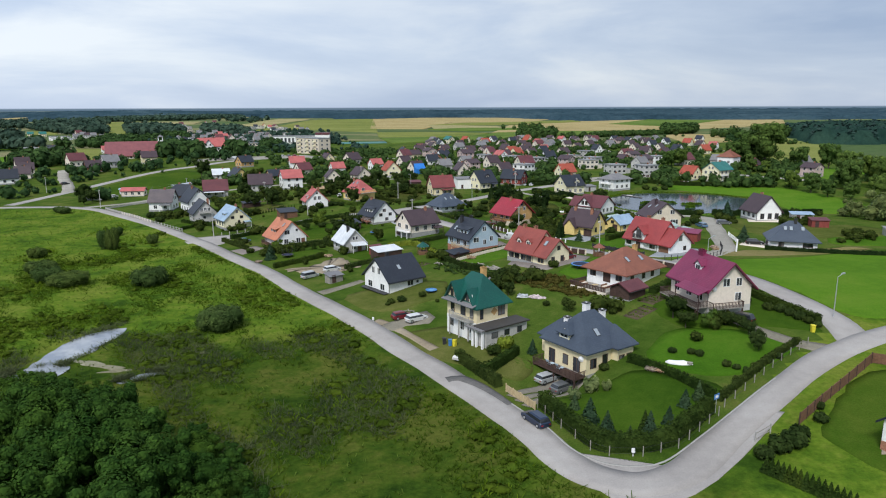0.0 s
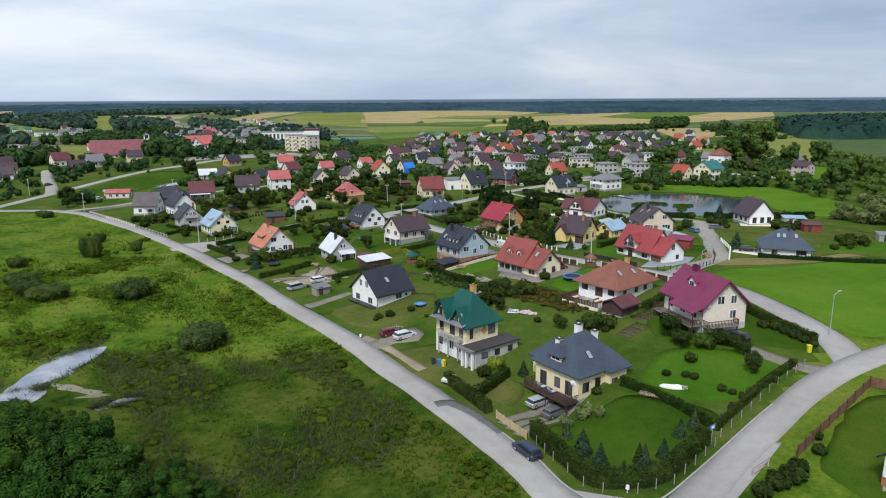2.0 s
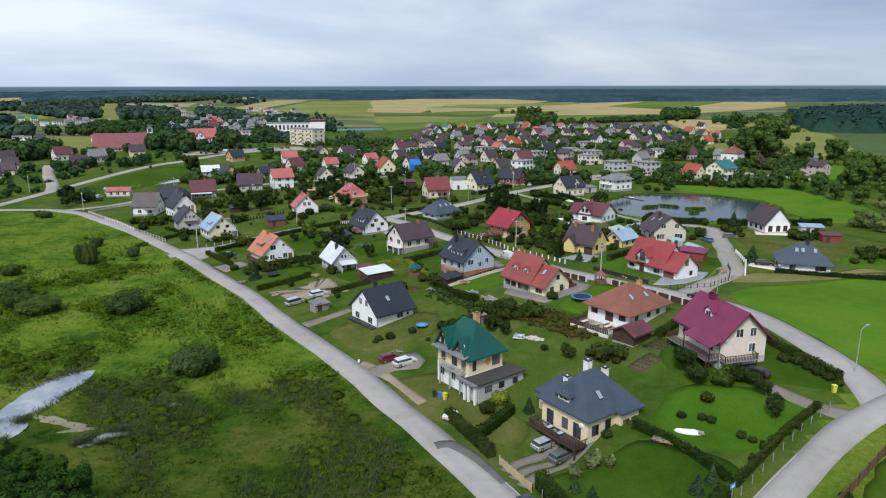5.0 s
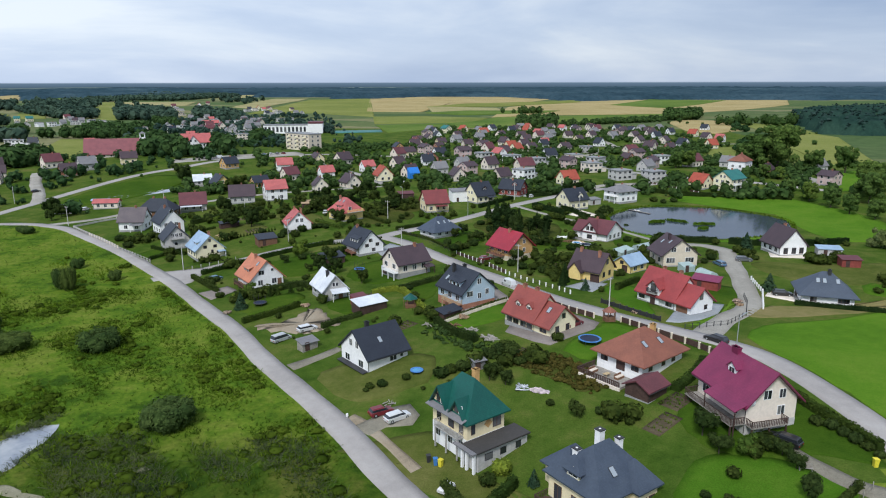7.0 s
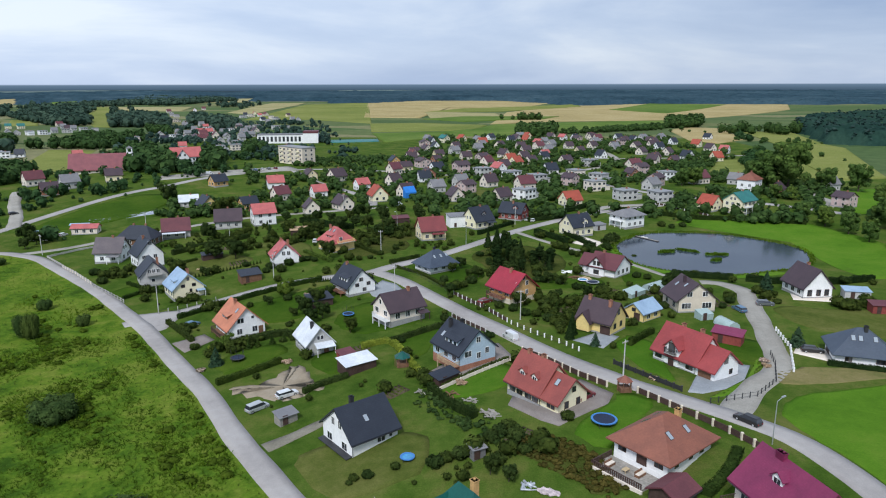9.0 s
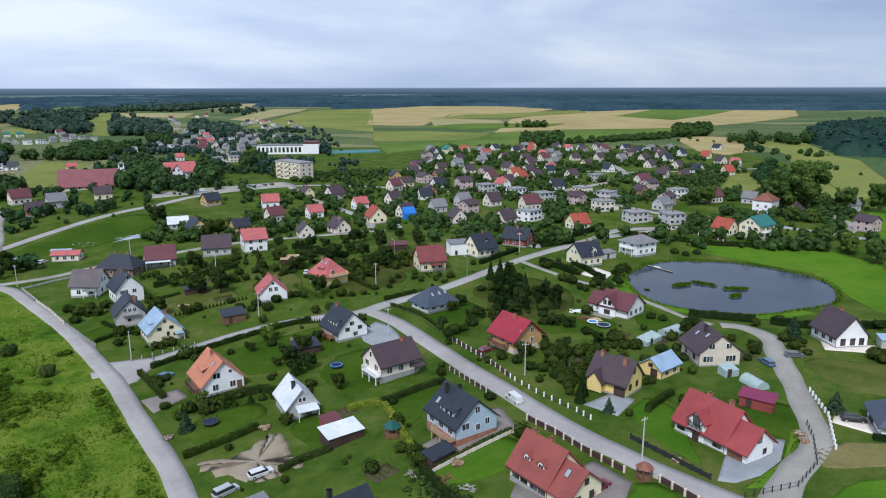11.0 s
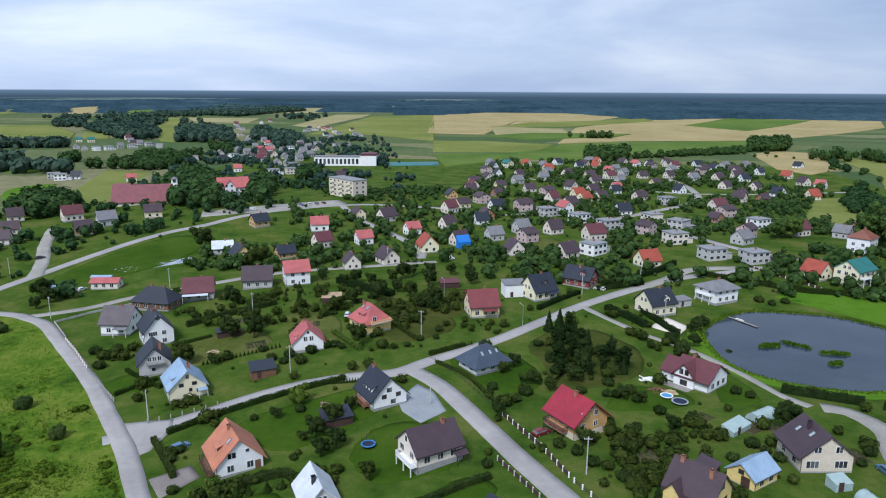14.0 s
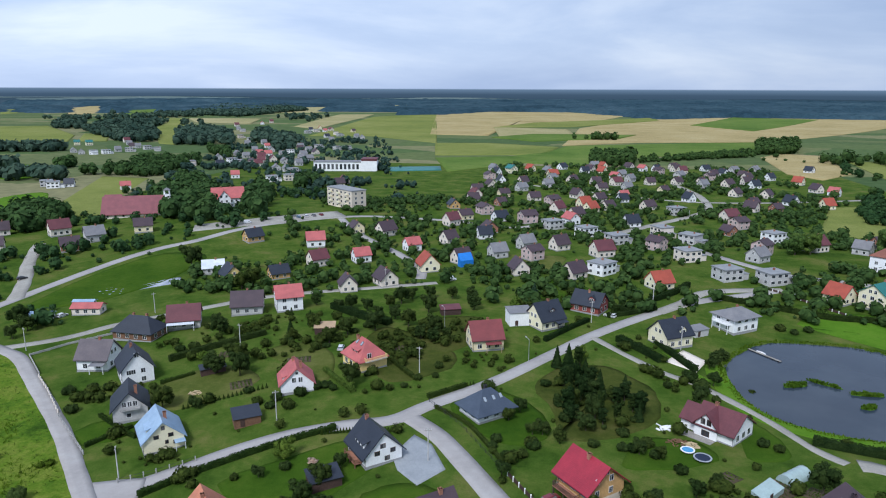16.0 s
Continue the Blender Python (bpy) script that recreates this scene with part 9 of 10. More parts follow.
pts = np.concatenate([in_plot(w, 6.0) for w in (
    [(34, 907), (37, 984), (85, 995), (78, 911)],
    [(251, 1081), (292, 1237), (363, 1284), (300, 1092)])] + [scatter(400, 980, 110, 40, 60), scatter(530, 1000, 70, 90, 150), scatter(640, 1180, 80, 70, 130), scatter(60, 1330, 40, 8, 18)])
belt = in_plot([(88, 945), (105, 990), (258, 1105), (239, 1045)], 6.5)
wood("woods", "low belt of trees behind the estate", belt, nrng.uniform(4, 8.5, len(belt)), L_WOOD, 36, 0.95, 0.5)
wood("woods", "dark clumps of trees among the fields", pts, nrng.uniform(9, 16, len(pts)), L_WOOD, 36, 1.3, 0.42)
pts = np.concatenate([in_plot([(199, 639), (191, 594), (199, 581), (219, 611), (227, 663), (240, 720), (219, 681)], 6.0), in_plot([(241, 707), (247, 707), (264, 752), (253, 741)], 6.0), in_plot([(285, 902), (274, 821), (294, 870), (325, 1008)], 9.0), scatter(330, 1040, 30, 10, 12, 60)])
wood("hillside_bushes", "dense bushes along the foot of the eastern hillside", pts, 2.5 + 6 * nrng.random(len(pts)), L_WOOD, 60, 0.6, 0.5)
pts = clumped(205, 470, 520, 1080, 420, 0.9, 0.03)
wood("hillside_bushes", "scattered bushes on the grassy eastern hillside", pts, 1.5 + 6 * nrng.random(len(pts)) ** 2, L_WOOD, 60, 0.5, 0.55)


# the great forest along the horizon
def canopy_mass(name, label, pts, heights, cards, size, spread):
    """Far forest: tree tops that face the sky, with trunks of shade below only at the edges."""
    m = len(pts)
    k = np.repeat(np.arange(m), cards)
    n = m * cards
    h = np.asarray(heights)[k]
    a, r = nrng.uniform(0, 2 * math.pi, n), np.sqrt(nrng.random(n))
    z = land(pts[:, 0], pts[:, 1])[k]
    c = np.column_stack([pts[k, 0] + np.cos(a) * r * spread, pts[k, 1] + np.sin(a) * r * spread, z + h * (1.0 - 0.75 * r**2 * nrng.random(n))])
    nn = np.column_stack([np.cos(a) * r * 0.7, np.sin(a) * r * 0.7, np.ones(n)]) + nrng.normal(scale=0.25, size=(n, 3))
    nn /= np.linalg.norm(nn, axis=1)[:, None]
    t = np.cross(nn, nrng.normal(size=(n, 3)))
    t /= np.linalg.norm(t, axis=1)[:, None]
    b = np.cross(nn, t)
    s = (size * (0.6 + 0.8 * nrng.random(n)))[:, None]
    v = np.stack([c - t * s - b * s * 0.8, c + t * s * 0.8 - b * s * 0.7, c + t * s + b * s * 0.8, c - t * s * 0.8 + b * s], 1).reshape(-1, 3)
    ob = placed(name, mesh_of(name, v.tolist(), np.arange(4 * n).reshape(n, 4).tolist(), L_HAZE_FOREST))
    return tagged(ob, label, "trees", kind="stuff")


def forest_sheet(label, x0, x1, y0, y1, step, mask, height, loose, mat, soft=True):
    """A closed canopy of crowns over part of the land, falling to the ground at its edges, with loose crowns on it."""
    xs, ys = np.arange(x0, x1, step), np.arange(y0, y1, step)
    gx, gy = np.meshgrid(xs, ys)
    gx, gy = gx + nrng.normal(scale=step * 0.2, size=gx.shape), gy + nrng.normal(scale=step * 0.2, size=gy.shape)
    on = mask(gx, gy)
    on[0], on[-1], on[:, 0], on[:, -1] = False, False, False, False
    gz = land(gx, gy) + np.where(on, height * (0.5 + 0.7 * nrng.random(gx.shape)), -2.0)
    idx = np.arange(gx.size).reshape(gx.shape)
    f = np.stack([idx[:-1, :-1], idx[:-1, 1:], idx[1:, 1:], idx[1:, :-1]], -1).reshape(-1, 4)
    f = f[on.ravel()[f].any(1)]
    used, inv = np.unique(f, return_inverse=True)
    v = np.stack([gx.ravel(), gy.ravel(), gz.ravel()], 1)[used]
    me = mesh_of("forest", v.tolist(), inv.reshape(-1, 4).tolist(), mat)
    me.polygons.foreach_set("use_smooth", np.full(len(f), soft))
    tagged(placed("forest", me), label, "trees", kind="stuff")
    p = v[nrng.random(len(v)) < loose][:, :2]
    p = p[mask(p[:, 0], p[:, 1])]
    if len(p):
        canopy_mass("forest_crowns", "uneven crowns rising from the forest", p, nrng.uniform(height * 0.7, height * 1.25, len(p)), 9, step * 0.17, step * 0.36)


def open_land(x, y):
    keep = np.ones(np.shape(x), bool)
    for poly, _, _ in FIELDS:
        if poly[0][1] > 650:
            keep &= ~in_poly(x, y, poly)
    return keep


def great_forest(x, y):
    front = np.interp(x, [-4000, -1500, -700, -480, -470, -275, -265, 40, 200, 320, 520, 915, 4000], [2100, 2300, 2250, 2250, 2150, 2180, 2620, 2640, 2400, 1950, 2420, 2290, 2000])
    front = front + 30 * np.sin(x * 0.03) + 18 * np.sin(x * 0.011)
    glade = np.sin(x * 0.0042 + 2 * np.sin(y * 0.003)) + np.sin(y * 0.011 + np.sin(x * 0.003))
    return (y > front) & (np.abs(x) < y * 0.80 + 150) & ((glade > -0.55) | (x > -480)) & (np.hypot(x, y - 200) < 4000) & open_land(x, y)


def eastern_pines(x, y):
    return in_poly(x, y, [(398, 1012), (385, 930), (352, 822), (390, 800), (700, 900), (1100, 1400), (760, 1500), (520, 1250)])


forest_sheet("dark forest covering the far hills, tinted with haze blue", -3900, 3900, 1600, 4700, 26.0, great_forest, 14.0, 0.0, HAZE_CANOPY)
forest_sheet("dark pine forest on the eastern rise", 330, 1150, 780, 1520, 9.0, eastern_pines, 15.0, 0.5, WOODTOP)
# shore growth of the pond
shore = []
for a in np.linspace(0, 2 * math.pi, 900):
    rr = float(pond_radius(a)) + nrng.uniform(-0.8, 1.2)
    shore.append((POND[0] + rr * math.cos(a), POND[1] + rr * math.sin(a)))
tuft_field("reeds", "green reeds fringing the pond", np.array(shore), L_WEED, 0.25, 0.6, 0.16, "reeds", POND_LEVEL - 0.05)
isl = np.concatenate([scatter(67.5, 333.5, 3.6, 1.3, 90, 25), scatter(75.6, 335.6, 4.4, 0.5, 50, -35), scatter(84.5, 330.2, 4.0, 0.9, 80, 0), scatter(82, 321.8, 2.3, 0.9, 50, 20)])
tuft_field("reed_island", "floating green reed islands in the pond", isl, L_WEED, 0.4, 0.8, 0.4, "reeds", POND_LEVEL + 0.15)
for ix, iy, ia, ib, ang in ((67.5, 333.5, 3.5, 1.2, 25), (75.6, 335.6, 4.2, 0.45, -35), (84.5, 330.1, 3.9, 0.8, 0), (81.9, 321.5, 2.2, 0.8, 20)):
    ring = []
    co, si = math.cos(radians(ang)), math.sin(radians(ang))
    for t in np.linspace(0, 2 * math.pi, 18, endpoint=False):
        w = 1 + 0.2 * math.sin(3 * t + ix)
        ring.append((ix + ia * w * math.cos(t) * co - ib * w * math.sin(t) * si, iy + ia * w * math.cos(t) * si + ib * w * math.sin(t) * co))
    bm = bmesh.new()
    prism(bm, ring, POND_LEVEL - 0.4, POND_LEVEL + 0.22)
    tagged(part("reed_bank", bm, PASTURE), "low grassy mud bank in the pond", "bank", kind="structure")

# ---- vehicles ----
def car_paint(name, col):
    if name not in MATS:
        m, nt, b = nodes_of(name, 0.28, 0.25, 0.5)
        n = noise_of(nt, 1.2, 3)
        r = ramp_of(nt, [(0.3, tuple(c * 0.88 for c in col)), (0.7, col)])
        nt.links.new(n.outputs["Fac"], r.inputs["Fac"])
        nt.links.new(r.outputs["Color"], b.inputs["Base Color"])
        b.inputs["Coat Weight"].default_value = 0.4
        MATS[name] = m
    return MATS[name]


def loft(bm, profile, widths):
    """A closed body from a side outline (x, z) swept across, narrower where widths say so."""
    n = len(profile)
    rows = []
    for s in (-1, -0.86, 0.86, 1):
        k = 0.93 if abs(s) == 1 else 1.0
        rows.append([bm.verts.new((x * (0.985 if abs(s) == 1 else 1), s * w, z * k + (0.02 if abs(s) == 1 else 0))) for (x, z), w in zip(profile, widths)])
    for a, b in zip(rows[:-1], rows[1:]):
        for i in range(n):
            bm.faces.new((a[i], a[(i + 1) % n], b[(i + 1) % n], b[i]))
    bm.faces.new(rows[0][::-1])
    bm.faces.new(rows[-1])


CARS = {}


def car(x, y, yaw, paint, label, kind="hatch", category="car", name="car"):
    """A car: lower body, glazed cabin, roof, four wheels with rims, lamps."""
    ob = thing(name, x, y, yaw, label, category)
    key = (paint.name, kind)
    if key not in CARS:
        L, top = {"hatch": (4.2, 1.48), "wagon": (4.6, 1.5), "van": (4.9, 1.95), "mpv": (4.7, 1.72)}[kind]
        h = L / 2
        meshes = {}
        bm = bmesh.new()
        prof = [(-h, 0.35), (-h + 0.1, 0.22), (h - 0.15, 0.22), (h, 0.4), (h - 0.05, 0.72), (h - 0.9, 0.92), (-h + 0.15, 0.95), (-h, 0.8)]
        loft(bm, prof, [0.86] * len(prof))
        meshes["body"] = (bm, paint)
        bm = bmesh.new()
        nose, tail = (h - 0.95, -h + 0.12) if kind in ("hatch", "wagon") else (h - 0.7, -h + 0.06)
        prof = [(tail, 0.93), (nose, 0.91), (nose - 0.75, top - 0.1), (tail + 0.25, top - 0.1)]
        loft(bm, prof, [0.80, 0.80, 0.68, 0.68])
        meshes["cabin"] = (bm, GLASS if kind != "van" else paint)
        bm = bmesh.new()
        loft(bm, [(tail + 0.22, top - 0.11), (nose - 0.72, top - 0.11), (nose - 0.9, top), (tail + 0.4, top)], [0.70, 0.70, 0.62, 0.62])
        meshes["roof"] = (bm, paint)
        if kind == "van":
            bm = boxes((nose - 1.5, -0.79, 1.05, nose - 0.75, 0.79, 1.5))
            meshes["side_window"] = (bm, GLASS)
        made = {}
        for k, (bm, mat) in meshes.items():
            me = bpy.data.meshes.new(k)
            bm.to_mesh(me)
            bm.free()
            me.materials.append(mat)
            made[k] = me
        bm = bmesh.new()
        tube(bm, (0, -0.11, 0), (0, 0.11, 0), 0.32, n=14)
        me = bpy.data.meshes.new("wheel")
        bm.to_mesh(me)
        bm.free()
        me.materials.append(RUBBER)
        made["wheel"] = me
        bm = bmesh.new()
        tube(bm, (0, -0.125, 0), (0, 0.125, 0), 0.19, n=10)
        me = bpy.data.meshes.new("rim")
        bm.to_mesh(me)
        bm.free()
        me.materials.append(STEEL)
        made["rim"] = me
        for k, mat, px in (("headlight", WHITEPLAST, h - 0.12), ("tail_light", MATS["red_lens"], -h + 0.02)):
            bm = boxes((px - 0.05, -0.14, -0.07, px + 0.07, 0.14, 0.07))
            me = bpy.data.meshes.new(k)
            bm.to_mesh(me)
            bm.free()
            me.materials.append(mat)
            made[k] = me
        CARS[key] = (made, h)
    made, h = CARS[key]
    for k, me in made.items():
        if k in ("body", "cabin", "roof", "side_window"):
            placed(k, me, ob)
        elif k == "wheel":
            for sx in (-h + 0.8, h - 0.85):
                for sy in (-0.76, 0.76):
                    w = placed("wheel", me, ob, pose(sx, sy, 0.32))
                    placed("rim", made["rim"], w)
        elif k in ("headlight", "tail_light"):
            for sy in (-0.6, 0.6):
                placed(k, me, ob, pose(0, sy, 0.62))
    return ob


plain("red_lens", (0.35, 0.02, 0.02), 0.3, bump=0)
P_NAVY, P_SILVER = car_paint("navy_car_paint", (0.015, 0.03, 0.07)), car_paint("silver_car_paint", (0.50, 0.52, 0.54))
P_WHITE, P_BLACK = car_paint("white_car_paint", (0.75, 0.76, 0.77)), car_paint("black_car_paint", (0.02, 0.02, 0.022))
P_RED, P_GREY, P_BLUE = car_paint("dark_red_car_paint", (0.20, 0.02, 0.03)), car_paint("grey_car_paint", (0.16, 0.17, 0.18)), car_paint("blue_car_paint", (0.10, 0.20, 0.32))
car(6.4, 122.2, 121, P_NAVY, "dark blue car parked at the road's edge", "wagon")
car(9.3, 139.4, 39, P_SILVER, "silver car parked under the veranda")
car(11.5, 137.0, 39, P_GREY, "grey car parked under the veranda")
car(-14.1, 164.9, 40, P_WHITE, "white estate car parked on worn earth", "wagon")
car(-17.2, 166.9, 35, P_RED, "dark red car parked on worn earth", "hatch")
car(-44.7, 200.6, 52, P_SILVER, "silver people carrier parked beside the yard", "mpv")
car(-40.3, 206.0, 42, P_WHITE, "pale estate car parked in the sandy yard", "wagon")
car(18.3, 196.4, 45, P_RED, "dark maroon car parked on the paved terrace", "wagon")
car(5.9, 231.4, 122, P_WHITE, "white delivery van parked on the street", "van", "van", "van")
car(-0.3, 262.0, 43, P_RED, "dark red car parked in a drive")
car(42.3, 151.4, 134, P_BLACK, "black car parked below the terrace", "wagon")
car(44.2, 187.6, 127, P_BLACK, "dark car standing on the street", "wagon")
car(66.6, 255.5, 105, P_BLUE, "blue car parked beside the gravel lane", "wagon")
car(75.1, 260.5, -5, P_GREY, "dark green-grey car parked on grass", "wagon")
car(72.5, 226.9, -10, P_BLACK, "black car parked before the bungalow", "wagon")
car(-66.1, 331.9, 100, P_WHITE, "white car parked in a garden")
car(18.8, 379.6, 150, P_WHITE, "white car parked by the red timber house", "wagon")
car(-79.1, 249.2, 60, P_BLUE, "blue-grey car parked behind a hedge")
car(-45.0, 417.0, 20, P_WHITE, "white van parked by the street", "van", "van", "van")
car(-182.0, 355.0, 80, P_WHITE, "white car parked by an outbuilding")
car(91.0, 414.0, 30, P_WHITE, "white van parked by a wall", "van", "van", "van")
car(-229.5, 391.0, 60, P_BLACK, "dark car driving up the side road")
car(-176, 500, 40, P_WHITE, "white lorry standing in the car park", "van", "van", "van")
for i in range(5):
    car(-158 + i * 3.4, 520 + i * 3.7, 131.6, (P_SILVER, P_BLUE, P_WHITE, P_GREY, P_RED)[i], "car parked in the pale car park")


# ---- fences, poles, lamps ----
def fence(pts, h, post_mat, panel_mat, label, gap=2.4, solid=True, thick=0.05, post_w=0.12, panel_h=None, foot=0.1):
    """Posts with a panel, or two rails, between each pair."""
    ob = thing("fence", pts[0][0], pts[0][1], 0, label, "fence")
    o = Vector((pts[0][0], pts[0][1], zat(*pts[0])))
    line = []
    for (ax, ay), (bx, by) in zip(pts[:-1], pts[1:]):
        n = max(1, round(math.dist((ax, ay), (bx, by)) / gap))
        line += [(ax + (bx - ax) * i / n, ay + (by - ay) * i / n) for i in range(n)]
    line.append(pts[-1])
    w = post_w / 2
    pm = mesh_of("post", *_box_data(-w, -w, -0.3, w, w, h), post_mat)
    for x, y in line:
        placed("post", pm, ob, pose(x - o.x, y - o.y, zat(x, y) - o.z))
    ph = (panel_h or h * 0.9)
    for (ax, ay), (bx, by) in zip(line[:-1], line[1:]):
        d = math.dist((ax, ay), (bx, by))
        ang = math.degrees(math.atan2(by - ay, bx - ax))
        za, zb = zat(ax, ay) - o.z, zat(bx, by) - o.z
        tilt = -math.degrees(math.atan2(zb - za, d))
        m = pose(ax - o.x, ay - o.y, za, 0, tilt, ang)
        if solid:
            placed("panel", mesh_of("panel", *_box_data(w, -thick / 2, foot, d - w, thick / 2, ph), panel_mat), ob, m)
        else:
            for zz in (ph * 0.3, ph * 0.92):
                placed("rail", mesh_of("rail", *_box_data(w, -thick / 2, zz - thick * 0.7, d - w, thick / 2, zz + thick * 0.7), panel_mat), ob, m)
    return ob


def _box_data(x0, y0, z0, x1, y1, z1):
    v = [(x0, y0, z0), (x1, y0, z0), (x1, y1, z0), (x0, y1, z0), (x0, y0, z1), (x1, y0, z1), (x1, y1, z1), (x0, y1, z1)]
    return v, [(3, 2, 1, 0), (4, 5, 6, 7), (0, 1, 5, 4), (1, 2, 6, 5), (2, 3, 7, 6), (3, 0, 4, 7)]


fence([(2.7, 132.7), (4.7, 129.1), (6.5, 125.8)], 1.35, PALEWOOD, PALEWOOD, "pale timber drive gate and fence", 1.9, True, 0.04, 0.14, 1.2, 0.12)
fence([(38.0, 118.0), (42.5, 122.4), (48.6, 128.2), (54.7, 134.2), (61.5, 131.0)], 1.7, DARKWOOD, BROWNWOOD, "brown board fence on a low concrete base", 2.5, True, 0.05, 0.12, 1.6)
fence([(31.6, 114.6), (34.0, 116.4)], 1.3, CONCRETE, GREYWOOD, "short weathered rail fence between concrete posts", 2.6, False)
fence([(26.8, 214.5), (33.6, 204.9), (36.8, 200.4)], 1.2, DARKMETAL, DARKMETAL, "dark metal railing round the front garden", 2.0, True, 0.03, 0.3, 1.0)
fence([(40.4, 195.0), (50.5, 199.9), (57.3, 208.4), (61.0, 218.2), (62.4, 224.2)], 1.2, DARKMETAL, DARKMETAL, "dark metal railing round the corner plot", 2.0, False, 0.03, 0.14)
fence([(-8.8, 249.4), (0.0, 236.2)], 1.1, GREYWALL, DARKWOOD, "dark panelled fence with pale posts", 2.4, True, 0.06, 0.3)
fence([(6.4, 242.2), (10.8, 235.4), (18.3, 225.9), (20.6, 222.4)], 1.05, WHITE, DARKWOOD, "street fence with white square posts", 2.6, False, 0.06, 0.3)
fence([(-9.4, 270.4), (-0.2, 255.6), (5.4, 244.0)], 1.2, WHITE, DARKWOOD, "dark street fence with white square posts", 2.6, True, 0.06, 0.28)
fence([(8.2, 222.2), (13.2, 216.0), (18.6, 207.4), (23.2, 201.6)], 1.3, BEIGE, DARKWOOD, "dark panelled fence with beige brick posts", 2.7, True, 0.08, 0.36)
fence([(28.4, 198.8), (34.1, 190.6), (39.7, 183.0), (43.3, 176.9)], 1.3, BEIGE, DARKWOOD, "dark panelled wall with beige brick posts", 2.7, True, 0.1, 0.42)
fence([(-9.3, 203.5), (5.4, 217.0)], 0.9, PALE, PALE, "pale concrete garden fence", 2.0, True, 0.08, 0.16)
fence([(63.3, 214.6), (68.4, 228.5), (69.8, 240.0)], 1.1, WHITE, WHITE, "white posts and rails along the lane", 2.0, False, 0.05, 0.3)
fence([(-93.2, 259.0), (-86.7, 263.4), (-80.2, 268.7)], 1.2, CONCRETE, DARKMETAL, "dark railing on a low concrete wall", 2.4, False, 0.04, 0.2)
fence([(-108.6, 268.5), (-119.1, 277.2), (-127.3, 283.8)], 1.2, CONCRETE, CONCRETE, "concrete garden fence along the road", 2.4, False, 0.08, 0.24)
fence([(-128.9, 285.8), (-141.0, 297.0), (-150.6, 305.2)], 1.1, PALE, CONCRETE, "grey panelled fence with pale posts along the road", 2.6, True, 0.08, 0.3)
fence([(-152, 307), (-166, 319.6), (-160, 330), (-150, 341)], 0.9, CONCRETE, CONCRETE, "low concrete wall round the corner plot", 3.0, True, 0.15, 0.2)
fence([(-32.2, 301.3), (-22.1, 290.4), (-10.8, 272.6)], 1.0, DARKMETAL, DARKMETAL, "low dark wire fence along the street", 2.6, False, 0.03, 0.1)
fence([(6.9, 126.4), (9.5, 120.2), (12.4, 114.4), (14.4, 112.9), (18.2, 112.5), (22.6, 113.9), (29.4, 121.0)], 1.3, GREYWOOD, DARKMETAL, "wire fence with timber posts outside the hedge", 2.6, False, 0.015, 0.1)
fence([(30.8, 123.1), (36.8, 129.4), (42.9, 135.8), (48.9, 141.1)], 1.2, GREYWOOD, DARKMETAL, "wire fence with timber posts along the orchard", 2.6, False, 0.015, 0.1)
fence([(84, 424), (96, 408), (104, 398)], 1.0, WHITE, DARKWOOD, "arched dark fence with white posts", 2.4, True, 0.06, 0.3)


def pole(x, y, h=8.0, label="weathered timber electricity pole", lamp=False):
    ob = thing("utility_pole", x, y, rng.uniform(0, 180), label, "pole", "electricity poles")
    bm = bmesh.new()
    tube(bm, (0, 0, -0.5), (0, 0, h), 0.15, 0.10, 8)
    part("shaft", bm, GREYWALL, ob)
    part("crossarm", boxes((-0.8, -0.06, h - 0.6, 0.8, 0.06, h - 0.48)), GREYWOOD, ob)
    for sx in (-0.7, -0.25, 0.25, 0.7):
        bm = bmesh.new()
        tube(bm, (sx, 0, h - 0.48), (sx, 0, h - 0.26), 0.05, 0.04, 6)
        part("insulator", bm, WHITEPLAST, ob)
    return ob


for px, py in ((-93.9, 260.4), (-170.6, 323.6), (-99.3, 331.2), (-27.3, 274.0), (-68.1, 286.5), (39.2, 353.6), (-38.3, 318.2), (27.2, 206.6), (-148.4, 362), (-223.4, 366), (8.8, 245.7), (12, 372), (-69.6, 402), (36, 398)):
    pole(px, py)


def street_lamp(x, y, yaw, h=8.0):
    ob = thing("street_lamp", x, y, yaw, "grey street lamp with a short arm", "street lamp", "street lamps")
    bm = bmesh.new()
    tube(bm, (0, 0, -0.4), (0, 0, h), 0.10, 0.06, 8)
    part("pole", bm, STEEL, ob)
    bm = bmesh.new()
    tube(bm, (0, 0, h - 0.05), (1.3, 0, h + 0.35), 0.05, 0.04, 6)
    part("arm", bm, STEEL, ob)
    bm = boxes((1.15, -0.14, h + 0.28, 1.95, 0.14, h + 0.46))
    part("head", bm, STEEL, ob)
    return ob


street_lamp(57.9, 152.4, 35, 7.0)
street_lamp(45.2, 179.9, 35, 7.4)
street_lamp(-8.0, 333.8, 130, 7.0)
street_lamp(-37.5, 357, 130, 7.0)

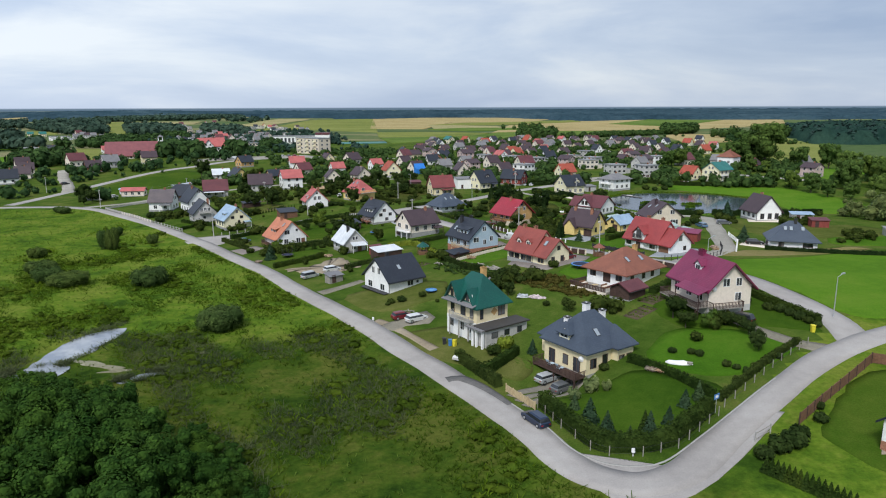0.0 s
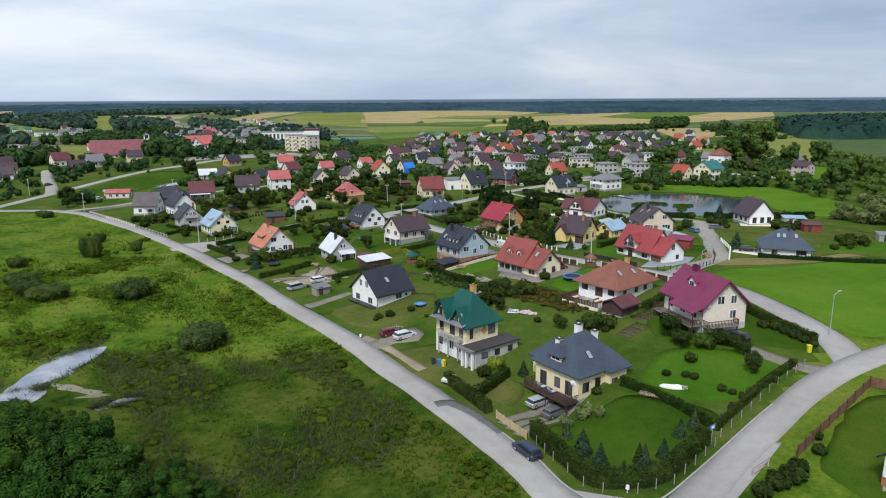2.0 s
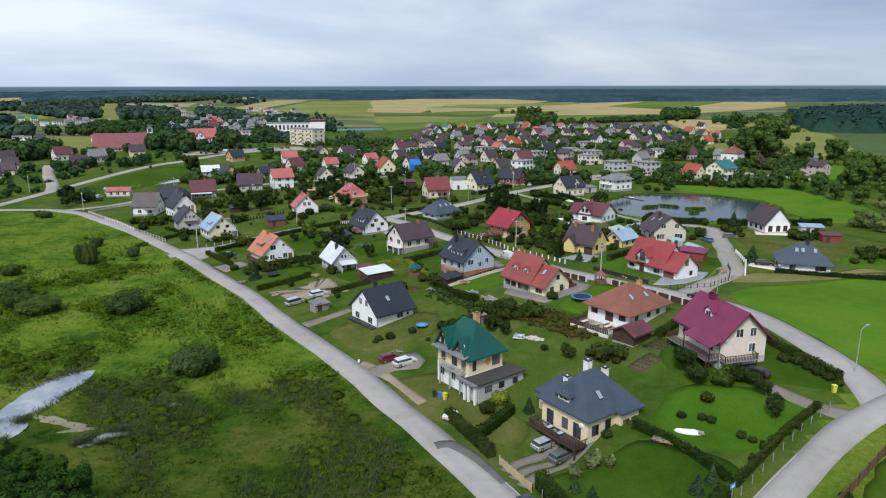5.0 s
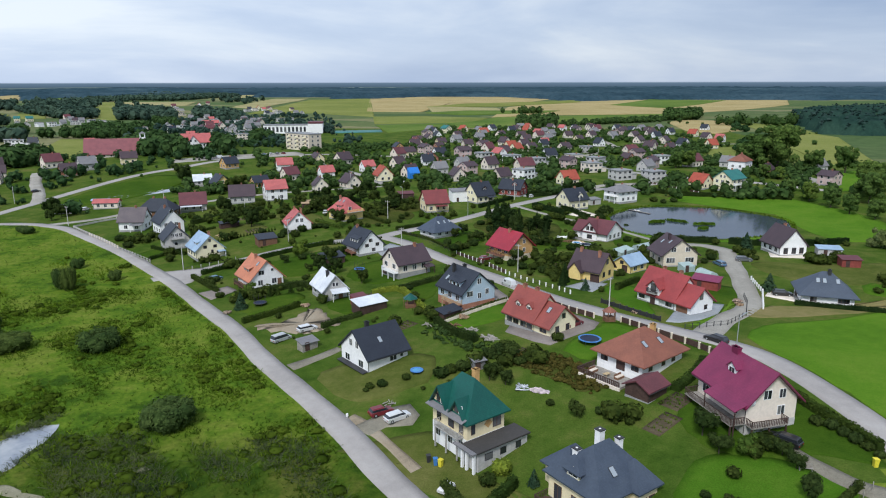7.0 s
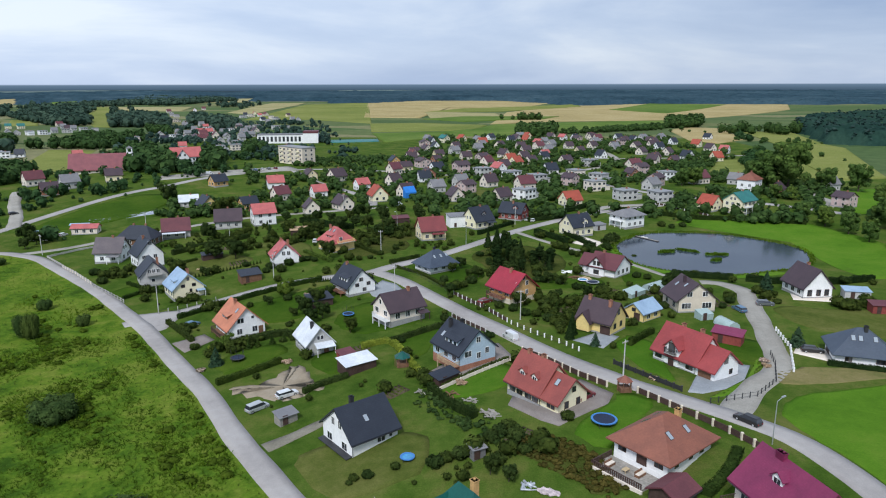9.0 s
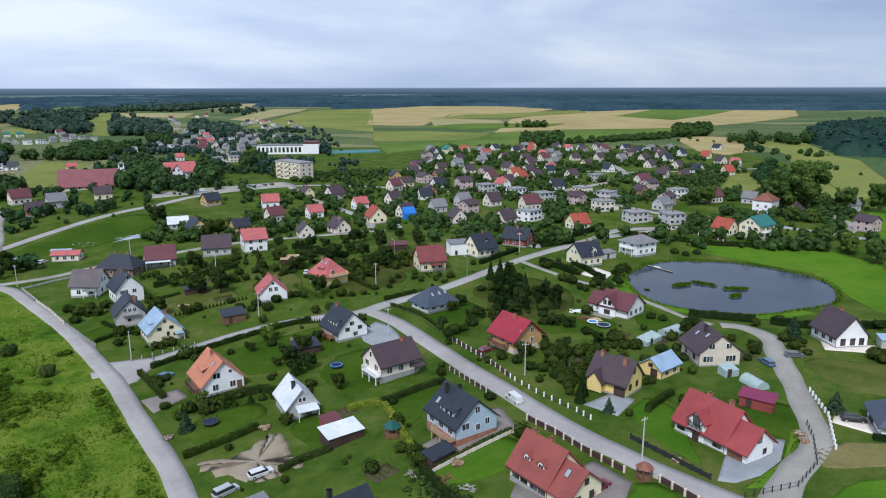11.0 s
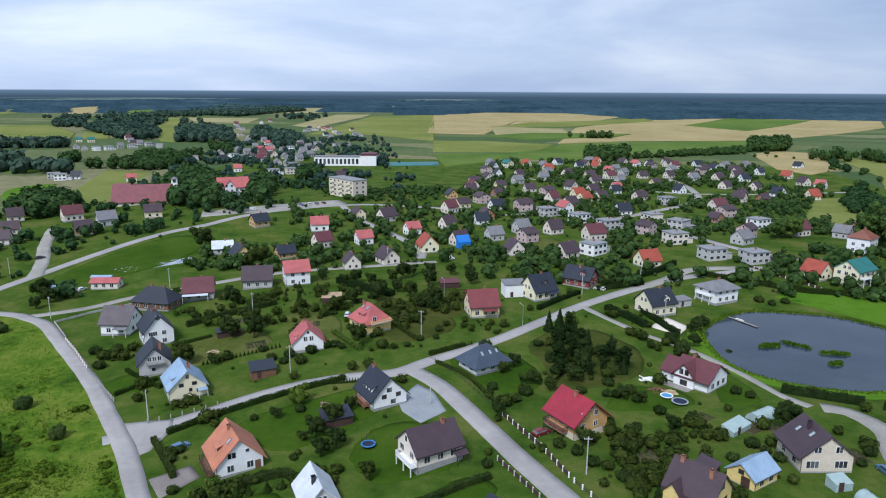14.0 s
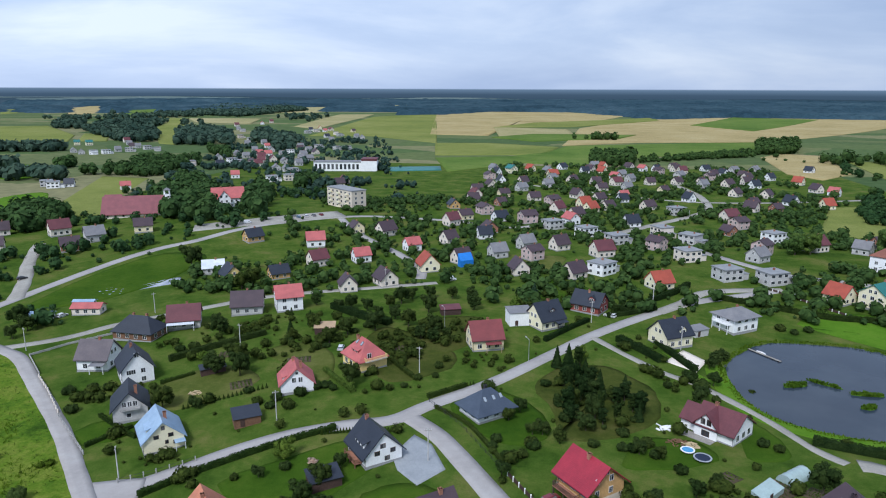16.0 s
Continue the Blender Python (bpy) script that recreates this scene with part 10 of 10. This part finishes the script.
# ---- garden things ----
def round_bed(name, x, y, r, h, rim, bed, label, category, net=False):
    """A trampoline or paddling pool: rim, bed and legs, with an optional net frame."""
    ob = thing(name, x, y, 0, label, category)
    bm = bmesh.new()
    for i in range(28):
        a, b = 2 * math.pi * i / 28, 2 * math.pi * (i + 1) / 28
        q = [((r - 0.35) * math.cos(a), (r - 0.35) * math.sin(a)), (r * math.cos(a), r * math.sin(a)), (r * math.cos(b), r * math.sin(b)), ((r - 0.35) * math.cos(b), (r - 0.35) * math.sin(b))]
        prism(bm, q, h - 0.08, h + 0.04)
    bmesh.ops.remove_doubles(bm, verts=bm.verts, dist=0.001)
    part("rim", bm, rim, ob)
    bm = bmesh.new()
    prism(bm, [((r - 0.34) * math.cos(2 * math.pi * i / 28), (r - 0.34) * math.sin(2 * math.pi * i / 28)) for i in range(28)], h - 0.06, h - 0.02)
    part("bed", bm, bed, ob)
    for i in range(6):
        a = 2 * math.pi * i / 6
        bm = bmesh.new()
        tube(bm, ((r - 0.15) * math.cos(a), (r - 0.15) * math.sin(a), -0.2), ((r - 0.15) * math.cos(a), (r - 0.15) * math.sin(a), h + (1.8 if net else 0)), 0.04, n=6)
        part("leg", bm, DARKMETAL, ob)
    return ob


DARKBED = plain("dark_fabric", (0.02, 0.03, 0.06), 0.8)
WATERBED = plain("pool_blue", (0.08, 0.30, 0.55), 0.2, bump=0)
round_bed("trampoline", 20.2, 186.4, 2.2, 0.85, BLUEPLAST, DARKBED, "large round trampoline with a blue rim", "trampoline")
round_bed("trampoline", -37.1, 253.0, 1.6, 0.8, BLUEPLAST, DARKBED, "round trampoline with a safety net frame", "trampoline", True)
round_bed("trampoline", -57.8, 225.5, 1.7, 0.8, DARKMETAL, DARKBED, "round dark trampoline with a net frame", "trampoline", True)
round_bed("trampoline", 46.6, 232.1, 1.7, 0.8, BLUEPLAST, DARKBED, "round blue trampoline on a lawn", "trampoline", True)
round_bed("paddling_pool", -12.5, 180.5, 1.25, 0.55, BLUEPLAST, WATERBED, "round blue paddling pool on grass", "pool")
round_bed("paddling_pool", 32.7, 284.3, 2.0, 0.7, STEEL, DARKBED, "round garden pool with a dark cover", "pool")
round_bed("paddling_pool", 30.1, 287.7, 1.6, 0.6, WHITEPLAST, WATERBED, "round pool under a pale blue cover", "pool")


def shed(x, y, yaw, L, W, h0, h1, wall, roof, label, over=0.3, name="shed", category="shed"):
    """A mono-pitch shed or carport."""
    ob = thing(name, x, y, yaw, label, category)
    PLACES.append((x, y, max(L, W) * 0.6))
    bm = bmesh.new()
    a, b = L / 2, W / 2
    hull(bm, [(-a, -b, -0.4), (a, -b, -0.4), (a, b, -0.4), (-a, b, -0.4), (-a, -b, h0), (a, -b, h0), (a, b, h1), (-a, b, h1)], [(3, 2, 1, 0), (4, 5, 6, 7), (0, 1, 5, 4), (1, 2, 6, 5), (2, 3, 7, 6), (3, 0, 4, 7)])
    part("wall", bm, wall, ob)
    s = (h1 - h0) / W
    bm = bmesh.new()
    pts = [(-a - over, -b - over, h0 - over * s + 0.02), (a + over, -b - over, h0 - over * s + 0.02), (a + over, b + over, h1 + over * s + 0.02), (-a - over, b + over, h1 + over * s + 0.02)]
    hull(bm, pts + [(px, py, pz + 0.1) for px, py, pz in pts], [(3, 2, 1, 0), (4, 5, 6, 7), (0, 1, 5, 4), (1, 2, 6, 5), (2, 3, 7, 6), (3, 0, 4, 7)])
    part("roof", bm, roof, ob)
    door(ob, "f", -L * 0.2, L, W, 0.9, 1.8, DARKWOOD)
    return ob


shed(-28.0, 217.6, 40, 7.4, 4.2, 2.1, 2.7, DARKWOOD, R_SILVER, "brown timber shed with a bare metal roof")
shed(-31.5, 222.8, 40, 3.4, 2.6, 1.9, 2.3, REDWOOD, R_MAROON, "small dark red garden shed")
shed(-47.5, 262.7, 35, 6.6, 4.6, 2.2, 2.9, DARKWOOD, R_NAVY, "dark timber carport with a slate roof")
shed(-75.6, 285.4, 34, 6.4, 4.6, 2.3, 3.2, BROWNWOOD, R_NAVY, "dark timber garage with a grey roof")
shed(-37.4, 195.5, 45, 3.6, 2.4, 1.7, 2.1, GREYWOOD, R_LEAD, "small weathered grey shed by the drive")
shed(-8.1, 207.8, 48, 5.6, 2.6, 1.7, 2.2, DARKWOOD, R_NAVY, "low dark shed beside the hedge")
shed(-1.0, 179.2, 30, 2.2, 1.6, 1.8, 2.0, R_LEAD, R_LEAD, "small blue-grey garden shed")
shed(55.7, 231.7, -32, 6.4, 3.4, 2.3, 2.9, REDWOOD, R_MAG, "dark red shed with a crimson sheet roof")
shed(102.6, 268.7, -8, 6.5, 3.6, 2.2, 2.6, GREYWALL, R_SKY, "grey metal garden shed")
shed(102.2, 255.5, -5, 5.0, 3.4, 2.2, 2.6, REDWOOD, R_MAROON, "small red garden shed")
shed(117.8, 241.9, -10, 6.0, 3.2, 2.0, 2.4, STEEL, R_LEAD, "grey-green metal garden shed on grass")
shed(-76.4, 346.6, 14, 6.5, 4.2, 2.2, 2.9, DARKWOOD, R_TAN, "open timber shelter with a tan roof")
shed(-99.0, 312.6, 36, 7.0, 3.0, 1.8, 2.2, DARKWOOD, R_NAVY, "long low dark garden shed")
shed(31.7, 249.0, 60, 4.6, 3.4, 2.0, 2.6, DARKWOOD, R_BROWN, "dark garden shed with a brown roof")
shed(47.0, 369.0, 35, 6.0, 4.0, 2.3, 2.7, GREYWALL, R_LEAD, "grey lean-to garage beside the white house")
shed(-13.0, 366.5, 20, 8.0, 6.0, 4.6, 5.2, WHITE, R_LEAD, "small white flat-roofed garden house", name="house", category="house")
shed(-38.0, 372.0, 20, 7.0, 4.0, 2.2, 2.8, DARKWOOD, R_MAROON, "dark garden shed with a maroon roof")


def gazebo(x, y, r, roof, label):
    ob = thing("gazebo", x, y, 10, label, "gazebo")
    bm = bmesh.new()
    bmesh.ops.create_cone(bm, segments=6, radius1=r * 1.2, radius2=0.05, depth=r * 0.8, cap_ends=True, matrix=pose(0, 0, 2.1 + r * 0.4))
    part("roof", bm, roof, ob)
    for i in range(6):
        a = math.pi / 3 * i
        part("post", boxes((math.cos(a) * r - 0.07, math.sin(a) * r - 0.07, -0.2, math.cos(a) * r + 0.07, math.sin(a) * r + 0.07, 2.15)), BROWNWOOD, ob)
    part("parapet", boxes((-r * 0.8, -r * 0.8, 0.0, r * 0.8, r * 0.8, 0.85)), BROWNWOOD, ob)


gazebo(26.1, 199.8, 1.3, R_TERRA, "small timber gazebo with a terracotta roof")
gazebo(-18.0, 218.0, 1.6, R_GREEN, "round garden gazebo with a dark green roof")


def polytunnel(x, y, yaw, L, r, label, mat=None):
    ob = thing("greenhouse", x, y, yaw, label, "greenhouse")
    bm = bmesh.new()
    n = 12
    rows = []
    for sx in np.linspace(-L / 2, L / 2, 7):
        rows.append([bm.verts.new((sx, r * math.cos(math.pi * i / n), r * 1.05 * math.sin(math.pi * i / n) - 0.05)) for i in range(n + 1)])
    for a, b in zip(rows[:-1], rows[1:]):
        for i in range(n):
            bm.faces.new((a[i], b[i], b[i + 1], a[i + 1]))
    bm.faces.new(rows[0])
    bm.faces.new(rows[-1][::-1])
    part("cover", bm, mat or GREENHOUSE, ob)
    for sx in np.linspace(-L / 2, L / 2, 5):
        bm = bmesh.new()
        for i in range(n):
            a, b = math.pi * i / n, math.pi * (i + 1) / n
            tube(bm, (sx, (r + 0.03) * math.cos(a), (r * 1.05 + 0.03) * math.sin(a)), (sx, (r + 0.03) * math.cos(b), (r * 1.05 + 0.03) * math.sin(b)), 0.03, n=5)
        part("hoop", bm, STEEL, ob)


polytunnel(50.0, 278.9, 42, 7.0, 1.9, "milky blue-green polytunnel in a vegetable garden")
polytunnel(59.2, 242.9, 110, 5.6, 1.7, "milky white polytunnel on a lawn")
shed(42.4, 270.6, 48, 7.5, 3.0, 1.2, 2.0, GREENHOUSE, GREENHOUSE, "low glazed greenhouse in a garden", 0.05, "greenhouse", "greenhouse")
shed(55.3, 248.4, 20, 3.6, 2.8, 1.5, 2.1, GREENHOUSE, GREENHOUSE, "small glazed greenhouse beside a shed", 0.05, "greenhouse", "greenhouse")

# white covered boat lying in the orchard
ob = thing("covered_boat", 28.6, 136.6, -25, "long object under a white sheet on grass", "cover")
bm = bmesh.new()
bmesh.ops.create_uvsphere(bm, u_segments=20, v_segments=10, radius=1.0, matrix=Matrix.Diagonal((2.1, 0.62, 0.5, 1)))
for v in bm.verts:
    v.co.z = max(-0.05, v.co.z + 0.10 * math.sin(v.co.x * 3.1) * math.cos(v.co.y * 4) * (v.co.z > 0.05))
    v.co.y += 0.25 * math.sin(v.co.x * 0.9)
part("sheet", bm, WHITEPLAST, ob)
part("hatch", boxes((1.1, -0.3, 0.25, 1.8, 0.35, 0.5)), GREYWOOD, ob)

# blue road sign
ob = thing("road_sign", 29.2, 121.7, 40, "small blue road sign on a post", "sign")
bm = bmesh.new()
tube(bm, (0, 0, -0.3), (0, 0, 2.6), 0.045, n=8)
part("post", bm, STEEL, ob)
part("plate", boxes((-0.55, -0.05, 1.95, 0.55, 0.0, 2.65)), BLUEPLAST, ob)
part("symbol", boxes((-0.3, -0.062, 2.12, 0.3, -0.048, 2.48)), WHITEPLAST, ob)


def small_bin(x, y, mat, label, h=1.1):
    ob = thing("bin", x, y, rng.uniform(0, 90), label, "bin")
    bm = bmesh.new()
    hull(bm, [(-0.24, -0.24, 0), (0.24, -0.24, 0), (0.24, 0.24, 0), (-0.24, 0.24, 0), (-0.3, -0.32, h), (0.3, -0.32, h), (0.3, 0.32, h), (-0.3, 0.32, h)], [(3, 2, 1, 0), (4, 5, 6, 7), (0, 1, 5, 4), (1, 2, 6, 5), (2, 3, 7, 6), (3, 0, 4, 7)])
    part("body", bm, mat, ob)
    part("lid", boxes((-0.34, -0.36, h, 0.34, 0.36, h + 0.08)), mat, ob)


YELLOWPLAST = plain("yellow_plastic", (0.72, 0.62, 0.05), 0.5, bump=0)
small_bin(-6.7, 151.8, BLUEPLAST, "blue wheeled bin beside the house")
small_bin(-5.9, 151.4, YELLOWPLAST, "yellow wheeled bin beside the house")
small_bin(-7.8, 152.7, DARKMETAL, "black wheeled bin beside the house")
small_bin(51.7, 145.9, YELLOWPLAST, "yellow-green meter box on the verge")
for bx, by in ((17.1, 112.7), (-3.7, 142.9), (-22.8, 166.0)):
    ob = thing("marker_post", bx, by, 0, "white marker post on the road verge", "post")
    bm = bmesh.new()
    tube(bm, (0, 0, -0.2), (0, 0, 0.55), 0.09, 0.09, 8)
    part("shaft", bm, GREYWALL, ob)
    bm = bmesh.new()
    tube(bm, (0, 0, 0.5), (0, 0, 0.95), 0.24, 0.2, 8)
    part("cap", bm, WHITEPLAST, ob)


def heap(x, y, r, n, mat, label, name="log_pile", category="wood pile", k=0.5):
    """A loose heap of logs or boards, each end and edge its own."""
    ob = thing(name, x, y, rng.uniform(0, 180), label, category)
    for i in range(n):
        a, q = rng.uniform(0, 6.3), r * math.sqrt(rng.random())
        bm = bmesh.new()
        l = rng.uniform(0.5, 1.6) * k
        tube(bm, (-l, 0, 0), (l, 0, 0), rng.uniform(0.1, 0.22) * k * 1.6, n=6)
        part("log", bm, mat, ob, "", pose(math.cos(a) * q, math.sin(a) * q, rng.uniform(0.05, 0.5) * (1 - q / r) + 0.1, rng.uniform(-14, 14), rng.uniform(-14, 14), rng.uniform(0, 180)))


heap(28.5, 291.6, 2.2, 30, BROWNWOOD, "stacked brown firewood beside the house", k=0.5)
heap(31.3, 290.8, 1.8, 20, PALEWOOD, "heap of split firewood", k=0.7)
heap(-6.4, 201.4, 1.6, 16, BROWNWOOD, "rough logs stacked along a hedge", k=0.5)
heap(-2.6, 197.8, 1.4, 12, GREYWOOD, "rough logs and stones along a hedge", k=0.5)
heap(-12.6, 203.4, 1.6, 14, GREYWOOD, "old boards and scrap behind the house", "scrap_heap", "scrap", 0.4)
# crumpled pale sheeting over scrap
ob = thing("scrap_heap", 9.6, 168.8, -28, "crumpled pinkish-white sheeting thrown over scrap", "scrap")
bm = bmesh.new()
bmesh.ops.create_uvsphere(bm, u_segments=26, v_segments=14, radius=1.0, matrix=Matrix.Diagonal((1.9, 0.75, 0.5, 1)))
for v in bm.verts:
    k = 1 + 0.20 * math.sin(v.co.x * 5.3 + 2 * v.co.y) + 0.16 * math.sin(v.co.y * 9.0 + v.co.x * 3)
    v.co.z = max(-0.05, v.co.z * k * (1.2 if v.co.x < 0 else 0.75))
    v.co.y = v.co.y * k + 0.22 * math.sin(v.co.x * 1.4)
part("sheeting", bm, PINKSHEET, ob)
heap(6.6, 170.2, 1.0, 10, STEEL, "scrap metal lying on the grass", "scrap_heap", "scrap", 0.6)
heap(1.2, 192.2, 1.6, 14, GREYWOOD, "old machinery and boards beside the terrace", "scrap_heap", "scrap", 0.7)
heap(-97.2, 299.5, 1.6, 22, PALEWOOD, "scattered pale firewood on a lawn", k=0.5)
heap(-16.2, 169.6, 1.4, 12, GREYWOOD, "scrap beside the parked cars", "scrap_heap", "scrap", 0.35)
heap(26.1, 298.8, 1.4, 12, WHITEPLAST, "pale sheeting and boxes by the path", "scrap_heap", "scrap", 0.8)
# covered trailer on the verge
ob = thing("trailer", -4.7, 145.5, 60, "small flat trailer under a pale cover", "trailer")
part("bed", boxes((-1.3, -0.7, 0.4, 1.3, 0.7, 0.75)), GREYWALL, ob)
part("cover", boxes((-1.2, -0.62, 0.75, 1.2, 0.62, 0.95)), WHITEPLAST, ob)
for sy in (-0.75, 0.75):
    bm = bmesh.new()
    tube(bm, (0, sy - 0.08, 0.3), (0, sy + 0.08, 0.3), 0.3, n=12)
    part("wheel", bm, RUBBER, ob)
# bench in the orchard
ob = thing("garden_bench", 42.6, 145.2, -10, "pale garden bench under the fruit trees", "bench")
part("seat", boxes((-0.9, -0.25, 0.4, 0.9, 0.25, 0.47)), GREYWOOD, ob)
part("backrest", boxes((-0.9, 0.2, 0.5, 0.9, 0.27, 0.95)), GREYWOOD, ob)
for sx in (-0.75, 0.75):
    part("leg", boxes((sx - 0.05, -0.22, -0.1, sx + 0.05, 0.25, 0.4)), GREYWOOD, ob)
# landing stage in the pond
ob = thing("landing_stage", 61.4, 360.6, -54, "narrow dark timber landing stage in the pond", "jetty", z=POND_LEVEL)
for i in range(24):
    part("plank", boxes((i * 0.5, -0.45, 0.24, i * 0.5 + 0.46, 0.45, 0.30)), GREYWOOD, ob)
for sy in (-0.36, 0.28):
    part("beam", boxes((0.0, sy, 0.12, 12.0, sy + 0.08, 0.24)), DARKWOOD, ob)
for sx in (0.5, 4.0, 7.5, 11.5):
    for sy in (-0.5, 0.5):
        part("pile", boxes((sx - 0.07, sy - 0.07, -1.4, sx + 0.07, sy + 0.07, 0.36)), DARKWOOD, ob)
ob = thing("rowing_boat", 64.4, 357.6, -50, "small white rowing boat moored at the landing stage", "boat", z=POND_LEVEL)
bm = bmesh.new()
rows = []
for k, (x, w, zk) in enumerate(((-1.6, 0.45, 0.0), (-0.8, 0.62, -0.1), (0.2, 0.64, -0.1), (1.0, 0.45, -0.05), (1.7, 0.05, 0.15))):
    rows.append([bm.verts.new(p) for p in ((x, -w, 0.42), (x, -w * 0.7, zk), (x, w * 0.7, zk), (x, w, 0.42))])
for a, b in zip(rows[:-1], rows[1:]):
    for i in range(3):
        bm.faces.new((a[i], b[i], b[i + 1], a[i + 1]))
bm.faces.new(rows[0])
part("hull", bm, WHITEPLAST, ob)
for x in (-0.7, 0.4):
    part("thwart", boxes((x - 0.12, -0.6, 0.26, x + 0.12, 0.6, 0.30)), PALEWOOD, ob)
# thuja screen by the eastern neighbour
for i in range(16):
    put(thuja, 30.6 + i * 0.40, 108.6 - i * 0.46, 0.8, 0.75)
for tx, ty, k in ((40.8, 118.7, 0.7), (42.0, 121.8, 0.6), (33.5, 112.6, 1.1), (35.5, 113.6, 1.2), (31.4, 111.2, 0.9), (37.0, 115.4, 0.9)):
    put(greenbush, tx, ty, k)
patch("lawn", [(39.1, 116.3), (46.2, 125.0), (53.7, 133.0), (66.3, 130.4), (66.1, 112.1), (52, 104), (42.1, 108.1)], LAWN, 0.035, "mown lawn behind a brown board fence")
patch("yard", [(44.1, 112.2), (48.2, 116.7), (52.1, 112.2), (48.1, 107.1)], DIRT, 0.05, "bare earth beside the neighbour's house")


# ---- vegetable gardens: dark earth with rows of plants ----
EARTH = soil("garden_earth", [(0.25, (0.055, 0.045, 0.030)), (0.5, (0.095, 0.078, 0.052)), (0.8, (0.14, 0.115, 0.08))], 0.2, 1.2, 6.0, 0.5)


def vegetable_bed(x, y, yaw, w, d, rows):
    """A dug bed: earth on the land and rows of small plants."""
    c, s = math.cos(radians(yaw)), math.sin(radians(yaw))
    at = lambda u, v: (x + u * c - v * s, y + u * s + v * c)
    patch("vegetable_bed", [at(-w / 2, -d / 2), at(w / 2, -d / 2), at(w / 2, d / 2), at(-w / 2, d / 2)], EARTH, 0.07, "dark dug vegetable bed with plant rows", step=1.5)
    pts = np.array([at(-w / 2 + 0.3 + (w - 0.6) * (i + 0.5) / rows, v) for i in range(rows) for v in np.arange(-d / 2 + 0.3, d / 2 - 0.2, 0.35)])
    tuft_field("vegetable_rows", "rows of leafy green vegetables", pts, L_WEED, 0.2, 0.45, 0.12, "vegetables", lean=0.7)


for bx, by, yaw, w, d, n in ((46.5, 274.5, 48, 9, 6, 6), (53.5, 272.0, 48, 5, 7, 4), (36.0, 276.5, 42, 6, 4, 4), (-30.0, 229.0, 40, 5, 4, 4), (22.0, 254.5, 50, 7, 5, 5), (-86.5, 305.0, 30, 6, 5, 5), (-76.0, 322.0, 20, 7, 5, 5), (-48.0, 335.0, 30, 6, 5, 4), (30.5, 163.0, 43, 5, 3.5, 4), (27.0, 157.0, 43, 6, 3, 4), (-18.0, 205.0, 45, 5, 4, 4), (6.0, 184.0, 45, 5, 3, 4), (63.0, 262.0, 10, 5, 6, 4), (-100.0, 326.0, 20, 7, 5, 5)):
    vegetable_bed(bx, by, yaw, w, d, n)

# scattered garden growth, off the houses, lanes and mown grass
VILLAGE = [(4.1, 135.8), (26.2, 126.7), (50.3, 143.7), (46.9, 177.7), (66.0, 250.0), (111.5, 239.2), (121.0, 288.5), (99.0, 298.2), (52.0, 318.2), (46, 360), (34, 384), (-20, 362), (-130, 372), (-165, 338), (-104.6, 268.9), (-62.4, 223.0), (-26.1, 174.4)]
grown = 0
while grown < 46:
    gx, gy = rng.uniform(-165, 122), rng.uniform(126, 384)
    if not in_poly(gx, gy, VILLAGE) or gy < 232 or not clear_of(gx, gy, 0.9):
        continue
    grown += 1
    kind = rng.random()
    if kind < 0.55:
        put(greenbush, gx, gy, rng.uniform(0.6, 1.5), rng.uniform(0.5, 1.2))
    elif kind < 0.70:
        put(apple, gx, gy, rng.uniform(0.6, 1.1))
    elif kind < 0.82:
        put(maple, gx, gy, rng.uniform(0.5, 1.05))
    elif kind < 0.90:
        put(lime, gx, gy, rng.uniform(0.45, 0.9))
    else:
        put(thuja, gx, gy, rng.uniform(0.8, 1.5))
# low bushes and perennials that fill the gardens
low = []
while len(low) < 170:
    gx, gy = rng.uniform(-130, 122), rng.uniform(126, 384)
    if in_poly(gx, gy, VILLAGE) and gy > 200 and clear_of(gx, gy, 0.2):
        low.append((gx, gy))
LOW_GROWTH = np.array(low)
# densely planted, dark plots
for cx, cy, rx, ry, n in ((22, 256, 9, 6, 46), (14, 262, 5, 7, 30), (34, 268, 7, 5, 30), (20, 246, 6, 4, 24), (-1, 177, 8, 3, 10), (9, 180, 5, 3, 8), (36, 148, 7, 2, 5), (24, 162, 6, 4, 8), (-44, 240, 6, 4, 22), (-60, 234, 7, 3, 22), (-78, 262, 5, 4, 12), (-104, 277, 6, 3, 18), (-88, 268, 5, 3, 12), (-124, 296, 8, 4, 24), (-50, 328, 14, 8, 40), (-80, 334, 16, 8, 46), (-20, 330, 8, 8, 26), (-40, 350, 20, 10, 60), (0, 392, 20, 8, 40), (-100, 350, 12, 8, 30), (78, 268, 5, 6, 14), (100, 262, 8, 5, 18), (104, 236, 10, 4, 18), (30, 332, 4, 8, 14)):
    pts = scatter(cx, cy, rx, ry, n, 40)
    pts = [q for q in pts if clear_of(q[0], q[1], -0.6, False)]
    low += [tuple(q) for q in pts]
LOW_GROWTH = np.array(low)
wood("garden_growth", "low dark green bushes filling the gardens", LOW_GROWTH, 0.6 + 2.6 * nrng.random(len(LOW_GROWTH)) ** 1.6, L_OAK, 90, 0.15, 0.62)
